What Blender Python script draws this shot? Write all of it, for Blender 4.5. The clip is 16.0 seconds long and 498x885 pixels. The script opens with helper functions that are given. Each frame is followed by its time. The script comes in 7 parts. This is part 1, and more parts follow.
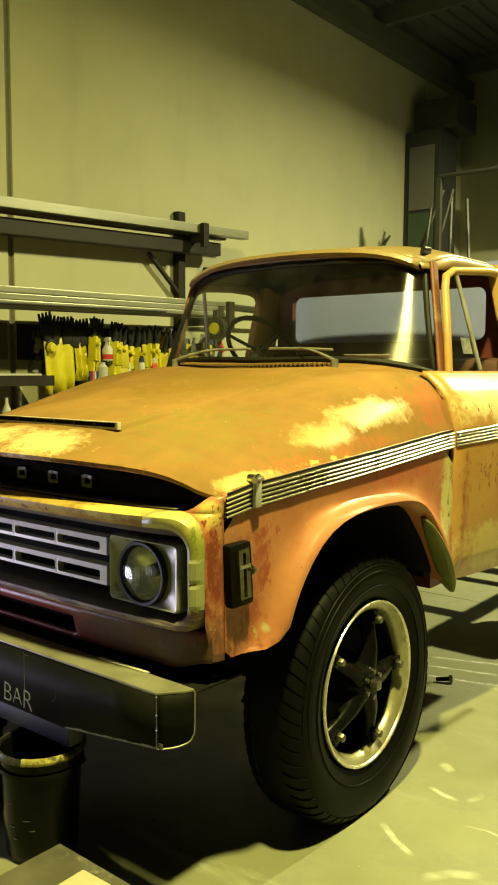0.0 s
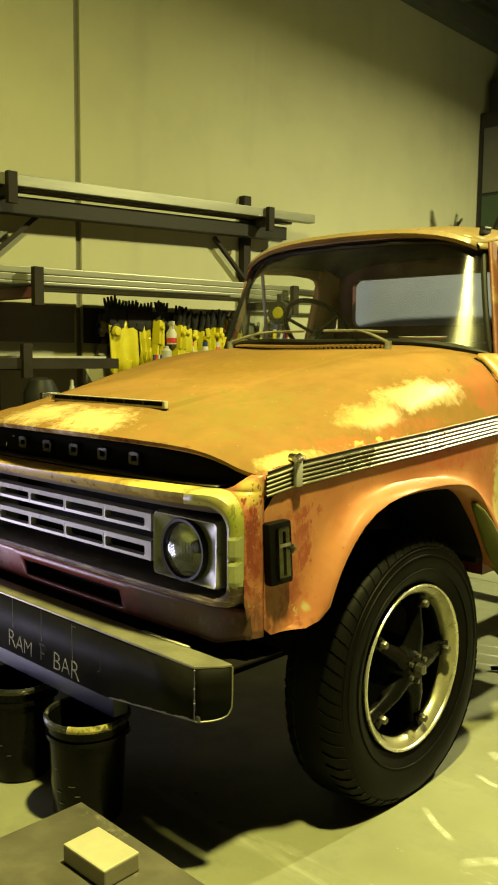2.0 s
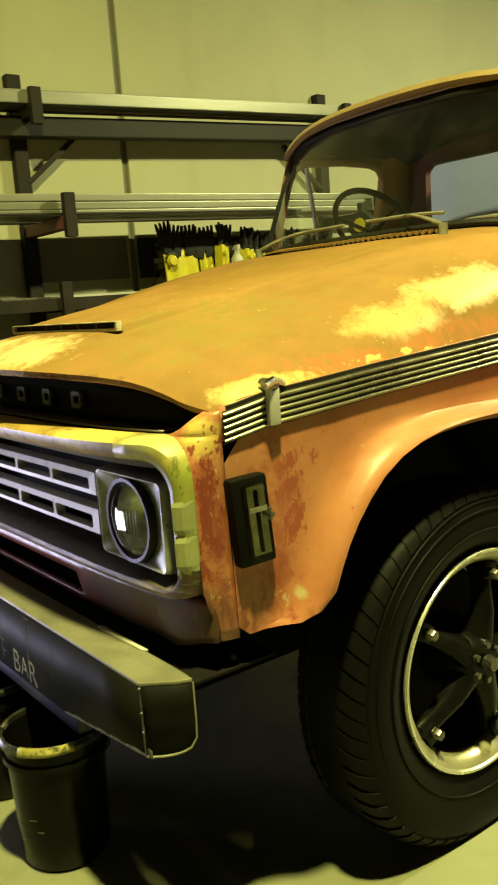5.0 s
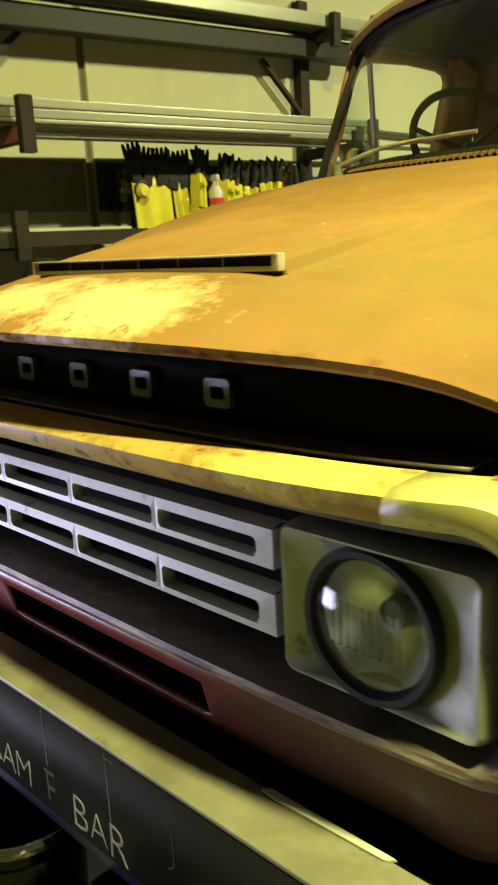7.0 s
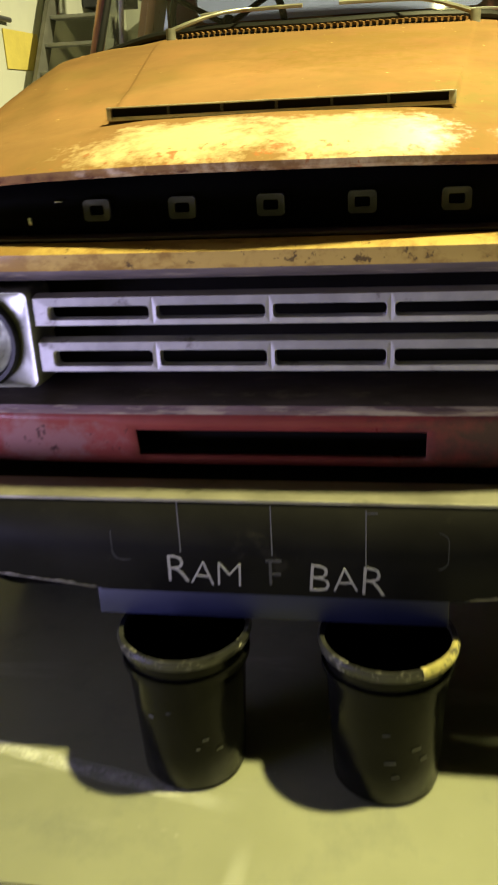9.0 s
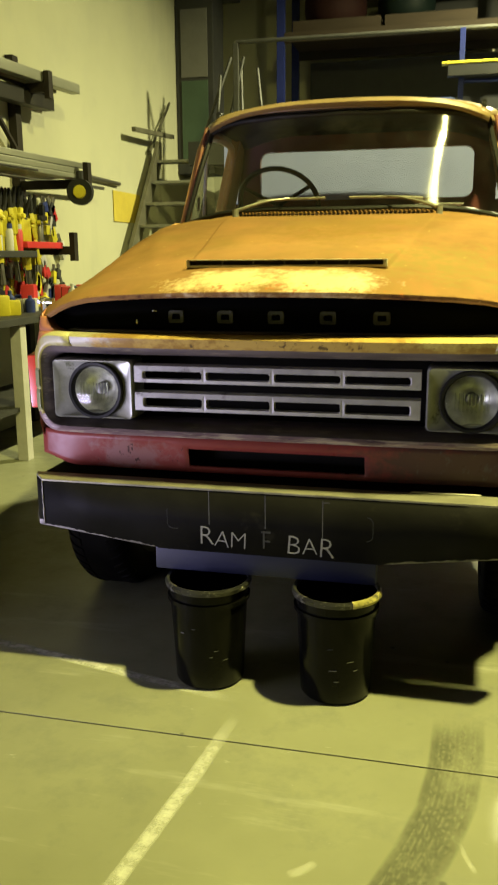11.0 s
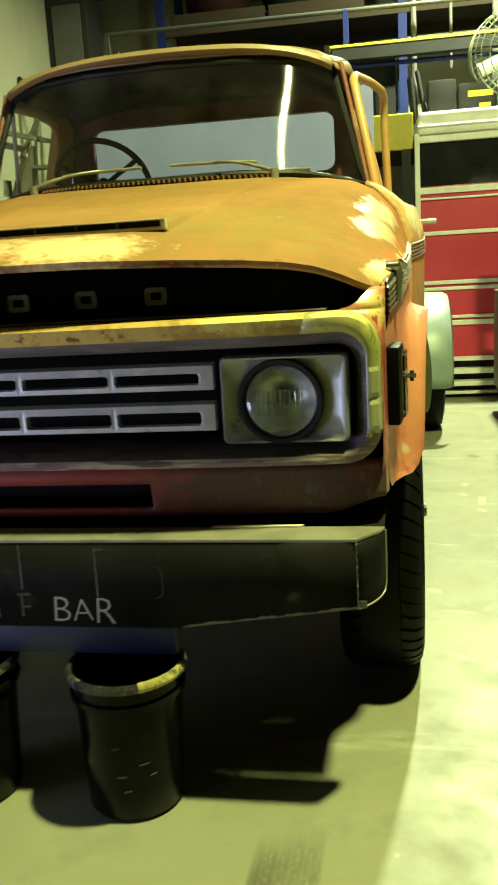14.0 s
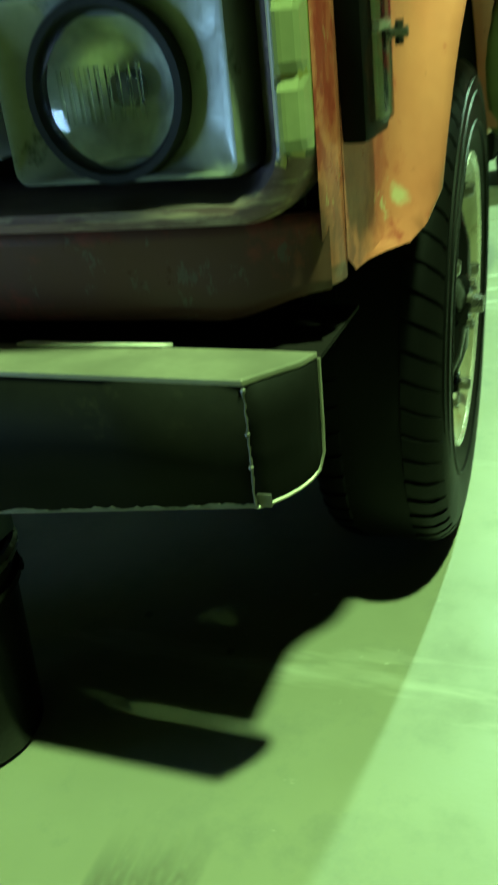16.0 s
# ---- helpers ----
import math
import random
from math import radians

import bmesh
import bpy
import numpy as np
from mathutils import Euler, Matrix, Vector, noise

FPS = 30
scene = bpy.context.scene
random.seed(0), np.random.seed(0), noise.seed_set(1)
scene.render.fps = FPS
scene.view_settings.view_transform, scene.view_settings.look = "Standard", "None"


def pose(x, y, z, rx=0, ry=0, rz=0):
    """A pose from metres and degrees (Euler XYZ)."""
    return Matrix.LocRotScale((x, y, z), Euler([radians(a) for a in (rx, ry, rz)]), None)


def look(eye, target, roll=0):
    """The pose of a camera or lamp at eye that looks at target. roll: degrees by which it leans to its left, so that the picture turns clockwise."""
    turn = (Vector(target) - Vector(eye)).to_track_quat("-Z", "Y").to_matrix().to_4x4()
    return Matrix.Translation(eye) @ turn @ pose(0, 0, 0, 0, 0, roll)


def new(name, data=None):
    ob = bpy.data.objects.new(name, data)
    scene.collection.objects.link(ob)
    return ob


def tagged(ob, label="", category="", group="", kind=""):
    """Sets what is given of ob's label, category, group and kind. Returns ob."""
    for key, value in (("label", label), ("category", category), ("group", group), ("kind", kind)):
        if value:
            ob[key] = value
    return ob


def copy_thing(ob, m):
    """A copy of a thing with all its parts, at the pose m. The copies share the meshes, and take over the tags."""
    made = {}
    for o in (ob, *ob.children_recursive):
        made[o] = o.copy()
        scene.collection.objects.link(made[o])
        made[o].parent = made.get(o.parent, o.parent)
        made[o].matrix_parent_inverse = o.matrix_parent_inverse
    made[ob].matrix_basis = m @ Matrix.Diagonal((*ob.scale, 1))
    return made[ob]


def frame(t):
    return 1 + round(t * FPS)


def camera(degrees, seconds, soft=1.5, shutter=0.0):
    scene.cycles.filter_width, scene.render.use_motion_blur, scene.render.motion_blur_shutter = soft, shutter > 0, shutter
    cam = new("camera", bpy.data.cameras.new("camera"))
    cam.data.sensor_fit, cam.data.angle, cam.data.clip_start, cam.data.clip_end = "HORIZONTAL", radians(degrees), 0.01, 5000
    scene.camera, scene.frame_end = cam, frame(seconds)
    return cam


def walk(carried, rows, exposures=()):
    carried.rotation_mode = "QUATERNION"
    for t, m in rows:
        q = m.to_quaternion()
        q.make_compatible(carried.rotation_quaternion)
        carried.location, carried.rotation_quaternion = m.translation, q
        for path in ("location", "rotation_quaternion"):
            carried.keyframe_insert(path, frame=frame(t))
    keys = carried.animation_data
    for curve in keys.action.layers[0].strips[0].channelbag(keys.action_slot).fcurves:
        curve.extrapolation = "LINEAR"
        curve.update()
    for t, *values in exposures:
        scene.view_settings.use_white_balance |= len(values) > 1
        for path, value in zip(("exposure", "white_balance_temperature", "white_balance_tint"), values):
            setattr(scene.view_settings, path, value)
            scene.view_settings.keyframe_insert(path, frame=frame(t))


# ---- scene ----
cam = camera(33.2, 16.0, soft=2.0, shutter=0.5)
PATH = [
    (0, (2.368, -1.729, 1.558), (1.123, -0.174, 1.383), 0.3),
    (0.5, (2.375, -1.713, 1.545), (1.116, -0.17, 1.362), 1.1),
    (1, (2.379, -1.712, 1.542), (1.081, -0.203, 1.342), 1.1),
    (1.5, (2.427, -1.7, 1.533), (1.094, -0.222, 1.336), 1.2),
    (2, (2.444, -1.679, 1.536), (1.07, -0.24, 1.329), 0.6),
    (2.5, (2.405, -1.596, 1.529), (1.013, -0.176, 1.312), -0.0),
    (3, (2.39, -1.496, 1.522), (1.035, -0.043, 1.296), -0.5),
    (3.5, (2.414, -1.267, 1.509), (0.962, 0.072, 1.196), 1.4),
    (4, (2.411, -1.118, 1.521), (0.833, 0.07, 1.209), 2.6),
    (4.5, (2.287, -1.001, 1.476), (0.699, 0.167, 1.139), -0.7),
    (5, (2.196, -0.884, 1.41), (0.617, 0.296, 1.075), -4.2),
    (7.3, (1.024, -0.75, 1.399), (-0.285, 0.671, 0.88), -1.9),
    (7.5, (0.921, -0.829, 1.409), (-0.253, 0.703, 0.887), -0.9),
    (7.7, (0.746, -0.898, 1.425), (-0.414, 0.644, 0.898), -2.5),
    (8, (0.56, -1.018, 1.427), (-0.431, 0.617, 0.841), -1.5),
    (8.5, (0.321, -1.278, 1.413), (-0.282, 0.515, 0.762), -5.1),
    (8.9, (0.231, -1.512, 1.388), (-0.127, 0.322, 0.675), -4.2),
    (9, (0.202, -1.578, 1.373), (-0.107, 0.251, 0.626), -3.0),
    (11.5, (0.668, -2.7, 1.397), (0.183, -0.795, 1.025), 0.0),
    (12, (0.743, -2.709, 1.4), (0.317, -0.788, 1.045), -0.4),
    (12.5, (0.753, -2.638, 1.393), (0.427, -0.698, 1.032), -1.4),
    (13, (0.737, -2.394, 1.344), (0.434, -0.452, 0.972), -3.7),
    (13.5, (0.768, -2.142, 1.284), (0.478, -0.203, 0.885), -5.1),
    (14, (0.858, -1.881, 1.245), (0.52, 0.05, 0.846), -3.3),
    (14.5, (0.888, -1.602, 1.199), (0.53, 0.284, 0.638), -5.5),
    (15, (0.932, -1.358, 1.127), (0.63, 0.51, 0.48), -4.7),
    (15.5, (1.043, -1.089, 1.071), (0.565, 0.712, 0.344), -3.7),
    (16, (1.082, -0.923, 1.008), (0.429, 0.745, 0.118), -6.2),
]
EXPO = [(0.0, 0.02, 6500, 10), (2.5, 0.05, 6450, 10), (3.5, 0.02, 6600, 14), (5.0, 0.1, 6200, 8), (7.0, 0.20, 5900, 12), (8.5, 0.38, 5450, 29), (9.2, 0.38, 5400, 34), (11.0, 0.27, 6000, 17), (13.0, 0.12, 5500, 10), (14.2, 0.12, 5250, 5), (14.6, 0.12, 5150, -3), (15.0, 0.02, 4850, -22), (15.4, -0.04, 4020, -40), (16.0, 0.02, 4020, -35)]
walk(cam, [(t, look(eye, target, roll)) for t, eye, target, roll in PATH], EXPO)

# ---- world and lights ----
world = bpy.data.worlds.new("night")
world.use_nodes = True
world.node_tree.nodes["Background"].inputs[0].default_value = (0.10, 0.11, 0.16, 1)
world.node_tree.nodes["Background"].inputs[1].default_value = 0.05
scene.world = world


def area_lamp(name, at, size, power, colour, target=None, size_y=None, spread=180):
    data = bpy.data.lights.new(name, "AREA")
    data.shape = "RECTANGLE" if size_y else "DISK"
    data.size = size
    if size_y:
        data.size_y = size_y
    data.energy, data.color = power, colour
    data.spread = radians(spread)
    ob = new(name, data)
    ob.matrix_world = look(at, target or (at[0], at[1] + 0.001, 0))
    return ob


WARM = (1.0, 0.935, 0.27)
NEUTRAL = (1.0, 0.96, 0.44)
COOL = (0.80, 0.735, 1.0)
HIGHBAYS = ((1.93, -0.34), (1.95, 6.3))
POWERS = (625, 935)
for (hx, hy), watts, tone, wide in zip(HIGHBAYS, POWERS, (WARM, NEUTRAL), (179, 168)):
    area_lamp("high_bay_glow", (hx, hy, 5.22), 0.26, watts, tone, spread=wide)
# unseen fill lamp, added for the cool tint on the nose and floor
area_lamp("cool_fill", (-1.75, -1.05, 0.34), 0.9, 13, COOL, (-0.1, 0, 1.35), 0.5, 105)

# ---- materials ----
def material(name):
    m = bpy.data.materials.new(name)
    m.use_nodes = True
    nt = m.node_tree
    return m, nt, nt.nodes["Principled BSDF"]


def node(nt, kind, **values):
    n = nt.nodes.new(kind)
    for key, value in values.items():
        n.inputs[key.replace("_", " ")].default_value = value
    return n


def noise_out(nt, scale, detail=5.0, rough=0.6, stretch=None, seed=0.0):
    co = nt.nodes.new("ShaderNodeTexCoord")
    src = co.outputs["Object"]
    mp = nt.nodes.new("ShaderNodeMapping")
    mp.inputs["Location"].default_value = (seed, seed * 1.7, seed * 0.6)
    if stretch:
        mp.inputs["Scale"].default_value = stretch
    nt.links.new(src, mp.inputs["Vector"])
    n = node(nt, "ShaderNodeTexNoise", Scale=scale, Detail=detail, Roughness=rough)
    nt.links.new(mp.outputs[0], n.inputs["Vector"])
    return n.outputs["Fac"]


def ramp(nt, fac, lo, hi, a=0.0, b=1.0):
    n = nt.nodes.new("ShaderNodeMapRange")
    for key, v in (("From Min", lo), ("From Max", hi), ("To Min", a), ("To Max", b)):
        n.inputs[key].default_value = v
    nt.links.new(fac, n.inputs["Value"])
    return n.outputs["Result"]


def maths(nt, op, a, b):
    n = nt.nodes.new("ShaderNodeMath")
    n.operation = op
    for i, v in enumerate((a, b)):
        if isinstance(v, (int, float)):
            n.inputs[i].default_value = v
        else:
            nt.links.new(v, n.inputs[i])
    return n.outputs[0]


def mix(nt, fac, a, b):
    n = nt.nodes.new("ShaderNodeMix")
    n.data_type = "RGBA"
    for socket, v in ((n.inputs["Factor"], fac), (n.inputs["A"], a), (n.inputs["B"], b)):
        if isinstance(v, tuple):
            socket.default_value = (*v, 1) if len(v) == 3 else v
        elif isinstance(v, float):
            socket.default_value = v
        else:
            nt.links.new(v, socket)
    return n.outputs["Result"]


def bump(nt, bsdf, height, strength=0.2, distance=0.01):
    n = node(nt, "ShaderNodeBump", Strength=strength, Distance=distance)
    nt.links.new(height, n.inputs["Height"])
    nt.links.new(n.outputs[0], bsdf.inputs["Normal"])


def blob(nt, centre, radii, ragged, lo=0.05, hi=0.25, scale=9.0, seed=0.0):
    """A patch of wear: an ellipsoid with a ragged edge, from 1 inside to 0 outside."""
    co = nt.nodes.new("ShaderNodeTexCoord")
    sub = nt.nodes.new("ShaderNodeVectorMath")
    sub.operation = "SUBTRACT"
    sub.inputs[1].default_value = centre
    div = nt.nodes.new("ShaderNodeVectorMath")
    div.operation = "DIVIDE"
    div.inputs[1].default_value = radii
    ln = nt.nodes.new("ShaderNodeVectorMath")
    ln.operation = "LENGTH"
    nt.links.new(co.outputs["Object"], sub.inputs[0])
    nt.links.new(sub.outputs[0], div.inputs[0])
    nt.links.new(div.outputs[0], ln.inputs[0])
    edge = maths(nt, "SUBTRACT", 1.0, ln.outputs["Value"])
    rag = ramp(nt, noise_out(nt, scale, 7.0, 0.65, seed=seed), 0.3, 0.7, -ragged, ragged)
    flake = ramp(nt, noise_out(nt, 46.0, 6.0, 0.7, seed=seed + 2.0), 0.3, 0.7, -0.55 * ragged, 0.55 * ragged)
    rag = maths(nt, "ADD", rag, flake)
    return ramp(nt, maths(nt, "ADD", edge, rag), lo, hi)


def plain(name, base, rough=0.5, metal=0.0, vary=0.12, scale=6.0, fine=60.0, relief=0.1, second=None, wear=0.0, stretch=None, coat=0.0, spec=0.5):
    """A surface with stains at one scale, grain at another and a fine relief."""
    m, nt, b = material(name)
    big, small = noise_out(nt, scale, 4.0, 0.6, stretch), noise_out(nt, fine, 3.0, 0.6, stretch, seed=3.1)
    dark, light = tuple(c * (1 - vary) for c in base), tuple(min(1, c * (1 + vary)) for c in base)
    col = mix(nt, ramp(nt, big, 0.3, 0.7), dark, light)
    if second:
        col = mix(nt, ramp(nt, noise_out(nt, scale * 1.6, 8.0, 0.7, stretch, seed=7.7), 0.62 - wear, 0.70 - wear), col, second)
    col = mix(nt, ramp(nt, small, 0.35, 0.65, 0.0, 0.25), col, tuple(c * 0.75 for c in base))
    nt.links.new(col, b.inputs["Base Color"])
    nt.links.new(ramp(nt, big, 0.25, 0.75, max(0.03, rough - 0.08), min(1, rough + 0.08)), b.inputs["Roughness"])
    b.inputs["Metallic"].default_value = metal
    b.inputs["Coat Weight"].default_value = coat
    if relief:
        bump(nt, b, small, relief, 0.004)
    b.inputs["Specular IOR Level"].default_value = spec
    return m


def concrete_wall():
    m, nt, b = material("painted concrete wall")
    big, mid, fine = noise_out(nt, 0.5, 4.0), noise_out(nt, 2.2, 6.0, seed=2.0), noise_out(nt, 45.0, 4.0, seed=5.0)
    drip = noise_out(nt, 1.6, 4.0, 0.6, (1, 1, 0.12), 9.0)
    col = mix(nt, ramp(nt, big, 0.3, 0.7), (0.362, 0.356, 0.240), (0.428, 0.420, 0.285))
    col = mix(nt, ramp(nt, mid, 0.5, 0.75, 0.0, 0.35), col, (0.31, 0.305, 0.24))
    col = mix(nt, ramp(nt, drip, 0.55, 0.75, 0.0, 0.3), col, (0.25, 0.24, 0.20))
    nt.links.new(col, b.inputs["Base Color"])
    b.inputs["Roughness"].default_value = 0.85
    bump(nt, b, fine, 0.15, 0.004)
    return m


def concrete_floor():
    m, nt, b = material("worn concrete floor")
    big, mid, fine = noise_out(nt, 0.9, 5.0), noise_out(nt, 4.5, 8.0, 0.7, seed=2.0), noise_out(nt, 70.0, 4.0, seed=5.0)
    streak = noise_out(nt, 3.0, 5.0, 0.65, (0.35, 2.2, 1), 4.0)
    scuff = noise_out(nt, 9.0, 6.0, 0.75, (1.0, 2.6, 1), 11.0)
    col = mix(nt, ramp(nt, big, 0.3, 0.7), (0.165, 0.168, 0.108), (0.24, 0.243, 0.155))
    col = mix(nt, ramp(nt, mid, 0.52, 0.75, 0.0, 0.5), col, (0.11, 0.115, 0.09))
    col = mix(nt, ramp(nt, streak, 0.60, 0.72, 0.0, 0.55), col, (0.36, 0.36, 0.28))
    col = mix(nt, ramp(nt, scuff, 0.66, 0.72, 0.0, 0.7), col, (0.44, 0.44, 0.37))
    spots = node(nt, "ShaderNodeTexVoronoi", Scale=5.0)
    co = nt.nodes.new("ShaderNodeTexCoord")
    nt.links.new(co.outputs["Object"], spots.inputs["Vector"])
    col = mix(nt, ramp(nt, spots.outputs["Distance"], 0.035, 0.06, 0.75, 0.0), col, (0.06, 0.06, 0.045))
    nt.links.new(col, b.inputs["Base Color"])
    nt.links.new(ramp(nt, mid, 0.3, 0.7, 0.32, 0.6), b.inputs["Roughness"])
    bump(nt, b, maths(nt, "ADD", maths(nt, "MULTIPLY", mid, 0.5), maths(nt, "MULTIPLY", fine, 0.4)), 0.18, 0.004)
    return m


def flecks(nt, centre, radii, dense, scale=34.0, seed=0.0):
    """Sharp flakes that grow denser towards the middle of an ellipsoid."""
    soft = blob(nt, centre, radii, 0.12, 0.0, 0.8, 7.0, seed)
    grain = noise_out(nt, scale, 7.0, 0.72, (1, 1, 0.55), seed + 5.0)
    return ramp(nt, maths(nt, "ADD", grain, maths(nt, "MULTIPLY", soft, dense)), 0.665, 0.70, 0.0, 0.92)


def patina(name, base, alt, red=0.0, worn=(), rust=(), rough=0.36, fleck=(), mottle=(), gloss=0.0):
    """Sun-faded truck paint: fading at large scale, red primer in specks, worn patches with ragged edges."""
    m, nt, b = material(name)
    big, mid, fine = noise_out(nt, 2.3, 5.0), noise_out(nt, 11.0, 8.0, 0.72, seed=2.0), noise_out(nt, 90.0, 3.0, seed=5.0)
    col = mix(nt, ramp(nt, big, 0.3, 0.7), base, alt)
    col = mix(nt, ramp(nt, noise_out(nt, 5.0, 6.0, 0.7, seed=21.0), 0.45, 0.75, 0.0, 0.35), col, tuple(c * 0.62 for c in base))
    for n, tone in enumerate(mottle):
        col = mix(nt, ramp(nt, noise_out(nt, 3.4 + 2.3 * n, 6.0, 0.62, (1.2, 0.9, 1), 50.0 + 7 * n), 0.48, 0.70, 0.0, 0.5), col, tone)
    if red:
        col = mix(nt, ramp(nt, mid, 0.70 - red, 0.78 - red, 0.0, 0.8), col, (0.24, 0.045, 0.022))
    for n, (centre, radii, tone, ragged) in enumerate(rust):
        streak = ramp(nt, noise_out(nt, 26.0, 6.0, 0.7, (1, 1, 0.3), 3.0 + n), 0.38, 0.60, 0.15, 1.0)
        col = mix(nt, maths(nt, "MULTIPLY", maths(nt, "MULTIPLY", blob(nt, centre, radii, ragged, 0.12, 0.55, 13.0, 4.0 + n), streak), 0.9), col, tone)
    bare = None
    for n, (centre, radii, tone, ragged) in enumerate(worn):
        patch = blob(nt, centre, radii, ragged, -0.05, 0.55, 11.0, 14.0 + n)
        bare = patch if bare is None else maths(nt, "MAXIMUM", bare, patch)
        col = mix(nt, maths(nt, "MULTIPLY", patch, 0.9), col, tone)
    for n, (centre, radii, tone, dense) in enumerate(fleck):
        col = mix(nt, flecks(nt, centre, radii, dense, 34.0, 40.0 + n), col, tone)
    # small chips to dark metal
    chips = noise_out(nt, 38.0, 4.0, 0.6, seed=31.0)
    col = mix(nt, ramp(nt, chips, 0.74, 0.78, 0.0, 0.55), col, (0.10, 0.05, 0.03))
    nt.links.new(col, b.inputs["Base Color"])
    dull = ramp(nt, mid, 0.3, 0.7, rough - 0.12, rough + 0.12)
    if gloss and bare is not None:
        # patches rubbed smooth shine more than the chalky paint round them
        dull = maths(nt, "SUBTRACT", dull, maths(nt, "MULTIPLY", bare, gloss))
        nt.links.new(ramp(nt, bare, 0.0, 1.0, 0.0, 0.32), b.inputs["Specular IOR Level"])
    nt.links.new(dull, b.inputs["Roughness"])
    bump(nt, b, maths(nt, "ADD", maths(nt, "MULTIPLY", mid, 0.35), maths(nt, "MULTIPLY", fine, 0.15)), 0.12, 0.004)
    return m


def glass(name, tint=(1, 1, 1), rough=0.0, ior=1.45):
    m, nt, b = material(name)
    b.inputs["Base Color"].default_value = (*tint, 1)
    b.inputs["Transmission Weight"].default_value = 1.0
    b.inputs["Roughness"].default_value = rough
    b.inputs["IOR"].default_value = ior
    return m


def thin_glass(name, tint=(0.92, 0.95, 0.92), grime=0.03, smear=0.0, ior=1.36):
    """A thin dusty pane: clear, with a mirror-like gloss, wiper smears and a film of dirt."""
    m, nt, b = material(name)
    nt.nodes.remove(b)
    clear = node(nt, "ShaderNodeBsdfTransparent", Color=(*tint, 1))
    gloss = node(nt, "ShaderNodeBsdfGlossy", Color=(1, 1, 1, 1), Roughness=0.03)
    wiped = node(nt, "ShaderNodeBsdfGlossy", Color=(0.9, 0.9, 0.85, 1), Roughness=0.21, Anisotropy=0.80)
    along = nt.nodes.new("ShaderNodeCombineXYZ")
    along.inputs[0].default_value = 1.0
    nt.links.new(along.outputs[0], wiped.inputs["Tangent"])
    dust = node(nt, "ShaderNodeBsdfDiffuse", Color=(0.4, 0.39, 0.33, 1))
    fres = node(nt, "ShaderNodeFresnel", IOR=ior)
    one, two, three = (nt.nodes.new("ShaderNodeMixShader") for _ in range(3))
    nt.links.new(fres.outputs[0], one.inputs[0])
    nt.links.new(clear.outputs[0], one.inputs[1])
    nt.links.new(gloss.outputs[0], one.inputs[2])
    two.inputs[0].default_value = smear
    nt.links.new(one.outputs[0], two.inputs[1])
    nt.links.new(wiped.outputs[0], two.inputs[2])
    nt.links.new(ramp(nt, noise_out(nt, 6.0, 6.0, 0.7, seed=3.0), 0.4, 0.8, grime * 0.05, grime * 0.5), three.inputs[0])
    nt.links.new(two.outputs[0], three.inputs[1])
    nt.links.new(dust.outputs[0], three.inputs[2])
    nt.links.new(three.outputs[0], nt.nodes["Material Output"].inputs[0])
    return m


CREAM, PALE, REDP, DARKR = (0.64, 0.53, 0.29), (0.48, 0.43, 0.24), (0.22, 0.045, 0.025), (0.09, 0.026, 0.016)
M_WALL, M_FLOOR = concrete_wall(), concrete_floor()
# bonnet's pale patches: worn paint with the lamp's sheen put into the tone
M_HOOD = patina("faded ochre bonnet paint", (0.182, 0.105, 0.038), (0.275, 0.153, 0.051), 0.0, rough=0.62,
                worn=(((-0.15, -0.03, 1.31), (0.20, 0.11, 0.2), (0.58, 0.46, 0.23), 0.40), ((0.15, -0.035, 1.31), (0.19, 0.12, 0.2), (0.58, 0.46, 0.23), 0.36),
                      ((0.84, 0.86, 1.405), (0.09, 0.27, 0.062), (0.47, 0.38, 0.17), 0.34), ((0.835, 0.58, 1.345), (0.09, 0.16, 0.055), (0.40, 0.28, 0.10), 0.36), ((0.84, 0.17, 1.232), (0.05, 0.19, 0.034), (0.52, 0.43, 0.14), 0.35)),
                rust=(((0.86, 1.25, 1.42), (0.12, 0.22, 0.15), (0.34, 0.11, 0.055), 0.4), ((0.89, 0.74, 1.30), (0.06, 0.26, 0.05), (0.34, 0.12, 0.05), 0.4), ((0.86, 0.62, 1.262), (0.05, 0.6, 0.035), (0.36, 0.11, 0.045), 0.7),
                      # last entry: dark red-brown band along the lip's lower edge
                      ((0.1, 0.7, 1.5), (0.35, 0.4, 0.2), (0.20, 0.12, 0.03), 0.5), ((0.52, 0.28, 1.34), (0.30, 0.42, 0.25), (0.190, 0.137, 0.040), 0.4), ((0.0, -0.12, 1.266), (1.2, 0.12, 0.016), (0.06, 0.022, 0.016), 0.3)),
                fleck=(((0.89, 0.62, 1.268), (0.05, 0.8, 0.022), (0.50, 0.34, 0.12), 0.17), ((0.85, 0.72, 1.35), (0.12, 0.42, 0.10), (0.24, 0.09, 0.03), 0.06), ((0.0, -0.10, 1.30), (0.95, 0.09, 0.06), (0.30, 0.12, 0.035), 0.12)),
                mottle=((0.184, 0.125, 0.034), (0.262, 0.131, 0.048)), gloss=0.2)
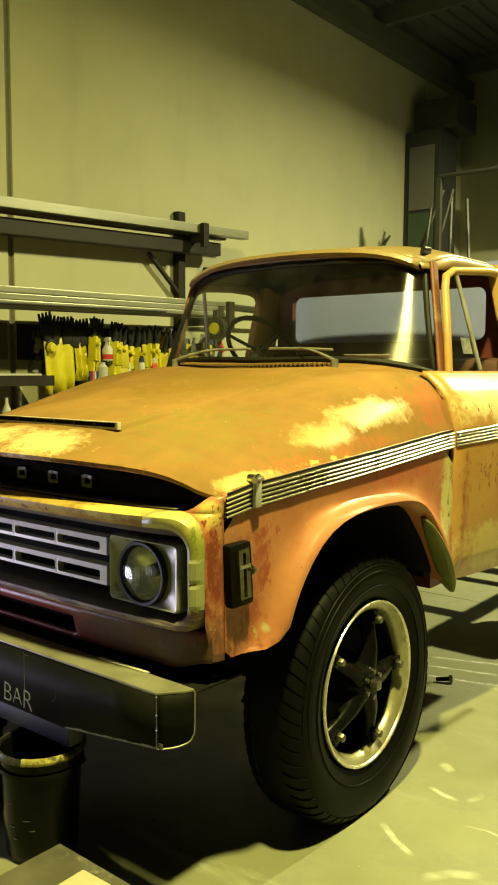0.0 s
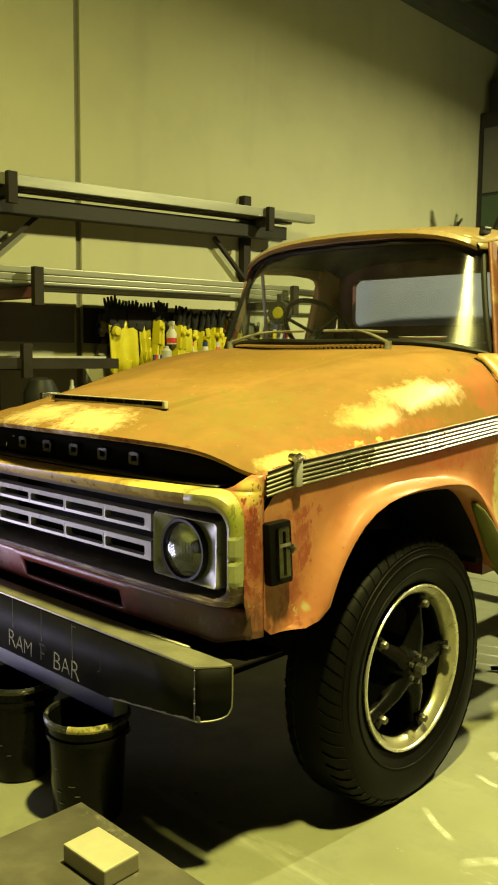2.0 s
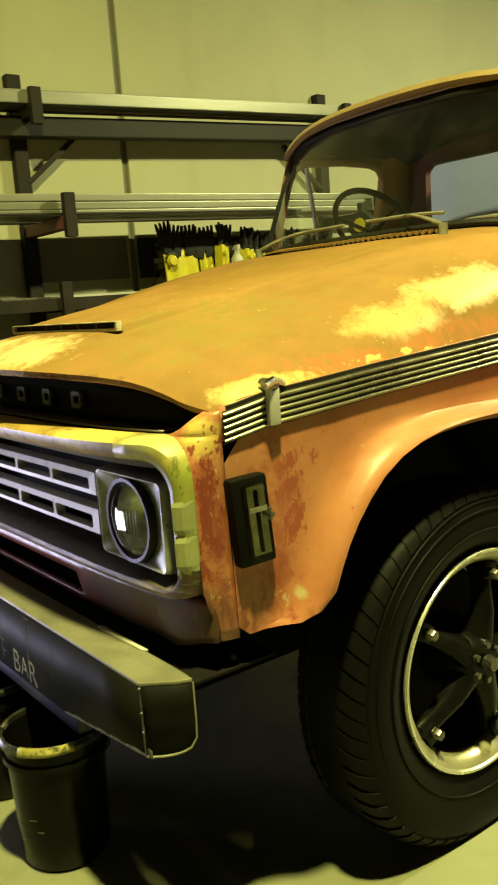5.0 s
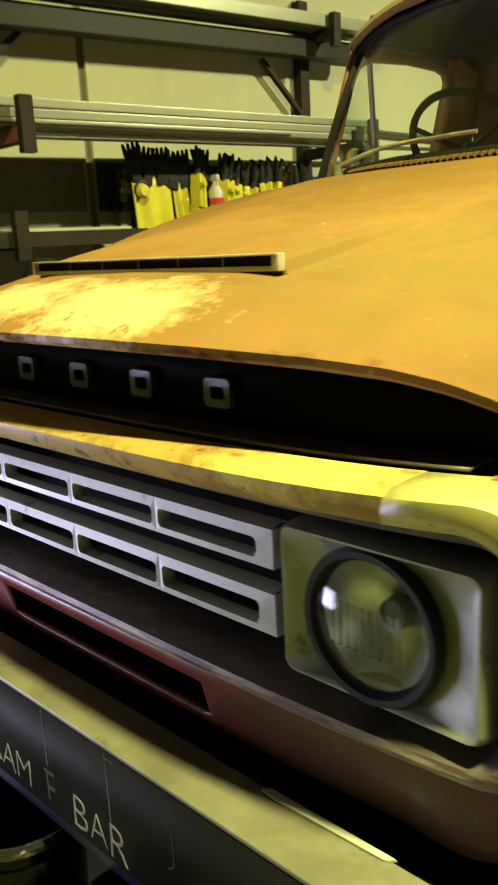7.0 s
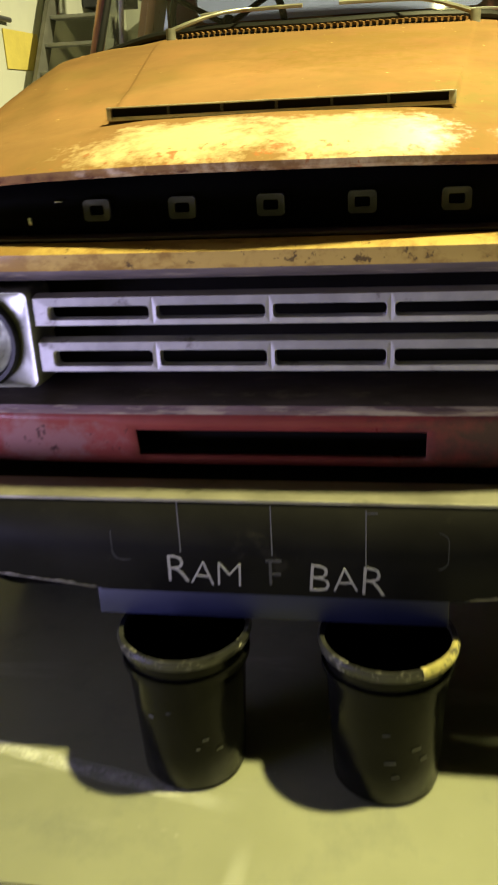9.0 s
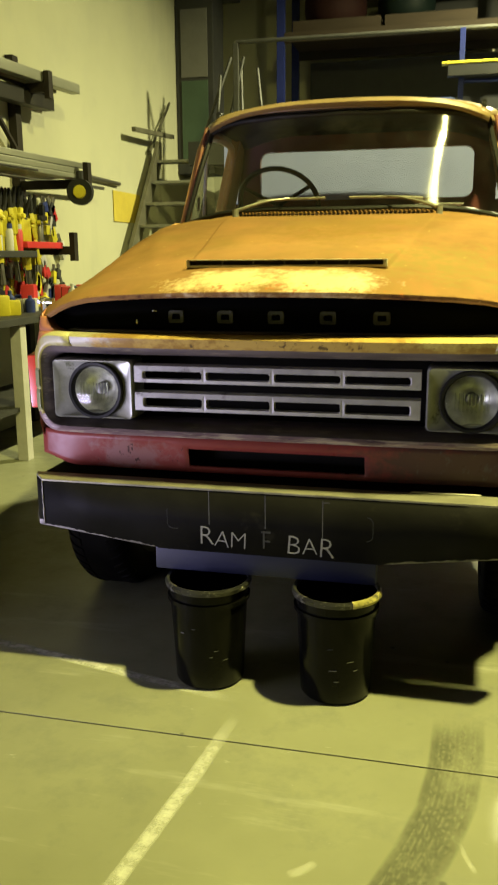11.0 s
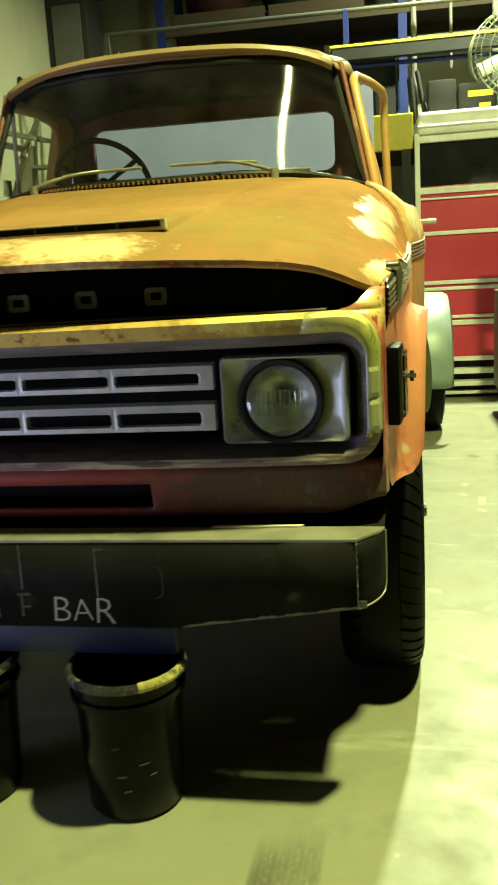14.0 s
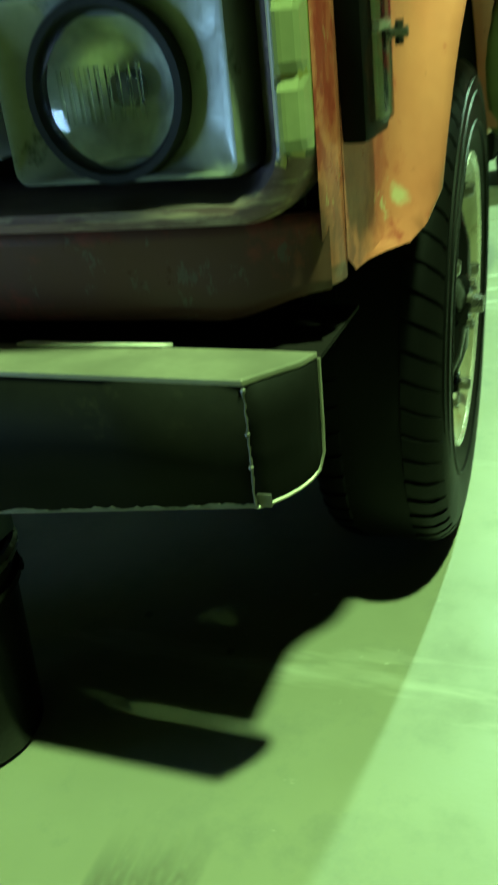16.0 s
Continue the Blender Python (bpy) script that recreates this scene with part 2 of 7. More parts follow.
M_SIDE = patina("faded orange side paint", (0.335, 0.108, 0.048), (0.44, 0.195, 0.090), 0.035,
                worn=(((0.93, 1.32, 1.06), (0.1, 0.075, 0.22), (0.50, 0.46, 0.20), 0.55), ((0.9, 0.20, 0.79), (0.1, 0.016, 0.018), (0.40, 0.33, 0.17), 0.4), ((0.84, 0.0, 1.16), (0.05, 0.06, 0.05), (0.50, 0.38, 0.10), 0.5)),
                rust=(((0.88, 0.17, 1.0), (0.1, 0.055, 0.20), (0.26, 0.06, 0.032), 0.9), ((0.87, 0.15, 0.86), (0.1, 0.045, 0.12), REDP, 0.8), ((0.85, 0.02, 0.98), (0.05, 0.05, 0.22), (0.20, 0.035, 0.02), 0.6), ((0.845, 0.03, 0.765), (0.05, 0.07, 0.075), (0.12, 0.032, 0.019), 0.9),
                      # first entry: red primer with the side marker's cast shadow painted in
                      ((0.88, 0.085, 0.79), (0.05, 0.055, 0.10), (0.13, 0.03, 0.018), 0.4), ((0.92, 1.0, 1.19), (0.06, 0.3, 0.06), (0.36, 0.085, 0.04), 0.5)), rough=0.36,
                fleck=(((0.88, 0.205, 1.0), (0.1, 0.055, 0.22), (0.26, 0.06, 0.034), 0.20), ((0.88, 0.27, 1.05), (0.1, 0.09, 0.14), (0.27, 0.06, 0.034), 0.10), ((0.85, 0.01, 1.0), (0.05, 0.06, 0.28), (0.18, 0.03, 0.018), 0.24),
                       ((0.88, 0.18, 0.785), (0.1, 0.05, 0.045), (0.38, 0.30, 0.15), 0.09), ((0.845, 0.02, 1.02), (0.03, 0.05, 0.14), (0.45, 0.37, 0.16), 0.10), ((0.845, 0.03, 0.80), (0.03, 0.05, 0.07), (0.36, 0.28, 0.12), 0.10), ((0.94, 1.34, 1.03), (0.1, 0.06, 0.30), (0.14, 0.05, 0.02), 0.15), ((0.92, 0.9, 1.22), (0.1, 0.5, 0.03), (0.24, 0.05, 0.03), 0.16)))
M_DOOR = patina("faded yellow-orange door paint", (0.40, 0.205, 0.058), (0.46, 0.27, 0.085), 0.02,
                worn=(((0.95, 1.75, 1.45), (0.12, 0.5, 0.12), CREAM, 0.5), ((0.76, 1.9, 1.85), (0.08, 0.6, 0.35), (0.44, 0.30, 0.10), 0.3), ((0.95, 1.7, 0.82), (0.12, 0.4, 0.10), (0.55, 0.42, 0.18), 0.6)),
                rust=(((0.93, 1.46, 0.95), (0.1, 0.03, 0.3), REDP, 0.6),),
                fleck=(((0.96, 1.7, 1.15), (0.1, 0.6, 0.22), (0.17, 0.07, 0.025), 0.11), ((0.95, 1.75, 0.82), (0.12, 0.6, 0.16), (0.54, 0.44, 0.20), 0.15), ((0.95, 1.7, 1.40), (0.12, 0.6, 0.05), (0.12, 0.05, 0.02), 0.10)),
                mottle=((0.42, 0.235, 0.070), (0.37, 0.155, 0.05)))
M_ROOF = patina("faded tan roof paint", (0.21, 0.15, 0.065), (0.27, 0.19, 0.085), 0.0)
M_HEADER = patina("chipped yellow header paint", (0.22, 0.125, 0.03), (0.28, 0.17, 0.04), 0.03,
                  worn=(((0.58, -0.10, 1.15), (0.16, 0.2, 0.03), (0.56, 0.46, 0.13), 0.6), ((0.80, -0.02, 1.13), (0.13, 0.4, 0.10), (0.27, 0.29, 0.105), 0.14), ((0.82, 0.0, 1.02), (0.06, 0.2, 0.14), (0.20, 0.21, 0.06), 0.7),
                        ((0.0, -0.1, 1.13), (0.5, 0.2, 0.05), (0.42, 0.29, 0.07), 0.7), ((-0.7, -0.05, 1.12), (0.2, 0.2, 0.12), (0.36, 0.34, 0.21), 0.6)),
                  # first entry: dark brown band along the header's lower edge
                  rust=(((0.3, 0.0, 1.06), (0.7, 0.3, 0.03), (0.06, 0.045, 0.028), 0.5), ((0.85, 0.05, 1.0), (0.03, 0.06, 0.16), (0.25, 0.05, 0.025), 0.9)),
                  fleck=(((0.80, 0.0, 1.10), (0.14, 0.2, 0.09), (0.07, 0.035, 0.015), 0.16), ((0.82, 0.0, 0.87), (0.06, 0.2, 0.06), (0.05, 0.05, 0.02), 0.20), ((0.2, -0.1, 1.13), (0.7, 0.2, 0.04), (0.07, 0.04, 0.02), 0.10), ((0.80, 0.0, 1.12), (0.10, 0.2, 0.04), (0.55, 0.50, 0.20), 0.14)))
M_CORNER = patina("lime-stained corner casting", (0.27, 0.235, 0.055), (0.34, 0.30, 0.075), 0.0, rough=0.42,
                  worn=(((0.74, -0.02, 1.14), (0.10, 0.2, 0.035), (0.50, 0.46, 0.16), 0.3), ((-0.74, -0.02, 1.14), (0.12, 0.2, 0.05), (0.42, 0.40, 0.22), 0.4), ((0.83, 0.0, 1.07), (0.05, 0.2, 0.045), (0.24, 0.26, 0.045), 0.5)),
                  rust=(((0.84, 0.0, 0.98), (0.03, 0.2, 0.10), (0.16, 0.17, 0.03), 0.5),),
                  fleck=(((0.83, 0.0, 1.10), (0.05, 0.2, 0.06), (0.13, 0.14, 0.02), 0.15), ((0.82, 0.0, 0.88), (0.06, 0.2, 0.05), (0.05, 0.05, 0.015), 0.22)))
M_SILL = plain("weathered bare sill metal", (0.135, 0.092, 0.088), 0.45, 0.1, 0.5, 17.0, 60.0, 0.15, (0.30, 0.25, 0.18), 0.11, (0.3, 1.0, 2.5))
M_VALANCE = patina("scuffed red valance paint", (0.15, 0.026, 0.020), (0.22, 0.052, 0.038), 0.0,
                   worn=(((0.62, 0.0, 0.74), (0.42, 0.3, 0.16), (0.050, 0.033, 0.024), 0.35), ((-0.5, -0.05, 0.74), (0.14, 0.2, 0.07), (0.20, 0.10, 0.085), 0.6)),
                   rust=(((0.85, 0.02, 0.735), (0.075, 0.3, 0.10), (0.25, 0.075, 0.032), 0.9), ((0.42, 0.0, 0.76), (0.10, 0.3, 0.05), (0.19, 0.035, 0.03), 0.5)),
                   fleck=(((0.62, 0.0, 0.75), (0.30, 0.3, 0.09), (0.075, 0.062, 0.05), 0.10), ((0.80, 0.0, 0.75), (0.10, 0.3, 0.09), (0.10, 0.04, 0.025), 0.08), ((-0.45, 0.0, 0.74), (0.35, 0.3, 0.08), (0.05, 0.02, 0.016), 0.10)))
M_BLACK = plain("black satin panel", (0.003, 0.003, 0.0031), 0.42, vary=0.3, relief=0.02)
# near-black colour stands in for shade in openings and under the truck
M_DARK = plain("near-black underbody and shade fill", (0.008, 0.007, 0.006), 0.85, vary=0.4)
M_CHROME = plain("tarnished chrome", (0.62, 0.60, 0.55), 0.24, 1.0, 0.25, 14.0, second=(0.30, 0.24, 0.16), wear=-0.02)
M_MOULD = plain("bright ribbed trim", (0.50, 0.47, 0.36), 0.30, 0.92, 0.25, 4.0)
# dark backing strip that shows between the ribs
M_CHANNEL = plain("dark moulding channel", (0.03, 0.026, 0.018), 0.5)
M_WIPER = plain("dull wiper metal", (0.26, 0.25, 0.20), 0.35, 0.35, 0.3, 20.0)
M_BADGE = plain("dull worn badge metal", (0.10, 0.10, 0.095), 0.35, 0.6, 0.3, 20.0)
M_ALU = plain("dull cast aluminium", (0.40, 0.39, 0.37), 0.55, 0.35, 0.22, 10.0, second=(0.16, 0.145, 0.13), wear=0.03)
M_PALEFRAME = plain("worn bright scoop metal", (0.58, 0.56, 0.44), 0.40, 0.3, 0.25, 12.0, second=(0.30, 0.26, 0.16), wear=0.04)
M_BULBPLATE = plain("tarnished bulb plate", (0.12, 0.12, 0.065), 0.35, 0.3, 0.4, 40.0, second=(0.04, 0.045, 0.02), wear=0.02)
M_BEZEL = plain("scuffed silver bezel paint", (0.27, 0.275, 0.225), 0.34, 0.35, 0.3, 9.0, second=(0.08, 0.085, 0.05), wear=0.05)
M_RUBBER = plain("black tyre rubber", (0.0035, 0.0034, 0.003), 0.5, vary=0.35, second=(0.007, 0.0065, 0.005), wear=0.0, spec=0.22)
M_SEAL = plain("perished rubber seal", (0.014, 0.014, 0.012), 0.5)
M_RIM = plain("weathered rim paint", (0.33, 0.31, 0.20), 0.32, 0.45, 0.25, 9.0, second=(0.19, 0.17, 0.08), wear=0.04)
M_LIP = plain("polished rim lip", (0.62, 0.60, 0.50), 0.26, 0.7, 0.2, 9.0)
M_HUB = plain("greasy black hub paint", (0.005, 0.005, 0.0045), 0.24, 0.1, 0.4)
M_NUT = plain("bright steel nut", (0.14, 0.132, 0.11), 0.28, 0.9, 0.4, 20.0)
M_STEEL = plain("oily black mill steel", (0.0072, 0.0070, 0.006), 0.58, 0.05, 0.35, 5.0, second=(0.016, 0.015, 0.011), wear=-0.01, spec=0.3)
# top plate's paler steel carries the light from above in its colour
M_STEELTOP = plain("pale steel top and edge", (0.22, 0.21, 0.155), 0.45, 0.35, 0.25, 8.0, second=(0.14, 0.13, 0.09), wear=0.02)
M_WELD = plain("grey weld bead", (0.12, 0.115, 0.10), 0.5, 0.8, 0.3, 40.0)
M_CHALK = plain("soapstone chalk", (0.23, 0.226, 0.21), 0.95, vary=0.25, fine=120.0)
M_FAINT = plain("faint scribe mark", (0.10, 0.10, 0.095), 0.9)
M_SCRIBE = plain("scribed line", (0.030, 0.030, 0.027), 0.9)
M_RECESS = plain("stained grey recess paint", (0.12, 0.098, 0.096), 0.4, 0.2, 0.5, 15.0, second=(0.24, 0.20, 0.16), wear=0.05, stretch=(0.35, 1.0, 2.0))
M_BLUE = plain("dark blue paint", (0.005, 0.008, 0.034), 0.5)
M_BUCKET = plain("grimy black bucket plastic", (0.0035, 0.0035, 0.003), 0.2, vary=0.5, second=(0.007, 0.008, 0.005), wear=0.0, relief=0.25)
# pale blotches are smears and also the rim's white highlights, as colour
M_BRIM = plain("bucket rim with smears and highlights", (0.018, 0.018, 0.015), 0.3, vary=0.5, scale=12.0, second=(0.30, 0.29, 0.24), wear=0.06)
M_YELLOW = plain("yellow paint smear", (0.40, 0.35, 0.09), 0.5, vary=0.4, scale=25.0, second=(0.06, 0.06, 0.04), wear=0.08)
M_GLASS = thin_glass("dusty windscreen", grime=0.05, smear=0.035)
M_REDLENS = plain("orange-red lens", (0.65, 0.06, 0.02), 0.3)
M_GLASS2 = thin_glass("cab window pane", grime=0.03, ior=1.15)
M_LENS = glass("ribbed lamp glass", (0.93, 0.95, 0.84), 0.03, 1.22)
M_LAMPGLASS = thin_glass("clear lamp glass", (0.93, 0.95, 0.88), grime=0.10, ior=1.35)
M_REFLECT = plain("lamp reflector", (0.72, 0.73, 0.60), 0.34, 0.75, 0.3, 30.0)
M_SIGNAL = plain("yellowed signal lens", (0.25, 0.26, 0.125), 0.22, vary=0.2, second=(0.13, 0.14, 0.045), wear=0.0)
M_PILLAR = plain("red primer pillar paint", (0.17, 0.060, 0.030), 0.5, vary=0.3, second=(0.24, 0.14, 0.06), wear=0.09)
M_INNER = plain("dark red cab paint", (0.13, 0.028, 0.025), 0.5, vary=0.3)
M_ROOFLINE = plain("black headlining", (0.02, 0.019, 0.02), 0.8)
M_SEAT = plain("brown vinyl seat", (0.10, 0.045, 0.03), 0.5)
M_TEAL = plain("pale green mudguard paint", (0.24, 0.30, 0.275), 0.4, 0.1, 0.1)
M_OLIVE = plain("olive flap paint", (0.17, 0.18, 0.055), 0.5, vary=0.3)
# blue base carries the cool light that shows through the rear window
M_LAVENDER = plain("blue board with cool light in its tone", (0.26, 0.285, 0.70), 0.6, vary=0.06, fine=3.0, relief=0)
M_TOP = plain("scratched plate top", (0.085, 0.078, 0.058), 0.45, 0.4, 0.3, 9.0, second=(0.18, 0.165, 0.12), wear=0.02)

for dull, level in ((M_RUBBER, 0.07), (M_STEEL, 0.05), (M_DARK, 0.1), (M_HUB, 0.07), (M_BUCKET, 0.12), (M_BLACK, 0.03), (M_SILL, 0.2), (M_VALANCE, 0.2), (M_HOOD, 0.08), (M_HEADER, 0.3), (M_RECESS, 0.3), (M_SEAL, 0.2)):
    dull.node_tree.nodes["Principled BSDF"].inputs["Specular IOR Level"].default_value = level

# ---- building helpers ----
def part(name, bm, mat, parent=None, label="", smooth=True, thick=0.0, bevel=0.0, offset=-1.0):
    """Links a bmesh as one mesh object under a thing or a part."""
    me = bpy.data.meshes.new(name)
    bmesh.ops.recalc_face_normals(bm, faces=bm.faces)
    bm.to_mesh(me)
    bm.free()
    me.materials.append(mat)
    if smooth:
        me.polygons.foreach_set("use_smooth", [True] * len(me.polygons))
        me.set_sharp_from_angle(angle=radians(38))
    ob = new(name, me)
    if parent:
        ob.parent = parent
    if label:
        ob["label"] = label
    if thick:
        s = ob.modifiers.new("thickness", "SOLIDIFY")
        s.thickness, s.offset = thick, offset
    if bevel:
        b = ob.modifiers.new("edges", "BEVEL")
        b.width, b.segments, b.limit_method = bevel, 2, "ANGLE"
    return ob


def facing(ob, way):
    """Turns a pane's faces to look along a direction."""
    me = ob.data
    total = sum((p.normal * p.area for p in me.polygons), Vector())
    if total.dot(Vector(way)) < 0:
        me.flip_normals()
    ob.visible_shadow = False
    return ob


def repeat(name, mesh, parent, m):
    """One more piece on a shared mesh."""
    ob = new(name, mesh)
    ob.parent = parent
    ob.matrix_basis = m
    return ob


def thing(name, label, category, at=None, group="", kind=""):
    ob = new(name)
    ob.empty_display_size = 0.1
    if at is not None:
        ob.matrix_basis = at
    return tagged(ob, label, category, group, kind)


def box(bm, lo, hi, bev=0.0, m=None):
    v = [bm.verts.new((x, y, z)) for x in (lo[0], hi[0]) for y in (lo[1], hi[1]) for z in (lo[2], hi[2])]
    fs = [bm.faces.new([v[i] for i in q]) for q in ((0, 1, 3, 2), (4, 6, 7, 5), (0, 4, 5, 1), (2, 3, 7, 6), (0, 2, 6, 4), (1, 5, 7, 3))]
    if bev:
        r = bmesh.ops.bevel(bm, geom=list({e for f in fs for e in f.edges}), offset=bev, segments=2, affect="EDGES", profile=0.6)
        v = list({w for f in r["faces"] for w in f.verts} | {w for w in v if w.is_valid})
    if m is not None:
        bmesh.ops.transform(bm, matrix=m, verts=[w for w in v if w.is_valid])
    return bm


def boxes(*items, bev=0.0):
    bm = bmesh.new()
    for lo, hi in items:
        box(bm, lo, hi, bev)
    return bm


def tube(bm, pts, r, seg=10, caps=True, flat=1.0):
    """A round bar along points."""
    pts = [Vector(p) for p in pts]
    rs = r if isinstance(r, (list, tuple)) else [r] * len(pts)
    rings, up = [], None
    for i, p in enumerate(pts):
        d = (pts[min(i + 1, len(pts) - 1)] - pts[max(i - 1, 0)]).normalized()
        if up is None:
            up = d.orthogonal().normalized()
        up = (up - d * up.dot(d)).normalized()
        side = d.cross(up)
        rings.append([bm.verts.new(p + rs[i] * (math.cos(a) * up + flat * math.sin(a) * side)) for a in (2 * math.pi * k / seg for k in range(seg))])
    for a, b in zip(rings, rings[1:]):
        for k in range(seg):
            bm.faces.new((a[k], a[(k + 1) % seg], b[(k + 1) % seg], b[k]))
    if caps:
        bm.faces.new(rings[0][::-1])
        bm.faces.new(rings[-1])
    return bm


def revolve(bm, profile, m=None, seg=40, closed=False):
    """Turns (radius, height) points about z, then moves them by m."""
    m = m or Matrix()
    rings = []
    for r, h in profile:
        if r < 1e-6:
            rings.append([bm.verts.new(m @ Vector((0, 0, h)))])
        else:
            rings.append([bm.verts.new(m @ Vector((r * math.cos(a), r * math.sin(a), h))) for a in (2 * math.pi * k / seg for k in range(seg))])
    pairs = list(zip(rings, rings[1:])) + ([(rings[-1], rings[0])] if closed else [])
    for a, b in pairs:
        for k in range(seg):
            j = (k + 1) % seg
            q = [a[k % len(a)], a[j % len(a)], b[j % len(b)], b[k % len(b)]]
            q = list(dict.fromkeys(q))
            if len(q) > 2:
                bm.faces.new(q)
    return bm


def sheet(rows, bm=None, loop=False):
    """A surface through rows of points."""
    bm = bm or bmesh.new()
    vs = [[bm.verts.new(p) for p in row] for row in rows]
    for a, b in zip(vs, vs[1:]):
        n = len(a)
        for k in range(n if loop else n - 1):
            bm.faces.new((a[k], a[(k + 1) % n], b[(k + 1) % n], b[k]))
    return bm


def prism(bm, outline, axis, lo, hi):
    """An outline of (u, v) drawn out along an axis; u, v are the other two axes in order."""
    def at(p, h):
        c = list(p)
        c.insert("xyz".index(axis), h)
        return c
    a, b = [bm.verts.new(at(p, lo)) for p in outline], [bm.verts.new(at(p, hi)) for p in outline]
    n = len(outline)
    for k in range(n):
        bm.faces.new((a[k], a[(k + 1) % n], b[(k + 1) % n], b[k]))
    bm.faces.new(a[::-1])
    bm.faces.new(b)
    return bm


def lerp(table, t):
    xs, ys = zip(*table)
    return float(np.interp(t, xs, ys))


def smooth(t):
    t = min(1.0, max(0.0, t))
    return t * t * (3 - 2 * t)


def rounded(x0, x1, z0, z1, r, n=6):
    out = []
    for cx, cz, a0 in ((x1 - r, z1 - r, 0), (x0 + r, z1 - r, 90), (x0 + r, z0 + r, 180), (x1 - r, z0 + r, 270)):
        out += [(cx + r * math.cos(radians(a0 + 90 * k / n)), cz + r * math.sin(radians(a0 + 90 * k / n))) for k in range(n + 1)]
    return out

# ---- the workshop ----
M_DULL = plain("dark low-bounce wall", (0.035, 0.035, 0.032), 0.7, vary=0.2, scale=1.0)
WX, BY, TOP = -3.05, 10.0, 5.66


def structure(name, bm, mat, label, category, bevel=0.0):
    return tagged(part(name, bm, mat, None, label, smooth=False, bevel=bevel), category=category, kind="structure")


structure("floor", boxes(((-3.4, -9.0, -0.2), (11.0, 10.3, -0.012))), M_FLOOR, "screeded concrete base under the workshop slabs", "floor")
M_JOINT = plain("dirty slab joint", (0.075, 0.062, 0.03), 0.9, vary=0.5, scale=9.0, second=(0.20, 0.19, 0.12), wear=0.04)
slab_x, slab_y = (-3.04, 3.4, 7.2, 10.95), (-8.95, -4.4, -0.49, 3.56, 7.4, 9.98)
floor_slabs = tagged(part("floor_slabs", boxes(((-3.04, -8.95, -0.0118), (10.95, 9.98, -0.008))), M_JOINT, None, "worn pale concrete slabs with dirty joints", smooth=False), category="floor", kind="structure")
for i in range(3):
    for j in range(5):
        part("slab", boxes(((slab_x[i] + 0.003, slab_y[j] + 0.003, -0.0078), (slab_x[i + 1] - 0.003, slab_y[j + 1] - 0.003, 0.0)), bev=0.003), M_FLOOR, floor_slabs, smooth=False)
# tilt-up wall panels with a recessed joint
wall_left = structure("wall_left", boxes(((WX - 0.25, -9.0, -0.2), (WX - 0.03, 10.3, TOP + 0.3))), plain("grey joint sealant", (0.17, 0.165, 0.13), 0.9), "cream tilt-up concrete wall with a sealed joint", "wall")
edges = (-9.0, -4.6, 2.15, 8.85, 10.0)
for a, b in zip(edges, edges[1:]):
    part("panel", boxes(((WX - 0.029, a + 0.026, 0.0), (WX, b - 0.026, TOP)), bev=0.006), M_WALL, wall_left, smooth=False)
structure("wall_back", boxes(((-3.4, BY, -0.2), (11.0, BY + 0.25, TOP + 0.3))), M_WALL, "cream concrete end wall in shadow", "wall")
# front and right walls stay out of view; dark colour limits bounced light
structure("wall_front", boxes(((-3.4, -9.25, -0.2), (11.0, -9.0, TOP + 0.3))), M_DULL, "unseen front wall, dark to cut bounced light", "wall")
structure("wall_right", boxes(((11.0, -9.25, -0.2), (11.25, BY + 0.25, TOP + 0.3))), M_DULL, "unseen side wall, dark to cut bounced light", "wall")
M_DECK = plain("dusty roof sheeting", (0.10, 0.105, 0.10), 0.7, 0.2, 0.2, 2.0)
bm = boxes(((-3.4, -9.25, TOP + 0.25), (11.25, BY + 0.25, TOP + 0.4)))
for k in range(72):
    x = -3.2 + 0.2 * k
    box(bm, (x, -9.2, TOP + 0.21), (x + 0.05, BY + 0.2, TOP + 0.252))
for k in range(9):
    y = -8.0 + 2.2 * k
    box(bm, (WX, y, TOP + 0.02), (11.0, y + 0.07, TOP + 0.21))
structure("ceiling", bm, M_DECK, "dark corrugated metal roof on steel purlins", "ceiling")
structure("trim", boxes(((WX - 0.1, -9.0, TOP - 0.22), (WX + 0.16, BY, TOP + 0.02))), M_DECK, "dark steel eaves beam along the wall top", "beam")

# high-bay lamps over the floor
M_SHADE = plain("spun aluminium shade", (0.5, 0.5, 0.48), 0.35, 0.9)
for hx, hy in HIGHBAYS:
    lamp = thing("high_bay_lamp", "spun aluminium high-bay lamp hung from the roof", "lamp", pose(hx, hy, 5.25), "high-bay lamps")
    part("shade", revolve(bmesh.new(), [(0.24, 0.0), (0.23, 0.08), (0.12, 0.22), (0.07, 0.26)], seg=28), M_SHADE, lamp, thick=0.004)
    part("cable", tube(bmesh.new(), [(0, 0, 0.26), (0, 0, 0.668)], 0.012), M_SEAL, lamp)

# ---- the truck: x across, y from its nose to its tail ----
truck = thing("truck", "old flatbed truck in faded orange patina paint with a steel bumper", "truck", Matrix())


def side_x(y, z=1.0):
    """Half-width of the body side at y."""
    x = lerp(((-0.1, 0.78), (0.0, 0.836), (0.04, 0.846), (0.06, 0.850), (0.08, 0.855), (0.12, 0.864), (0.165, 0.871), (0.3, 0.887), (0.5, 0.903), (0.75, 0.918), (1.36, 0.936), (1.6, 0.962), (1.9, 0.980), (2.8, 0.970)), y)
    return x


def belt(y):
    return lerp(((0.0, 1.186), (0.16, 1.222), (0.45, 1.250), (0.82, 1.278), (1.26, 1.313), (2.8, 1.40)), y)


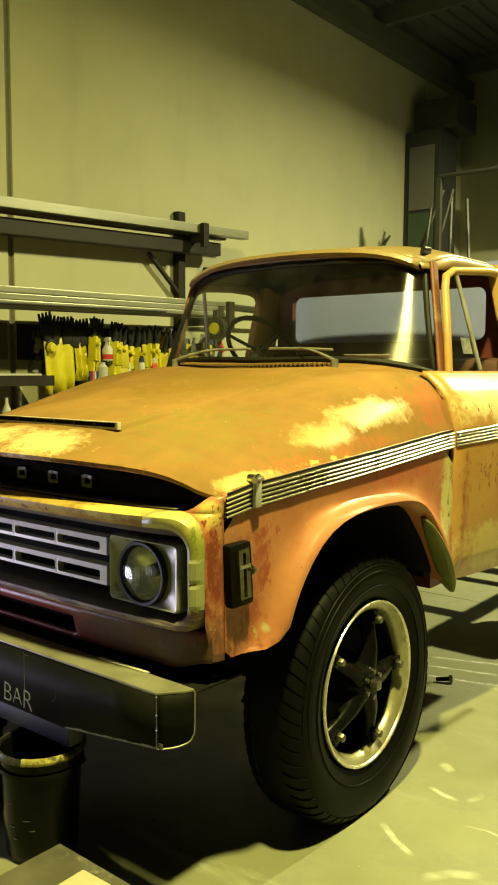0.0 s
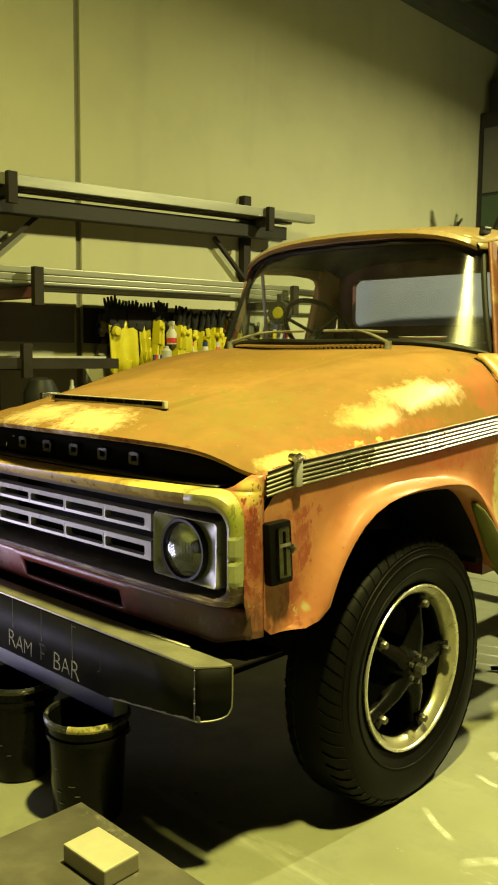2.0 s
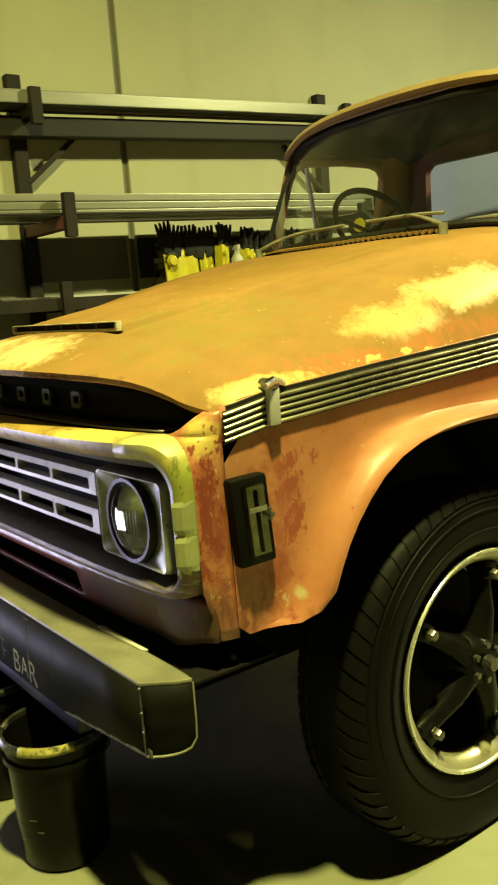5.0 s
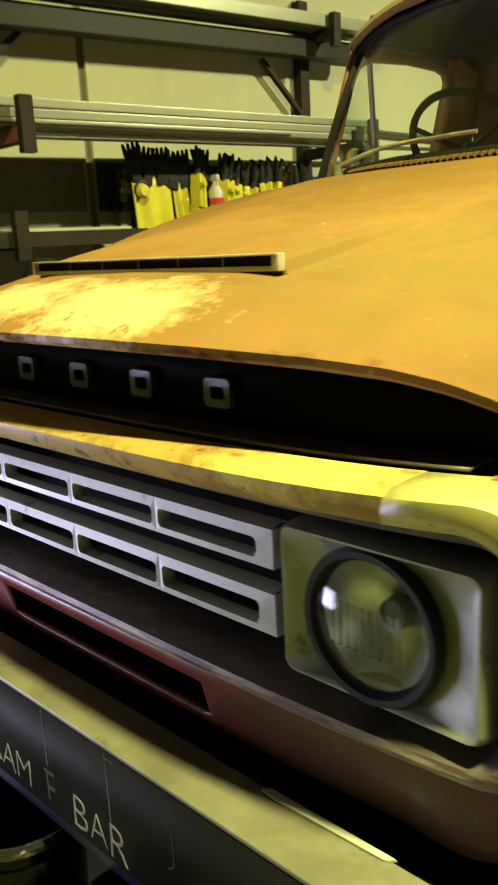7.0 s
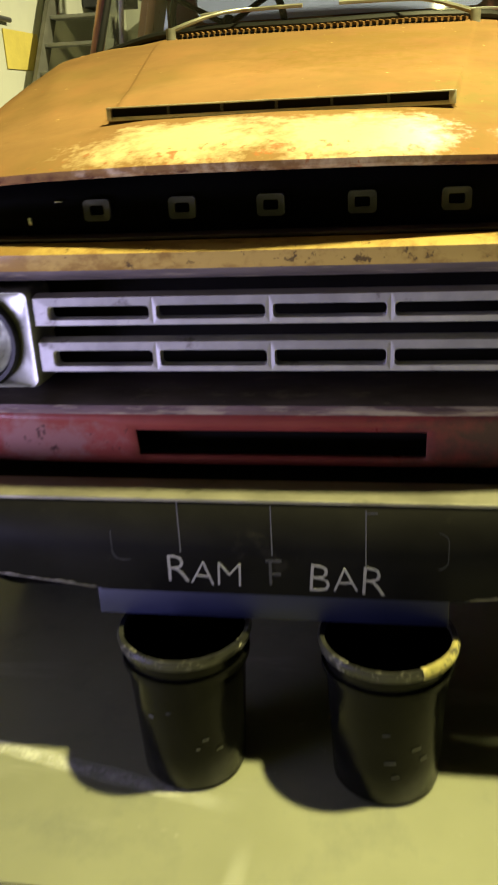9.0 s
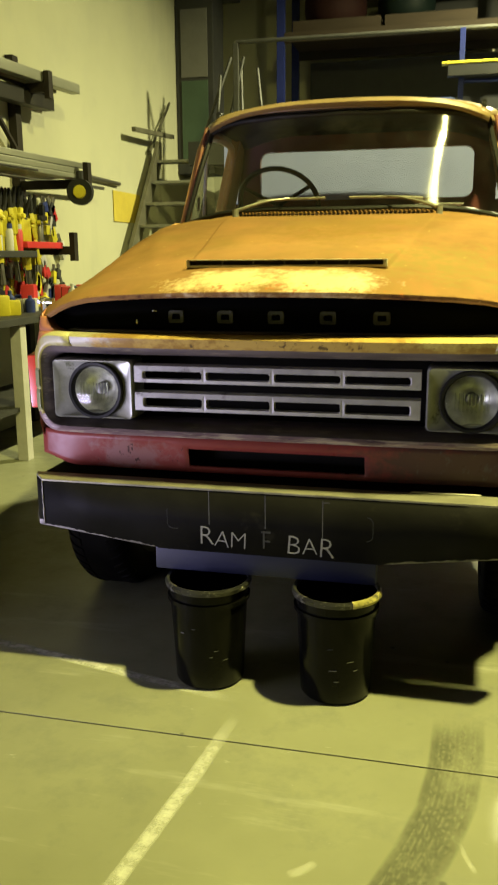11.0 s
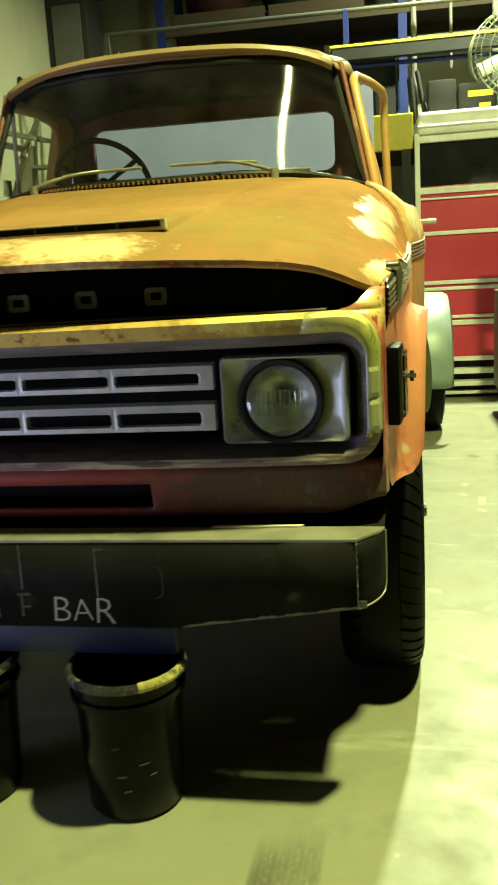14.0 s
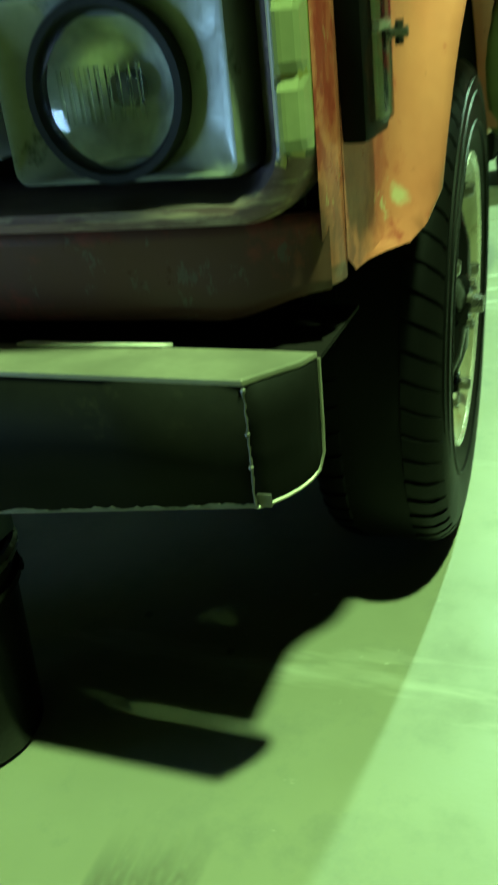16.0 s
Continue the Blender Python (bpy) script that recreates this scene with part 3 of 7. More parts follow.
LIP_Y = ((0, -0.142), (0.2, -0.132), (0.4, -0.095), (0.6, -0.045), (0.7, -0.02), (0.78, 0.010), (0.84, 0.058))
LIP_Z = ((0, 1.288), (0.2, 1.287), (0.4, 1.280), (0.55, 1.271), (0.64, 1.262), (0.70, 1.250), (0.75, 1.232), (0.80, 1.208), (0.84, 1.192))
CREST = ((-0.15, 1.288), (-0.1, 1.312), (0.0, 1.337), (0.13, 1.360), (0.3, 1.40), (0.6, 1.468), (0.9, 1.528), (1.1, 1.562), (1.4, 1.592))
S_FRONT = ((0, 1), (0.30, 0.97), (0.47, 0.88), (0.70, 0.69), (0.82, 0.52), (0.92, 0.29), (1.0, 0.0))
S_REAR = ((0, 1), (0.3, 0.997), (0.52, 0.98), (0.70, 0.935), (0.80, 0.87), (0.88, 0.73), (0.95, 0.45), (1.0, 0.0))


def hood_z(x, y):
    u = min(1.0, abs(x) / (side_x(y) - 0.006))
    k = smooth((y - 0.1) / 1.0)
    s = lerp(S_FRONT, u) * (1 - k) + lerp(S_REAR, u) * k
    ze = belt(y) + 0.006
    z = ze + (lerp(CREST, y) - ze) * s
    # pressed crease along the shoulder
    if 0.14 < y < 1.2:
        z += 0.0045 * math.exp(-((abs(x) - 0.475 - 0.31 * (y - 0.1) + 0.02) / 0.035) ** 2) * smooth((y - 0.14) / 0.2) * (1 - smooth((y - 1.0) / 0.2))
    if y > 0.14:
        w = 0.333 + 0.13 * (y - 0.14)
        z += (0.020 - 0.0155 * smooth((y - 0.14) / 0.40)) * (1 - smooth((abs(x) - w + 0.004) / 0.008))
    return z


def cowl_y(x):
    return 1.07 + 0.27 * (abs(x) / 0.8) ** 2


def hood_cols(side, y):
    """Points across the bonnet, gathered where the raised centre panel ends."""
    w = 0.333 + 0.13 * max(0.0, y - 0.14)
    half = [(w - 0.006) * k / 30 for k in range(30)] + [w - 0.006, w - 0.002, w + 0.002, w + 0.006]
    half += [w + 0.006 + (side - w - 0.006) * k / 32 for k in range(1, 33)]
    return [-x for x in half[:0:-1]] + half


def hood_rows():
    rows = []
    lip_in = []
    near, far = hood_cols(0.835, 0.0), hood_cols(side_x(0.135) - 0.006, 0.0)
    for k in range(7):
        row = []
        for a, b in zip(near, far):
            ly, lz = lerp(LIP_Y, abs(a)), lerp(LIP_Z, abs(a))
            f = k / 6
            full = hood_z(b, 0.135)
            rise = 1 - (1 - f) ** 1.6
            row.append((a + (b - a) * f, ly + (0.135 - ly) * f, lz + (full - lz) * rise))
        if k == 0:
            lip_in = [[(p[0], p[1] + 0.05, p[2] - 0.006) for p in row], [(p[0], p[1] + 0.012, p[2] - 0.016) for p in row], [(p[0], p[1] + 0.002, p[2] - 0.010) for p in row]]
        rows.append(row)
    for y in (0.1398, 0.1412, 0.165, 0.19, 0.22, 0.26, 0.30, 0.35, 0.40, 0.45, 0.50, 0.55, 0.60, 0.65, 0.70, 0.75, 0.80, 0.85, 0.90, 0.95, 1.02):
        rows.append([(x, y, hood_z(x, y)) for x in hood_cols(side_x(y) - 0.006, y)])
    for f in (0.35, 0.7, 1.0):
        row = []
        for x0 in hood_cols(side_x(1.02) - 0.006, 1.02):
            y = 1.02 + (cowl_y(x0) - 1.02) * f
            x = x0 * (side_x(y) - 0.006) / (side_x(1.02) - 0.006)
            row.append((x, y, hood_z(x, y)))
        rows.append(row)
    return lip_in + rows


hood = part("hood", sheet(hood_rows()), M_HOOD, truck, "faded ochre bonnet with pale worn patches, lamp sheen in their tone")
# scoop across the bonnet: a bright frame round a dark slot, split by webs
bm = bmesh.new()
zs = hood_z(0, 0.1405) - 0.024
box(bm, (-0.326, 0.1340, zs + 0.0005), (0.324, 0.139, zs + 0.0225))
part("scoop_slot", bm, M_DARK, hood, smooth=False)
bm = bmesh.new()
for lo, hi in (((-0.333, 0.1285, zs - 0.001), (0.333, 0.1385, zs + 0.0065)), ((-0.333, 0.122, zs + 0.0215), (0.333, 0.1385, zs + 0.0245)), ((0.322, 0.124, zs), (0.335, 0.1385, zs + 0.0235)), ((-0.335, 0.124, zs), (-0.326, 0.1385, zs + 0.0235))):
    box(bm, lo, hi, 0.0008)
for k in range(1, 6):
    x = -0.318 + 0.636 * k / 6
    part("scoop_web", boxes(((x - 0.0025, 0.131, zs + 0.001), (x + 0.0025, 0.1385, zs + 0.022)), bev=0.0006), M_BADGE, hood, "dull scoop web", smooth=False)
part("scoop_frame", bm, M_PALEFRAME, hood, "dull bright scoop frame")

# cowl between bonnet and windscreen, with a row of louvres
xs = [-0.80 + 1.60 * k / 48 for k in range(49)]
GLASS_Y0 = ((0, 1.30), (0.3, 1.315), (0.5, 1.36), (0.6, 1.41), (0.7, 1.46), (0.80, 1.51))
GLASS_Z0 = ((0, 1.600), (0.3, 1.605), (0.5, 1.60), (0.6, 1.590), (0.7, 1.570), (0.80, 1.545))
rows = [[(x, cowl_y(x) + 0.002 + (lerp(GLASS_Y0, abs(x)) + 0.02 - cowl_y(x)) * f, (1 - f) * (hood_z(x, cowl_y(x)) - 0.004) + f * (lerp(GLASS_Z0, abs(x)) - 0.012)) for x in xs] for f in (0, 0.25, 0.5, 0.75, 1)]
cowl = part("cowl", sheet(rows), M_HOOD, truck, "ochre cowl with a louvre row", thick=0.003)
slot = part("louvre_slot", boxes(((-0.0058, -0.021, -0.002), (0.0058, 0.021, 0.004))), M_BLACK, cowl, smooth=False)
rib = part("louvre_rib", boxes(((-0.0031, -0.023, 0.0), (0.0031, 0.023, 0.010))), M_HOOD, cowl, smooth=False)
for k in range(47):
    x = -0.425 + 0.85 * k / 46
    y = cowl_y(x) + 0.035 + 0.05 * (x / 0.42) ** 2
    z = hood_z(x, cowl_y(x)) + 0.009
    if k:
        slot = repeat("louvre_slot", slot.data, cowl, Matrix())
        rib = repeat("louvre_rib", rib.data, cowl, Matrix())
    slot.matrix_basis = pose(x, y, z, 8, 0, 18)
    rib.matrix_basis = pose(x + 0.0092, y, z + 0.001, 8, 0, 18)

# black letter panel behind the bonnet lip
rows = []
for f in (0, 0.33, 0.66, 1):
    rows.append([(x, 0.004 + 0.09 * (abs(x) / 0.84) ** 4, lerp(LIP_Z, abs(x)) - 0.004 - (lerp(LIP_Z, abs(x)) - 0.004 - 1.125) * f) for x in [0.825 * (k / 24 - 1) for k in range(49)]])
panel = part("name_panel", sheet(rows), M_BLACK, truck, "black gloss strip under the bonnet lip", thick=0.004)
for k in range(5):
    bm = bmesh.new()
    o, i = rounded(-0.026, 0.026, -0.020, 0.020, 0.008, 4), rounded(-0.014, 0.014, -0.009, 0.009, 0.004, 4)
    sheet([[(p[0], d, p[1]) for p in loop] for loop, d in ((i, 0.002), (i, -0.005), (o, -0.006), (o, 0.004))], bm, loop=True)
    x = -0.333 + 0.1665 * k
    bmesh.ops.transform(bm, matrix=pose(x, -0.002 + 0.09 * (abs(x) / 0.84) ** 4, 1.203), verts=bm.verts)
    part("badge_block", bm, M_BADGE, panel, "plain dull chrome badge block")


# two small chrome bars stand in for a glint on the black strip
for lo, hi in (((-0.478, 0.008, 1.176), (-0.470, 0.016, 1.192)), ((-0.418, 0.002, 1.219), (-0.402, 0.010, 1.222))):
    part("glint_bar", boxes((lo, hi), bev=0.001), M_CHROME, panel, "small chrome bar standing for a glint on the name strip")
part("panel_ledge", sheet([[(x, y + 0.05 * (abs(x) / 0.72) ** 4, z) for x in [0.72 * (k / 20 - 1) for k in range(41)]] for y, z in ((-0.052, 1.1535), (-0.05, 1.1575), (0.012, 1.1585))]), M_RECESS, truck, "dull grey ledge under the name strip", thick=0.003)


# grille surround: a ring of header, corner posts and sill
def nose(x):
    return 0.043 * (min(abs(x), 0.815) / 0.80) ** 5 + 0.4 * max(0.0, abs(x) - 0.815)


def ring_rows():
    outer, inner = rounded(-0.840, 0.840, 0.806, 1.152, 0.085, 9), rounded(-0.780, 0.780, 0.852, 1.078, 0.045, 9)
    steps = []
    n = len(outer)

    def dense(loop):
        out = []
        for k in range(n):
            a, b = loop[k], loop[(k + 1) % n]
            m = 40 if math.hypot(a[0] - b[0], a[1] - b[1]) > 0.8 else 1
            m = m if math.hypot(outer[k][0] - outer[(k + 1) % n][0], 0) > 0.8 else 1
            out += [(a[0] + (b[0] - a[0]) * j / m, a[1] + (b[1] - a[1]) * j / m) for j in range(m)]
        return out
    o, i = dense(outer), dense(inner)
    for f, depth in ((1.0, 0.05), (1.0, 0.02), (0.97, -0.012), (0.86, -0.030), (0.62, -0.036), (0.42, -0.034), (0.34, -0.026), (0.18, -0.010), (0.04, 0.006), (0.0, 0.035), (-0.02, 0.10)):
        row = []
        for p, q in zip(o, i):
            x, z = q[0] + (p[0] - q[0]) * f, q[1] + (p[1] - q[1]) * f
            top = smooth((z - 1.02) / 0.06)
            low = smooth((0.90 - z) / 0.06)
            y = -0.055 + nose(x) + depth
            y -= top * 0.056 * max(0.0, f) * (1 - (abs(x) / 0.84) ** 4) 
            if low > 0 and f < 0.2:
                y += low * 0.02
            y += low * 0.022 * (1 - (abs(x) / 0.84) ** 6)
            row.append((x, y, z))
        steps.append(row)
    return steps


ring = ring_rows()
def ring_piece(rows, keep):
    bm = bmesh.new()
    vs = [[bm.verts.new(p) for p in row] for row in rows]
    n = len(rows[0])
    for a, b, ra in zip(vs, vs[1:], rows):
        for k in range(n):
            j = (k + 1) % n
            if keep(0.5 * (ra[k][0] + ra[j][0]), 0.5 * (ra[k][2] + ra[j][2])):
                bm.faces.new((a[k], a[j], b[j], b[k]))
    bmesh.ops.delete(bm, geom=[v for v in bm.verts if not v.link_faces], context="VERTS")
    return bm


SEAM = 0.672
proud = [[(x, y - 0.0025, z) for x, y, z in row] for row in ring[:6]]
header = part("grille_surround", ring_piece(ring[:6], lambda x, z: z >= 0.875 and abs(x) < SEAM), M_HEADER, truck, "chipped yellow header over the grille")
for s in (1, -1):
    part("surround_corner", ring_piece(proud, lambda x, z: z >= 0.875 and s * x >= SEAM), M_CORNER, truck, "lime-stained corner casting of the grille surround", thick=0.003)
part("grille_recess", ring_piece(ring[5:], lambda x, z: True), M_RECESS, truck, "stained grey recess round the grille")
bm_low = ring_piece(ring[:6], lambda x, z: z < 0.875)
sill = part("grille_sill", bm_low, M_SILL, truck, "weathered bare-metal sill under the grille")

# valance with a slot, under the sill
xs = [0.838 * (k / 40 - 1) for k in range(81)]


def valance_bottom(x):
    return 0.688 + 0.034 * smooth((abs(x) - 0.70) / 0.14)


bm = bmesh.new()
zf = (0.0, 0.17, 0.30, 0.84, 1.0)
grid = []
for f in zf:
    row = []
    for x in xs:
        zt = 0.812
        z = zt + (valance_bottom(x) - zt) * f
        if abs(x) < 0.34 and 0.1 < f < 0.9:
            z = {0.17: 0.785, 0.30: 0.772, 0.84: 0.708}.get(f, z)
        row.append(bm.verts.new((x, -0.034 + nose(x) + 0.03 * f * (1 - smooth((abs(x) - 0.6) / 0.2)), z)))
    grid.append(row)
for r in range(len(zf) - 1):
    for k in range(len(xs) - 1):
        if r == 2 and abs(xs[k] + xs[k + 1]) / 2 < 0.297:
            continue
        bm.faces.new((grid[r][k], grid[r][k + 1], grid[r + 1][k + 1], grid[r + 1][k]))
valance = part("valance", bm, M_VALANCE, truck, "scuffed red valance with an air slot", thick=0.012, offset=1)
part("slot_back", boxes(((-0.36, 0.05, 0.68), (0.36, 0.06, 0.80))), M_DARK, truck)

# dark box added to hide the lit floor below the valance
part("floor_blocker", boxes(((-0.50, 0.075, 0.42), (0.50, 0.10, 0.70))), M_DARK, truck, smooth=False)
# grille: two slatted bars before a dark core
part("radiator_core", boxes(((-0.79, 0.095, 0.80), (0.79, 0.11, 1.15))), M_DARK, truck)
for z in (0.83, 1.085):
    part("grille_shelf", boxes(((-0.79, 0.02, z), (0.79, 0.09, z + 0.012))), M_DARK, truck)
def grille_bar(xa, xb, z0, z1, yf):
    """A cast bar: four rounded slots in one face, a sloping shelf above and a thin lip below."""
    bm = bmesh.new()
    zt, zb = z1 - 0.0175, z0 + 0.012
    cells = [xa + 0.014 + (xb - xa - 0.028) * k / 4 for k in range(5)]
    for k in range(4):
        a, b = cells[k] - (0.014 if k == 0 else 0), cells[k + 1] + (0.014 if k == 3 else 0)
        outer = rounded(a, b, z0, z1, 0.0008, 5)
        slot = rounded(cells[k] + (0.018 if k == 0 else 0.0080), cells[k + 1] - (0.018 if k == 3 else 0.0080), zb, zt, 0.0085, 5)
        mid = [(p[0] + (q[0] - p[0]) * 0.12, p[1] + (q[1] - p[1]) * 0.12) for p, q in zip(slot, outer)]
        sheet([[(p[0], yf, p[1]) for p in outer], [(p[0], yf - 0.002, p[1]) for p in mid], [(p[0], yf + 0.002, p[1]) for p in slot], [(p[0], yf + 0.022, p[1]) for p in slot]], bm, loop=True)
    sheet([[(x, y, z) for x in (xa, xb)] for y, z in ((yf, z1), (yf + 0.004, z1 + 0.0025), (yf + 0.026, z1 + 0.006), (yf + 0.030, z1))], bm)
    sheet([[(x, y, z) for x in (xa, xb)] for y, z in ((yf, z0), (yf + 0.003, z0 - 0.002), (yf + 0.022, z0 - 0.002))], bm)
    for x in (xa, xb):
        sheet([[(x, y, z) for z in (z0, z1)] for y in (yf, yf + 0.028)], bm)
    part("grille_bar", bm, M_ALU, truck, "dull cast grille bar with rounded slots")


for z0, z1 in ((0.990, 1.044), (0.896, 0.955)):
    grille_bar(-0.473, 0.461, z0, z1, -0.040)


def headlamp(cx):
    s = 1 if cx > 0 else -1
    x0, x1, z0, z1 = cx - (0.136 if s > 0 else 0.154), cx + (0.154 if s > 0 else 0.136), 0.861, 1.062
    y0 = -0.044
    outer, n = rounded(x0, x1, z0, z1, 0.016, 8), 36
    face = rounded(x0 + 0.020, x1 - 0.020, z0 + 0.010, z1 - 0.010, 0.05, 8)
    ring = [(cx + 0.098 * math.cos(2 * math.pi * k / n), 0.957 + 0.098 * math.sin(2 * math.pi * k / n)) for k in range(n)]
    rows = [[(p[0], 0.06, p[1]) for p in outer], [(p[0], y0 + 0.014, p[1]) for p in outer]]
    for grow, y in ((0.985, y0 + 0.003), (0.960, y0 - 0.003), (0.925, y0 - 0.002)):
        rows.append([(p[0] * grow + cx * (1 - grow), y, p[1] * grow + 0.957 * (1 - grow)) for p in outer])
    rows.append([(p[0], y0 + 0.006, p[1]) for p in face])
    # match the round opening to the rounded frame by angle
    ang = [math.atan2(p[1] - 0.957, p[0] - cx) for p in face]
    rows.append([(cx + 0.096 * math.cos(a), y0 + 0.016, 0.957 + 0.096 * math.sin(a)) for a in ang])
    rows.append([(cx + 0.092 * math.cos(a), y0 + 0.06, 0.957 + 0.092 * math.sin(a)) for a in ang])
    lamp = part("headlamp", sheet(rows, loop=True), M_BEZEL, truck, "round headlamp in a scuffed silver bezel")
    turn = pose(cx, y0 + 0.007, 0.957, 90)
    part("retaining_ring", revolve(bmesh.new(), [(0.097, -0.02), (0.098, 0.004), (0.094, 0.011), (0.086, 0.010), (0.081, 0.002), (0.080, -0.012)], turn, 48), M_SEAL, lamp, "black retaining ring")
    part("reflector", revolve(bmesh.new(), [(0.086, 0.0), (0.07, -0.03), (0.045, -0.055), (0.015, -0.066), (0.0, -0.068)], turn, 40), M_REFLECT, lamp)
    dome = [(0.085 * math.sin(a), 0.026 * math.cos(a) - 0.003) for a in (math.pi / 2 * k / 9 for k in range(9, -1, -1))]
    part("lens", revolve(bmesh.new(), dome, turn, 40), M_LAMPGLASS, lamp, "ribbed clear lamp glass").visible_shadow = False
    bm = bmesh.new()
    for k in range(-4, 5):
        x = cx + 0.012 * k
        tube(bm, [(x, y0 - 0.009 + abs(k) * 0.0008, 0.957 - 0.028), (x, y0 - 0.009 + abs(k) * 0.0008, 0.957 + 0.028)], 0.0028, 6)
    part("lens_ribs", bm, M_LENS, lamp).visible_shadow = False
    part("bulb_shield", revolve(bmesh.new(), [(0.0, 0.0), (0.019, -0.004), (0.022, -0.03)], pose(cx, y0 + 0.045, 0.957, 90), 20), M_BADGE, lamp)
    return lamp


headlamp(0.613)
headlamp(-0.613)


# corner signal lamps set in the surround
for s in (1, -1):
    def lamp_rows(z0, z1, g0, g1, lift):
        rows = []
        for f in range(7):
            z = z0 + (z1 - z0) * f / 6
            row = []
            for k in range(9):
                g = g0 + (g1 - g0) * k / 8
                x = 0.780 + 0.060 * g
                depth = lerp(((0.34, -0.026), (0.42, -0.034), (0.62, -0.036), (0.86, -0.030), (0.97, -0.012), (1.0, 0.010)), g)
                edge = lift * min(1.0, 9 * min(k, 8 - k, f * 1.33, 8 - f * 1.33) / 8)
                row.append((s * x, -0.058 + nose(x) + depth - edge, z))
            rows.append(row)
        return rows
    sig = part("signal_lamp", sheet(lamp_rows(0.885, 0.957, 0.47, 0.965, 0.006)), M_SIGNAL, truck, "yellowed plastic corner signal lamp", smooth=False)
    part("upper_lens", sheet(lamp_rows(0.960, 1.030, 0.47, 0.965, 0.006)), M_SIGNAL, sig, smooth=False)


# front wings, lofted from the wheel arch to the outline
ARCH = [(0.182, 0.734), (0.227, 0.752), (0.257, 0.788), (0.278, 0.838), (0.3, 0.884), (0.327, 0.926), (0.362, 0.97), (0.407, 1.014), (0.46, 1.049), (0.522, 1.074), (0.592, 1.09), (0.672, 1.099), (0.762, 1.103), (0.852, 1.101), (0.927, 1.095), (0.992, 1.083), (1.044, 1.06), (1.086, 1.027), (1.122, 0.988), (1.162, 0.945), (1.207, 0.89), (1.244, 0.835), (1.272, 0.785), (1.282, 0.741)]
WX_CUT = 1.362


def wing(s):
    n = len(ARCH)
    out = []
    for k in range(n):
        f = k / (n - 1)
        if f <= 0.16:
            g = f / 0.16
            p = (ARCH[0][0] + (0.062 - ARCH[0][0]) * g, ARCH[0][1] + (0.722 - ARCH[0][1]) * g)
        elif f <= 0.42:
            g = (f - 0.16) / 0.26
            p = (0.062 - 0.006 * g, 0.722 + (belt(0.06) - 0.062 - 0.722) * g)
        elif f <= 0.90:
            g = (f - 0.42) / 0.48
            y = 0.056 + (WX_CUT - 0.056) * g
            p = (y, belt(y) - 0.062)
        else:
            g = (f - 0.90) / 0.10
            p = (WX_CUT, belt(WX_CUT) - 0.062 + (0.70 - belt(WX_CUT) + 0.062) * g)
        out.append(p)
    rows = []
    for f in (0.0, 0.05, 0.12, 0.2, 0.3, 0.42, 0.55, 0.68, 0.8, 0.9, 1.0):
        row = []
        for (ay, az), (oy, oz) in zip(ARCH, out):
            y, z = ay + (oy - ay) * f, az + (oz - az) * f
            x = side_x(y, z)
            flare = 0.058 * math.exp(-((f * math.hypot(oy - ay, oz - az) - 0.006) / 0.066) ** 2) * smooth((az - 0.665) / 0.12)
            row.append((s * (x + flare), y, z))
        rows.append(row)
    # rolled lip: it turns in and towards the wheel
    inner = []
    for d, h in ((0.006, 0.045), (0.015, 0.031), (0.021, 0.012), (0.020, -0.03)):
        row = []
        for ay, az in ARCH:
            way = Vector((0.735 - ay, 0.50 - az)).normalized() * d * smooth((az - 0.66) / 0.10)
            row.append((s * (side_x(ay, az) + h * (1.0 if h < 0 else smooth((az - 0.665) / 0.12))), ay + way.x, az + way.y))
        inner.append(row)
    ob = part("front_wing", sheet(inner[::-1] + rows), M_SIDE, truck, "faded orange front wing with red primer showing")
    return ob


wings = {s: wing(s) for s in (1, -1)}
# rounded nose of the wing: it wraps the grille surround and closes the end of the letter strip
def nose_edge(z):
    """Inner edge (x, y) of the wing nose at a height."""
    if z < 1.064:
        f = smooth((z - 0.74) / 0.10)
        return 0.832 + 0.007 * f, 0.018 - 0.030 * f
    if z <= 1.146:
        return 0.754 + math.sqrt(0.085 ** 2 - (z - 1.064) ** 2), -0.014
    x = lerp(((1.146, 0.768), (1.150, 0.742), (1.1535, 0.752), (1.158, 0.770), (1.166, 0.785), (1.178, 0.797), (1.190, 0.808), (1.198, 0.818)), z)
    return x, lerp(((1.146, -0.016), (1.158, -0.008), (1.178, 0.012), (1.198, 0.036)), z)


NOSE_Z = [0.722 + 0.026 * k for k in range(3)] + [0.80 + 0.033 * k for k in range(8)] + [1.064, 1.08, 1.095, 1.11, 1.122, 1.132, 1.140, 1.146, 1.150, 1.1535, 1.158, 1.166, 1.178, 1.190, 1.198]
for s in (1, -1):
    rows = []
    for z in NOSE_Z:
        x0, y0 = nose_edge(z)
        a, c = Vector((x0, y0)), Vector((side_x(0.058), 0.0555 + 0.006 * smooth((1.0 - z) / 0.28)))
        b = Vector((max(x0 + 0.006, 0.8455), y0 + 0.008))
        curve = [a * (1 - t) ** 2 + 2 * b * t * (1 - t) + c * t * t for t in (k / 8 for k in range(9))]
        rows.append([(s * x0, y0 + 0.055, z)] + [(s * p.x, p.y, z) for p in curve])
    part("wing_nose", sheet(rows), M_SIDE, truck, "red-streaked nose of the front wing", thick=0.003)
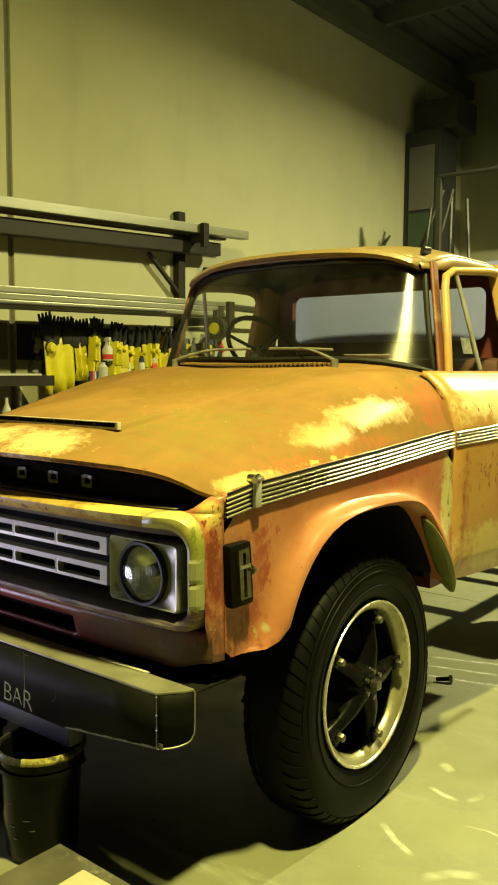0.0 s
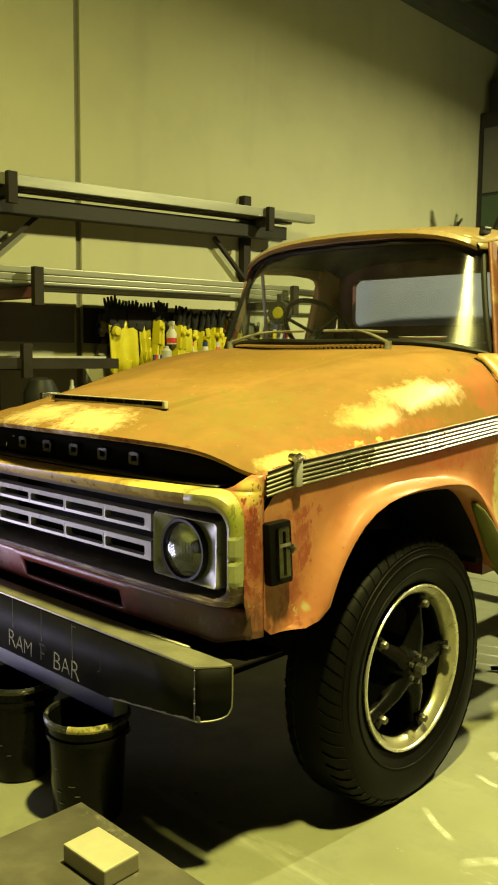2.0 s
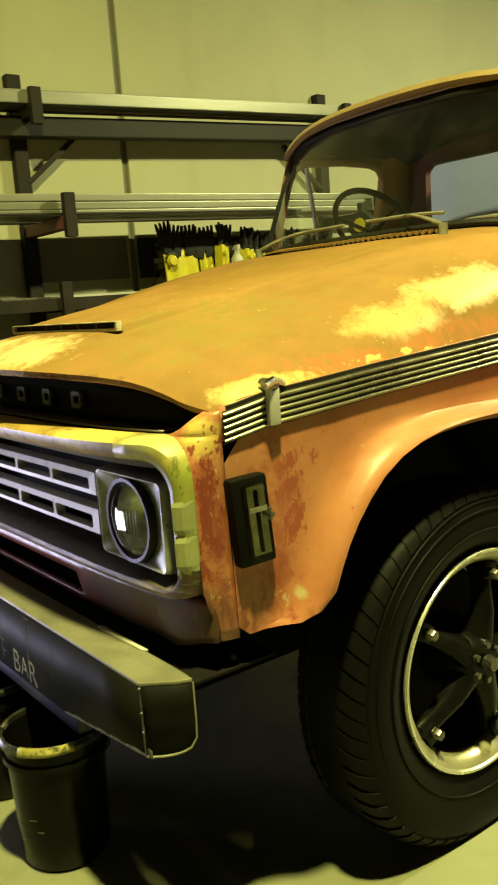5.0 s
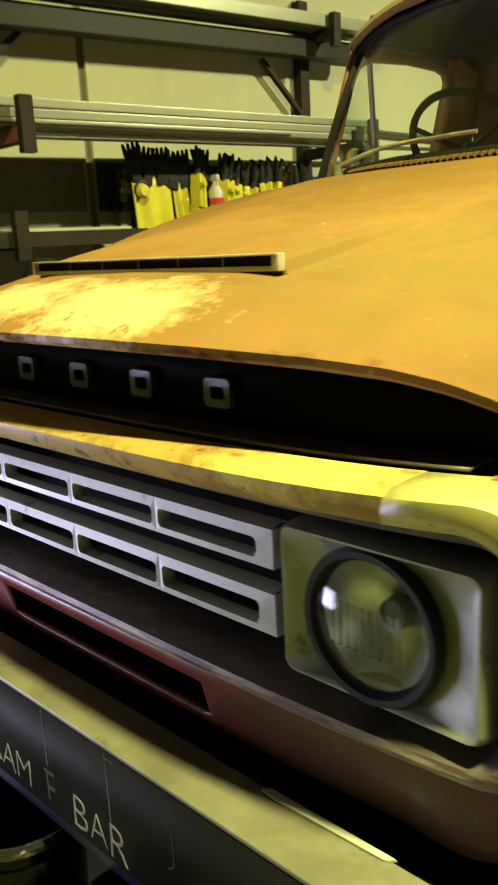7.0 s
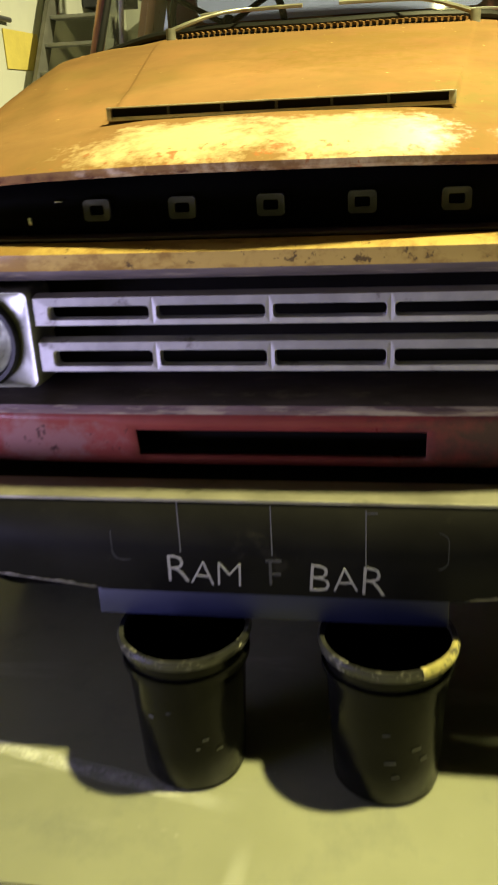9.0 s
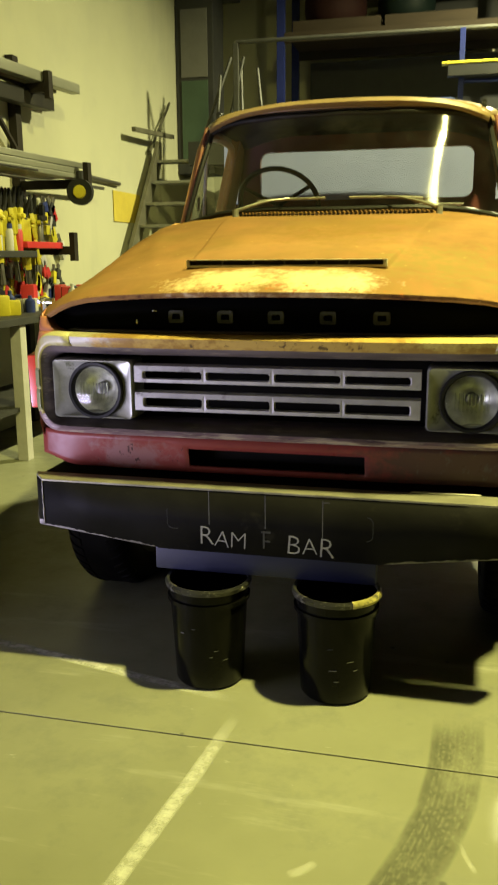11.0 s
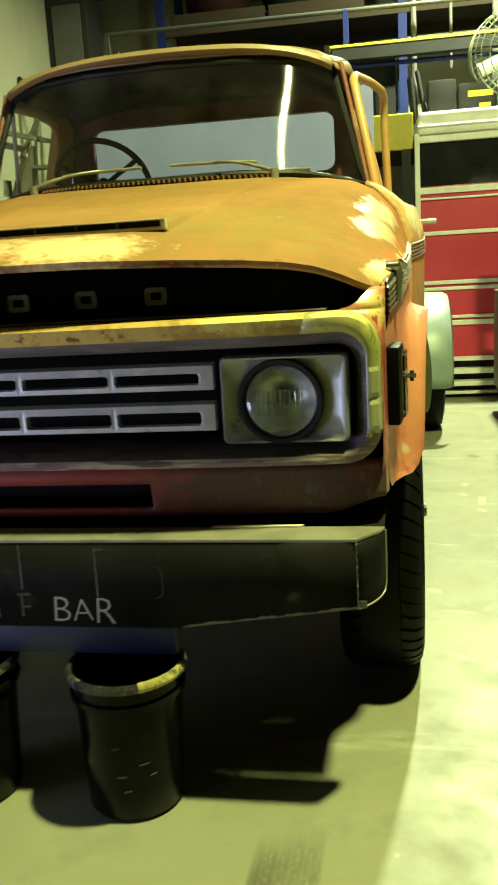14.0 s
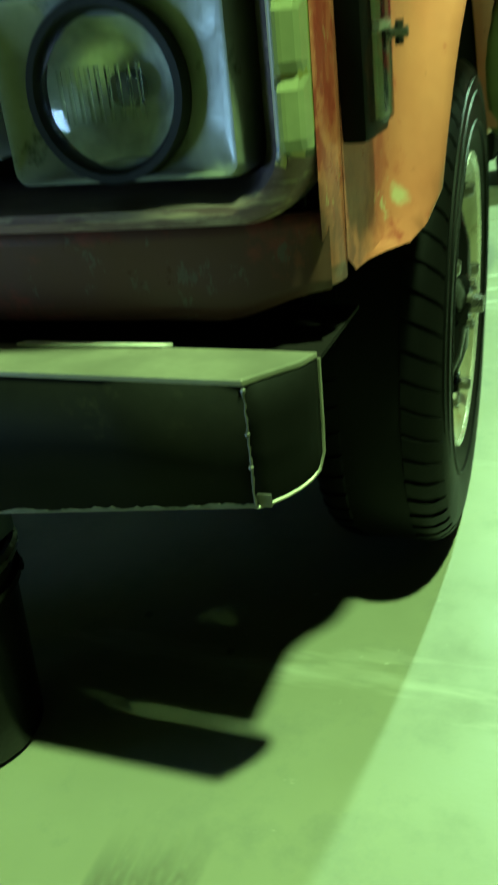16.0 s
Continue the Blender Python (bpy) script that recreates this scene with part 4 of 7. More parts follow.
# band of the wing behind the moulding, up to the bonnet edge
for s in (1, -1):
    rows = [[(s * (side_x(y) - 0.004), y, belt(y) - 0.064 + 0.070 * f) for y in [0.056 + (WX_CUT - 0.056) * k / 30 for k in range(31)]] for f in (0, 0.5, 1)]
    part("wing_band", sheet(rows), M_SIDE, truck, thick=0.004)
    rows = [[(s * (side_x(y) + d), y, belt(y) + h) for y in [0.07 + (WX_CUT - 0.08) * k / 30 for k in range(31)]] for d, h in ((-0.002, -0.004), (0.0015, -0.002), (0.0015, 0.004), (-0.004, 0.005))]
    part("bonnet_gap", sheet(rows), M_SEAL, truck, "black gap under the bonnet edge")


# ribbed bright moulding along the belt
def moulding(name, y0, y1, s, parent, under=None):
    n = max(2, int((y1 - y0) / 0.05))
    ys = [y0 + (y1 - y0) * k / n for k in range(n + 1)]
    base = part(name, sheet([[(s * (side_x(y) + 0.002 + h), y, belt(y) - 0.069 + 0.066 * f) for y in ys] for f, h in ((0.0, -0.002), (0.0, 0.002), (1.0, 0.002), (1.0, -0.002))]), M_CHANNEL, parent, "dark channel of the ribbed belt moulding")
    for k in range(5):
        z = -0.069 + 0.066 * (k + 0.5) / 5
        rows = [[(s * (side_x(y) + 0.003 + h), y, belt(y) + z + d) for y in ys] for d, h in ((-0.0046, 0.0), (-0.0038, 0.0040), (-0.0014, 0.0062), (0.0014, 0.0062), (0.0038, 0.0040), (0.0046, 0.0))]
        part("rib", sheet(rows), M_MOULD, under or base, "bright tarnished rib")
    return base


for s in (1, -1):
    moulding("moulding", 0.058, WX_CUT - 0.01, s, truck)
    # bonnet catch
    bm = bmesh.new()
    xk = side_x(0.165) + 0.012
    box(bm, (s * xk - 0.006, 0.150, belt(0.16) - 0.065), (s * xk + 0.008, 0.178, belt(0.16) + 0.012), 0.003)
    catch = part("bonnet_catch", bm, M_ALU, truck, "worn metal bonnet catch")
    bm = bmesh.new()
    tube(bm, [(s * (xk + 0.012), 0.135, belt(0.16) + 0.018), (s * (xk + 0.004), 0.165, belt(0.16) + 0.026), (s * (xk - 0.01), 0.20, belt(0.16) + 0.016)], 0.009, 8)
    tube(bm, [(s * (xk - 0.03), 0.165, belt(0.16) + 0.018), (s * (xk + 0.008), 0.165, belt(0.16) + 0.018)], 0.013, 10)
    part("catch_handle", bm, M_CHROME, catch)
    # side marker lamp on its rubber block
    bm = bmesh.new()
    xm = side_x(0.10)
    box(bm, (-0.012, -0.043, -0.093), (0.026, 0.043, 0.093), 0.010, Matrix.Translation((s * xm, 0.098, 0.970)) @ pose(0, 0, 0, 4, 0, -8 * s if s > 0 else 8) @ Matrix.Diagonal((s, 1, 1, 1)))
    marker = part("side_marker", bm, M_RUBBER, truck, "black rubber side marker lamp")
    bm = bmesh.new()
    lo, hi = ((0.018, -0.022, -0.078), (0.036, 0.034, 0.078)) if s > 0 else ((0.0, -0.050, -0.095), (0.050, 0.048, 0.095))
    box(bm, lo, hi, 0.008, Matrix.Translation((s * xm, 0.098, 0.970)) @ pose(0, 0, 0, 4, 0, -8 * s if s > 0 else 8) @ Matrix.Diagonal((s, 1, 1, 1)))
    part("marker_lens", bm, M_LENS if s > 0 else M_REDLENS, marker, "clear marker lens" if s > 0 else "orange-red marker lens")
    if s > 0:
        seat = Matrix.Translation((xm, 0.098, 0.970)) @ pose(0, 0, 0, 4, 0, -8)
        for name, lo, hi, mat, words in (("marker_reflector", (0.020, -0.010, -0.072), (0.0265, 0.030, 0.072), M_BULBPLATE, "tarnished plate behind the lens"),
                                         # black divider bars between plate and lens
                                         ("marker_divider", (0.0268, 0.004, -0.066), (0.031, 0.013, 0.018), M_BLACK, ""), ("marker_divider", (0.0268, 0.004, 0.030), (0.031, 0.013, 0.064), M_BLACK, ""),
                                         ("marker_clip", (0.0268, -0.010, 0.019), (0.033, 0.030, 0.029), M_ALU, "dull metal bulb clip")):
            bm = bmesh.new()
            box(bm, lo, hi, 0.001, seat)
            part(name, bm, mat, marker, words)
    bm = bmesh.new()
    tube(bm, [(s * (xm + 0.02), 0.118, 0.985), (s * (xm + 0.058), 0.118, 0.985)], 0.006, 8)
    tube(bm, [(s * (xm + 0.048), 0.118, 0.972), (s * (xm + 0.048), 0.118, 0.998)], 0.005, 8)
    part("marker_screw", bm, M_NUT, marker)

# arch linings, mudflaps, chassis and an added engine-bay box that block light inside
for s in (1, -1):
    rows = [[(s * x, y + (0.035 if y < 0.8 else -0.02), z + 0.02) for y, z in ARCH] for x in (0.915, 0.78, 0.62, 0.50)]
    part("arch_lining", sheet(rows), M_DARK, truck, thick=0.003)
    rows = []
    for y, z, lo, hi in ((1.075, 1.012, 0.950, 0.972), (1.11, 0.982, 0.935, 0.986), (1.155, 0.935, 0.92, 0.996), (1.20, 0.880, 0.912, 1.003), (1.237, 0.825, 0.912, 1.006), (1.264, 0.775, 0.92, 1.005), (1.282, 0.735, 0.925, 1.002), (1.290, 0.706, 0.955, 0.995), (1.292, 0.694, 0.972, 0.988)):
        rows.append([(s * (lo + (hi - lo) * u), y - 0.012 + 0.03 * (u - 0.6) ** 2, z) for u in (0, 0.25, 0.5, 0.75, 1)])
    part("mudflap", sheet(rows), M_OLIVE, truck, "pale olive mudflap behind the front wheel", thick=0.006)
part("bay_blocker", boxes(((-0.49, 0.13, 0.62), (0.49, 1.30, 1.16))), M_DARK, truck, smooth=False)
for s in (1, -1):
    part("chassis_rail", boxes((((s * 0.41 - 0.04), 0.2, 0.50), (s * 0.41 + 0.04, 5.6, 0.66)), bev=0.004), M_DARK, truck, "near-black chassis rail", smooth=False)
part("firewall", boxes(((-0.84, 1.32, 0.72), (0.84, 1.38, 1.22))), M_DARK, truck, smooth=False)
part("front_axle", boxes(((-0.8, 0.64, 0.40), (0.8, 0.82, 0.50)), bev=0.03), M_DARK, truck, "near-black front axle beam")
# unseen sump and gearbox boxes, added to stop light passing under the truck
part("sump_blocker", boxes(((-0.26, 0.25, 0.27), (0.22, 1.15, 0.61)), bev=0.05), M_DARK, truck)
part("gearbox_blocker", boxes(((-0.2, 1.2, 0.36), (0.2, 2.2, 0.62)), bev=0.05), M_DARK, truck)
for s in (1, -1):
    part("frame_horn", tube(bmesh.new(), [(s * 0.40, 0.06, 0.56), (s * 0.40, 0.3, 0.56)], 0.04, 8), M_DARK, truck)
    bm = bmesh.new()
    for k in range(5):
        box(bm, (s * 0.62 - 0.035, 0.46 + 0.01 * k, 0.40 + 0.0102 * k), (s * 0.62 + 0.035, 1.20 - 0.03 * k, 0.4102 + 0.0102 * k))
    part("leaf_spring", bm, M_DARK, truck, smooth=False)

# dark plate added to stop light leaking between bumper and valance
part("gap_blocker", prism(bmesh.new(), [(-0.74, -0.048), (0.74, -0.048), (0.834, -0.046), (0.84, 0.16), (0.5, 0.16), (-0.5, 0.16), (-0.84, 0.16), (-0.834, -0.046)], "z", 0.648, 0.654), M_DARK, truck, smooth=False)
# ---- bumper of welded plate ----
BT = 0.668


def bumper_bottom(x):
    return 0.456 + 0.050 * min(1.0, max(0.0, (abs(x) - 0.37) / 0.40))


bm = bmesh.new()
xs = [-0.776, -0.60, -0.37, -0.18, 0, 0.18, 0.37, 0.60, 0.776]
front = [[(x, -0.142, BT - 0.004) for x in xs], [(x, -0.142, bumper_bottom(x)) for x in xs]]
sheet(front, bm)
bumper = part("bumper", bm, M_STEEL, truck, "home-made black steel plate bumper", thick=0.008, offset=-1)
part("top_plate", prism(bmesh.new(), [(-0.776, -0.145), (0.776, -0.145), (0.826, -0.085), (0.838, -0.055), (0.78, -0.052), (-0.78, -0.052), (-0.838, -0.055), (-0.826, -0.085)], "z", BT - 0.008, BT), M_STEELTOP, bumper, "steel top plate, paler tone for light from above", smooth=False, bevel=0.002)
for s in (1, -1):
    plan = ((0.777, -0.141), (0.792, -0.128), (0.806, -0.113), (0.818, -0.098), (0.828, -0.082), (0.835, -0.068), (0.838, -0.055))
    low = bumper_bottom(0.776)
    foot = [low + 0.034 * (1 - math.sqrt(max(0.0, 1 - (k / 6) ** 2))) for k in range(7)]
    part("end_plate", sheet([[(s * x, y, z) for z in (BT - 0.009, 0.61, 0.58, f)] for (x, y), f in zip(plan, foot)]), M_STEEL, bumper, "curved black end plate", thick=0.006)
    part("end_edge", tube(bmesh.new(), [(s * x, y - 0.001, f) for (x, y), f in zip(plan, foot)] + [(s * 0.8385, -0.055, z) for z in (0.58, 0.62, BT - 0.008)], 0.0025, 6), M_STEELTOP, bumper, "thin bright plate edge")
    # weld seams: a low uneven bead with a few lumps
    rnd = random.Random(5 + s)
    path = [(s * (0.7765 + rnd.uniform(-0.001, 0.001)), -0.1435, low + 0.004 + (BT - 0.012 - low) * k / 30) for k in range(31)]
    bm = tube(bmesh.new(), path, [rnd.uniform(0.0010, 0.0024) for _ in path], 6)
    for z in (0.56, 0.602, 0.655):
        bmesh.ops.create_icosphere(bm, subdivisions=1, radius=0.0038, matrix=Matrix.Translation((s * 0.7765, -0.144, z)))
    part("weld", bm, M_WELD, bumper, "lumpy grey weld bead")
    rows, lump = [[], []], 0.4
    for k in range(121):
        x = 0.38 + 0.40 * k / 120
        rows[0].append((s * x, -0.1432, bumper_bottom(min(x, 0.776)) - 0.001))
        lump = 0.7 * lump + 0.3 * rnd.random()
        rows[1].append((s * x, -0.1432, bumper_bottom(min(x, 0.776)) + 0.001 + 0.013 * max(0.0, lump - 0.3)))
    part("ground_edge", sheet(rows), M_WELD, bumper, "rough ground lower edge", thick=0.001, smooth=False)
    part("tack_plate", boxes(((s * 0.784 - 0.012, -0.1405, low), (s * 0.784 + 0.012, -0.1375, low + 0.018)), bev=0.002), M_WELD, bumper)
part("bottom_plate", prism(bmesh.new(), [(-0.37, -0.14), (0.37, -0.14), (0.37, -0.056), (-0.37, -0.056)], "z", 0.452, 0.458), M_STEEL, bumper, smooth=False)
part("back_plate", boxes(((-0.77, -0.060, 0.51), (0.77, -0.055, BT - 0.01))), M_STEEL, bumper, smooth=False)
part("tape_strip", prism(bmesh.new(), [(0.44, -0.062), (0.47, -0.066), (0.645, -0.060), (0.655, -0.050), (0.45, -0.0525)], "z", BT + 0.0008, BT + 0.004), plain("dirty white tape", (0.55, 0.54, 0.48), 0.7), bumper, "dirty white tape strip", smooth=False)
part("cross_tube", boxes(((-0.395, -0.10, 0.365), (0.345, -0.04, 0.445)), bev=0.006), M_BLUE, truck, "dark blue cross tube under the bumper")
for s in (1, -1):
    part("tube_bracket", boxes(((s * 0.30 - 0.03, -0.09, 0.44), (s * 0.30 + 0.03, -0.05, 0.46))), M_DARK, truck, smooth=False)
    part("bumper_bracket", boxes(((s * 0.41 - 0.03, -0.05, 0.5), (s * 0.41 + 0.03, 0.25, 0.60))), M_DARK, truck, smooth=False)


def chalk_words(text, x, z, size, tilt=0.0):
    cu = bpy.data.curves.new("chalk", "FONT")
    cu.body, cu.size, cu.extrude, cu.offset = text, size, 0.0004, -0.0016
    cu.resolution_u = 2
    tmp = bpy.data.objects.new("chalk", cu)
    me = bpy.data.meshes.new_from_object(tmp)
    bpy.data.objects.remove(tmp)
    bm = bmesh.new()
    bm.from_mesh(me)
    bpy.data.meshes.remove(me)
    bmesh.ops.transform(bm, matrix=pose(x, -0.1426, z, 90, tilt, 0), verts=bm.verts)
    return bm


for word in ((("R", -0.230, 0.478, 0.092, 0), ("A", -0.178, 0.476, 0.080, 5), ("M", -0.127, 0.473, 0.080, 2)), (("B", 0.058, 0.468, 0.092, 4), ("A", 0.112, 0.468, 0.080, -2), ("R", 0.162, 0.464, 0.094, 3))):
    bm = bmesh.new()
    for text, x, z, size, tilt in word:
        one = chalk_words(text, x, z, size, tilt)
        me = bpy.data.meshes.new("letter")
        one.to_mesh(me)
        one.free()
        bm.from_mesh(me)
        bpy.data.meshes.remove(me)
    part("chalk_word", bm, M_CHALK, bumper, "hand-chalked word", smooth=False)
for x, z0, z1 in ((-0.192, 0.547, 0.66), (-0.006, 0.546, 0.655), (0.178, 0.528, 0.650)):
    part("chalk_line", boxes(((x - 0.0012, -0.1428, z0), (x + 0.0012, -0.1421, z1))), M_FAINT, bumper, "thin chalk setting-out line", smooth=False)
part("chalk_mark", boxes(((-0.02, -0.1428, 0.53), (0.012, -0.1421, 0.536)), ((-0.0138, -0.1428, 0.478), (-0.008, -0.1421, 0.5299)), ((-0.0079, -0.1428, 0.50), (0.010, -0.1421, 0.506))), M_SCRIBE, bumper, "smudged chalk mark", smooth=False)
part("chalk_mark", boxes(((0.1793, -0.1428, 0.642), (0.2, -0.1421, 0.6445))), M_FAINT, bumper, smooth=False)
for cx, pick in ((-0.31, slice(10, 20)), (0.31, slice(18, 30))):
    o, i = rounded(cx - 0.026, cx + 0.026, 0.525, 0.605, 0.02, 5), rounded(cx - 0.0242, cx + 0.0242, 0.527, 0.603, 0.0185, 5)
    o, i = (o + o)[pick], (i + i)[pick]
    part("scribed_slot", sheet([[(p[0], -0.1427, p[1]) for p in o], [(p[0], -0.1427, p[1]) for p in i]]), M_SCRIBE, bumper, "faint half-drawn slot outline", smooth=False)

# ---- cab ----
ROOF_Y0, ROOF_Y1 = 1.50, 2.72
GLASS_Y1 = ((0, 1.50), (0.3, 1.51), (0.5, 1.545), (0.6, 1.58), (0.68, 1.62))
GLASS_Z1 = ((0, 2.045), (0.3, 2.042), (0.5, 2.032), (0.6, 2.018), (0.68, 1.985))


def screen_point(u, v):
    """Windscreen: u from -1 to 1 across, v from 0 at the cowl to 1 at the roof."""
    x = u * (0.775 + (0.665 - 0.775) * v)
    a, b = abs(u) * 0.775, abs(u) * 0.665
    y = lerp(GLASS_Y0, a) * (1 - v) + lerp(GLASS_Y1, b) * v - 0.014 * math.sin(math.pi * v)
    z = lerp(GLASS_Z0, a) * (1 - v) + lerp(GLASS_Z1, b) * v
    return Vector((x, y, z))


US = [-1 + 2 * k / 24 for k in range(25)]
screen = part("windscreen", sheet([[screen_point(u, v) for u in US] for v in (0, 0.2, 0.4, 0.6, 0.8, 1)]), M_GLASS, truck, "dusty curved windscreen glass")
facing(screen, (0, -1, 0))
rim = [screen_point(u, 0) for u in US] + [screen_point(1, v) for v in (0.15, 0.35, 0.55, 0.75, 0.9)] + [screen_point(u, 1) for u in US[::-1]] + [screen_point(-1, v) for v in (0.9, 0.75, 0.55, 0.35, 0.15)]
bm = bmesh.new()
tube(bm, rim + rim[:1], 0.013, 8, caps=False)
part("screen_seal", bm, M_SEAL, truck, "black rubber windscreen seal")

# roof: a crowned sheet with a rounded rim
rows = []
XR = ((1.46, 0.66), (1.6, 0.70), (1.9, 0.725), (2.2, 0.725), (2.47, 0.70))
for f in range(15):
    y = 1.475 + (2.47 - 1.475) * f / 14
    w = lerp(XR, y)
    row = []
    for k in range(33):
        u = -1 + 2 * k / 32
        e = abs(u) ** 5
        zc = 2.150 - 0.045 * (1 - smooth((y - 1.475) / 0.35)) - 0.05 * smooth((y - 2.2) / 0.27)
        front = 0.085 * abs(u) ** 2.4 * (1 - smooth((y - 1.475) / 0.3))
        row.append((u * w, y + front, zc - 0.030 * u * u - 0.055 * e))
    rows.append(row)
drop = [[(p[0] * 1.0, p[1] - 0.010, p[2] - 0.018) for p in rows[0]], [(p[0] * 0.995, p[1] + 0.004, p[2] - 0.034) for p in rows[0]]]
part("roof", sheet(drop[::-1] + rows), M_ROOF, truck, "faded tan cab roof", thick=0.004)
for s in (1, -1):
    edge = [Vector((abs(row[-1][0]), row[-1][1], row[-1][2])) for row in rows]
    part("roof_rail", sheet([[(s * (p.x - 0.010 + d), p.y, max(p.z + h, 1.992 + low)) for p in edge] for d, h, low in ((0.0, 0.002, 0.028), (0.010, -0.004, 0.020), (0.020, -0.024, 0.012), (0.023, -0.060, 0.0))]), M_ROOF, truck, "tan rail along the roof side", thick=0.003)
part("headlining", sheet([[(p[0] * 0.97, p[1] + 0.02, p[2] - 0.030) for p in row] for row in rows[1:-1]]), M_ROOFLINE, truck, "black headlining", thick=0.004)
part("header_rail", sheet([[screen_point(u, 1) + Vector((0, -0.010, 0.018)) for u in US], [screen_point(u, 1) + Vector((0, 0.004, 0.05)) for u in US]]), M_ROOF, truck, thick=0.006)


def strut(bm, a, b, w, d, n=8, bow=0.0):
    rows = []
    a, b = Vector(a), Vector(b)
    for k in range(n + 1):
        p = a.lerp(b, k / n) + Vector((bow * math.sin(math.pi * k / n), 0, 0))
        rows.append([(p.x - w, p.y - d, p.z), (p.x + w, p.y - d, p.z), (p.x + w, p.y + d, p.z), (p.x - w, p.y + d, p.z)])
    return sheet(rows, bm, loop=True)


for s in (1, -1):
    # pillars
    part("front_pillar", strut(bmesh.new(), (s * 0.799, 1.530, 1.50), (s * 0.694, 1.632, 2.022), 0.010, 0.026), M_PILLAR, truck, "red-streaked orange windscreen pillar", bevel=0.008)
    part("rear_pillar", strut(bmesh.new(), (s * 0.85, 2.33, 1.45), (s * 0.705, 2.34, 2.07), 0.03, 0.11), M_DOOR, truck, bevel=0.01)
    # cowl side between bonnet and door
    rows = []
    for f in range(9):
        y = 1.10 + 0.258 * f / 8
        rows.append([(s * (side_x(y) - 0.006) * u, y, hood_z((side_x(y) - 0.006) * u, y) - 0.002) for u in (0.80, 0.84, 0.88, 0.92, 0.95, 0.975, 0.99, 1.0)])
    part("cowl_side", sheet(rows), M_HOOD, truck, thick=0.004)
    rows = [[(s * (side_x(1.36) - 0.006) * u, y, hood_z((side_x(1.36) - 0.006) * u, 1.36) + 0.0015) for u in (0.84, 0.88, 0.92, 0.95, 0.975, 0.99, 1.0)] for y in (1.356, 1.3695)]
    part("door_gap", sheet(rows), M_DARK, truck, "black shut line before the door", thick=0.004)
    # door: lower skin, window frame, vent window, moulding
    y0, y1 = 1.370, 2.44
    rows = []
    for k in range(13):
        y = y0 + (y1 - y0) * k / 12
        sx = side_x(y)
        row = [(s * (sx - 0.03), y, 0.70), (s * (sx - 0.012), y, 0.80), (s * sx, y, 0.98), (s * (sx + 0.004), y, belt(y) - 0.07), (s * (sx + 0.004), y, belt(y)), (s * (sx - 0.004), y, belt(y) + 0.05), (s * (sx - 0.03), y, belt(y) + 0.13), (s * (sx - 0.075), y, 1.50), (s * (sx - 0.125), y, 1.545), (s * (sx - 0.15), y, 1.555)]
        rows.append(row)
    door = part("door", sheet(rows), M_DOOR, truck, "faded yellow-orange door with an open window", thick=0.03)
    bm = bmesh.new()
    fr = [(0.808, 1.548, 1.545), (0.775, 1.588, 1.72), (0.735, 1.632, 1.93), (0.722, 1.66, 1.985), (0.718, 1.72, 2.012), (0.718, 1.95, 2.026), (0.718, 2.13, 2.022), (0.720, 2.19, 2.005), (0.726, 2.225, 1.96), (0.735, 2.235, 1.90), (0.80, 2.22, 1.56)]
    fr = [(x, y, z - 0.020 * smooth((z - 1.6) / 0.35)) for x, y, z in fr]
    if s > 0:
        # the rear of this frame is bent outwards
        fr = [(x + (0.02 + 0.075 * (z - 1.56) / 0.45) * smooth((y - 1.62) / 0.6), y, z) for x, y, z in fr]
    tube(bm, [(s * x, y, z) for x, y, z in fr], 0.018, 10)
    part("window_frame", bm, M_DOOR, door, "orange door window frame")
    bm = bmesh.new()
    tube(bm, [(s * 0.795, 1.86, 1.56), (s * 0.728, 1.735, 1.985)], 0.010, 8)
    part("vent_bar", bm, M_ALU, door)
    pane = part("vent_window", sheet([[(s * 0.797, 1.585, 1.56), (s * 0.797, 1.85, 1.56)], [(s * 0.727, 1.69, 1.995), (s * 0.727, 1.735, 2.0)]]), M_GLASS2, door, "clear quarter-light pane")
    facing(pane, (1, 0, 0))
    part("sticker", sheet([[(s * 0.7935, 1.70, 1.63), (s * 0.7935, 1.79, 1.63)], [(s * 0.782, 1.69, 1.70), (s * 0.782, 1.77, 1.70)]]), plain("torn white sticker", (0.2, 0.2, 0.18), 0.8, scale=30.0, second=(0.05, 0.06, 0.05), wear=0.12), door, "torn white sticker")
    moulding("door_moulding", y0 + 0.006, y1, s, door, door)
    bm = bmesh.new()
    tube(bm, [(s * 0.945, 2.16, 1.43), (s * 1.03, 2.17, 1.43), (s * 1.035, 2.28, 1.43), (s * 0.945, 2.29, 1.43)], 0.010, 8)
    part("door_handle", bm, M_CHROME, door, "chrome pull handle")
    if s > 0:
        # this door stands off its latch by a finger
        door.matrix_basis = Matrix.Translation((0.90, 1.40, 0)) @ pose(0, 0, 0, 0, 0, -3.2) @ Matrix.Translation((-0.90, -1.40, 0))
        door["label"] = "faded yellow-orange door standing off its latch"
    # roof clearance lamp
    bm = bmesh.new()
    box(bm, (s * 0.64 - 0.010, 1.63, 2.062), (s * 0.64 + 0.010, 1.70, 2.082), 0.004)
    tube(bm, [(s * 0.64, 1.64, 2.086), (s * 0.64, 1.70, 2.090)], 0.012, 10)
    part("roof_lamp", bm, M_SEAL, truck, "small broken roof lamp bracket")
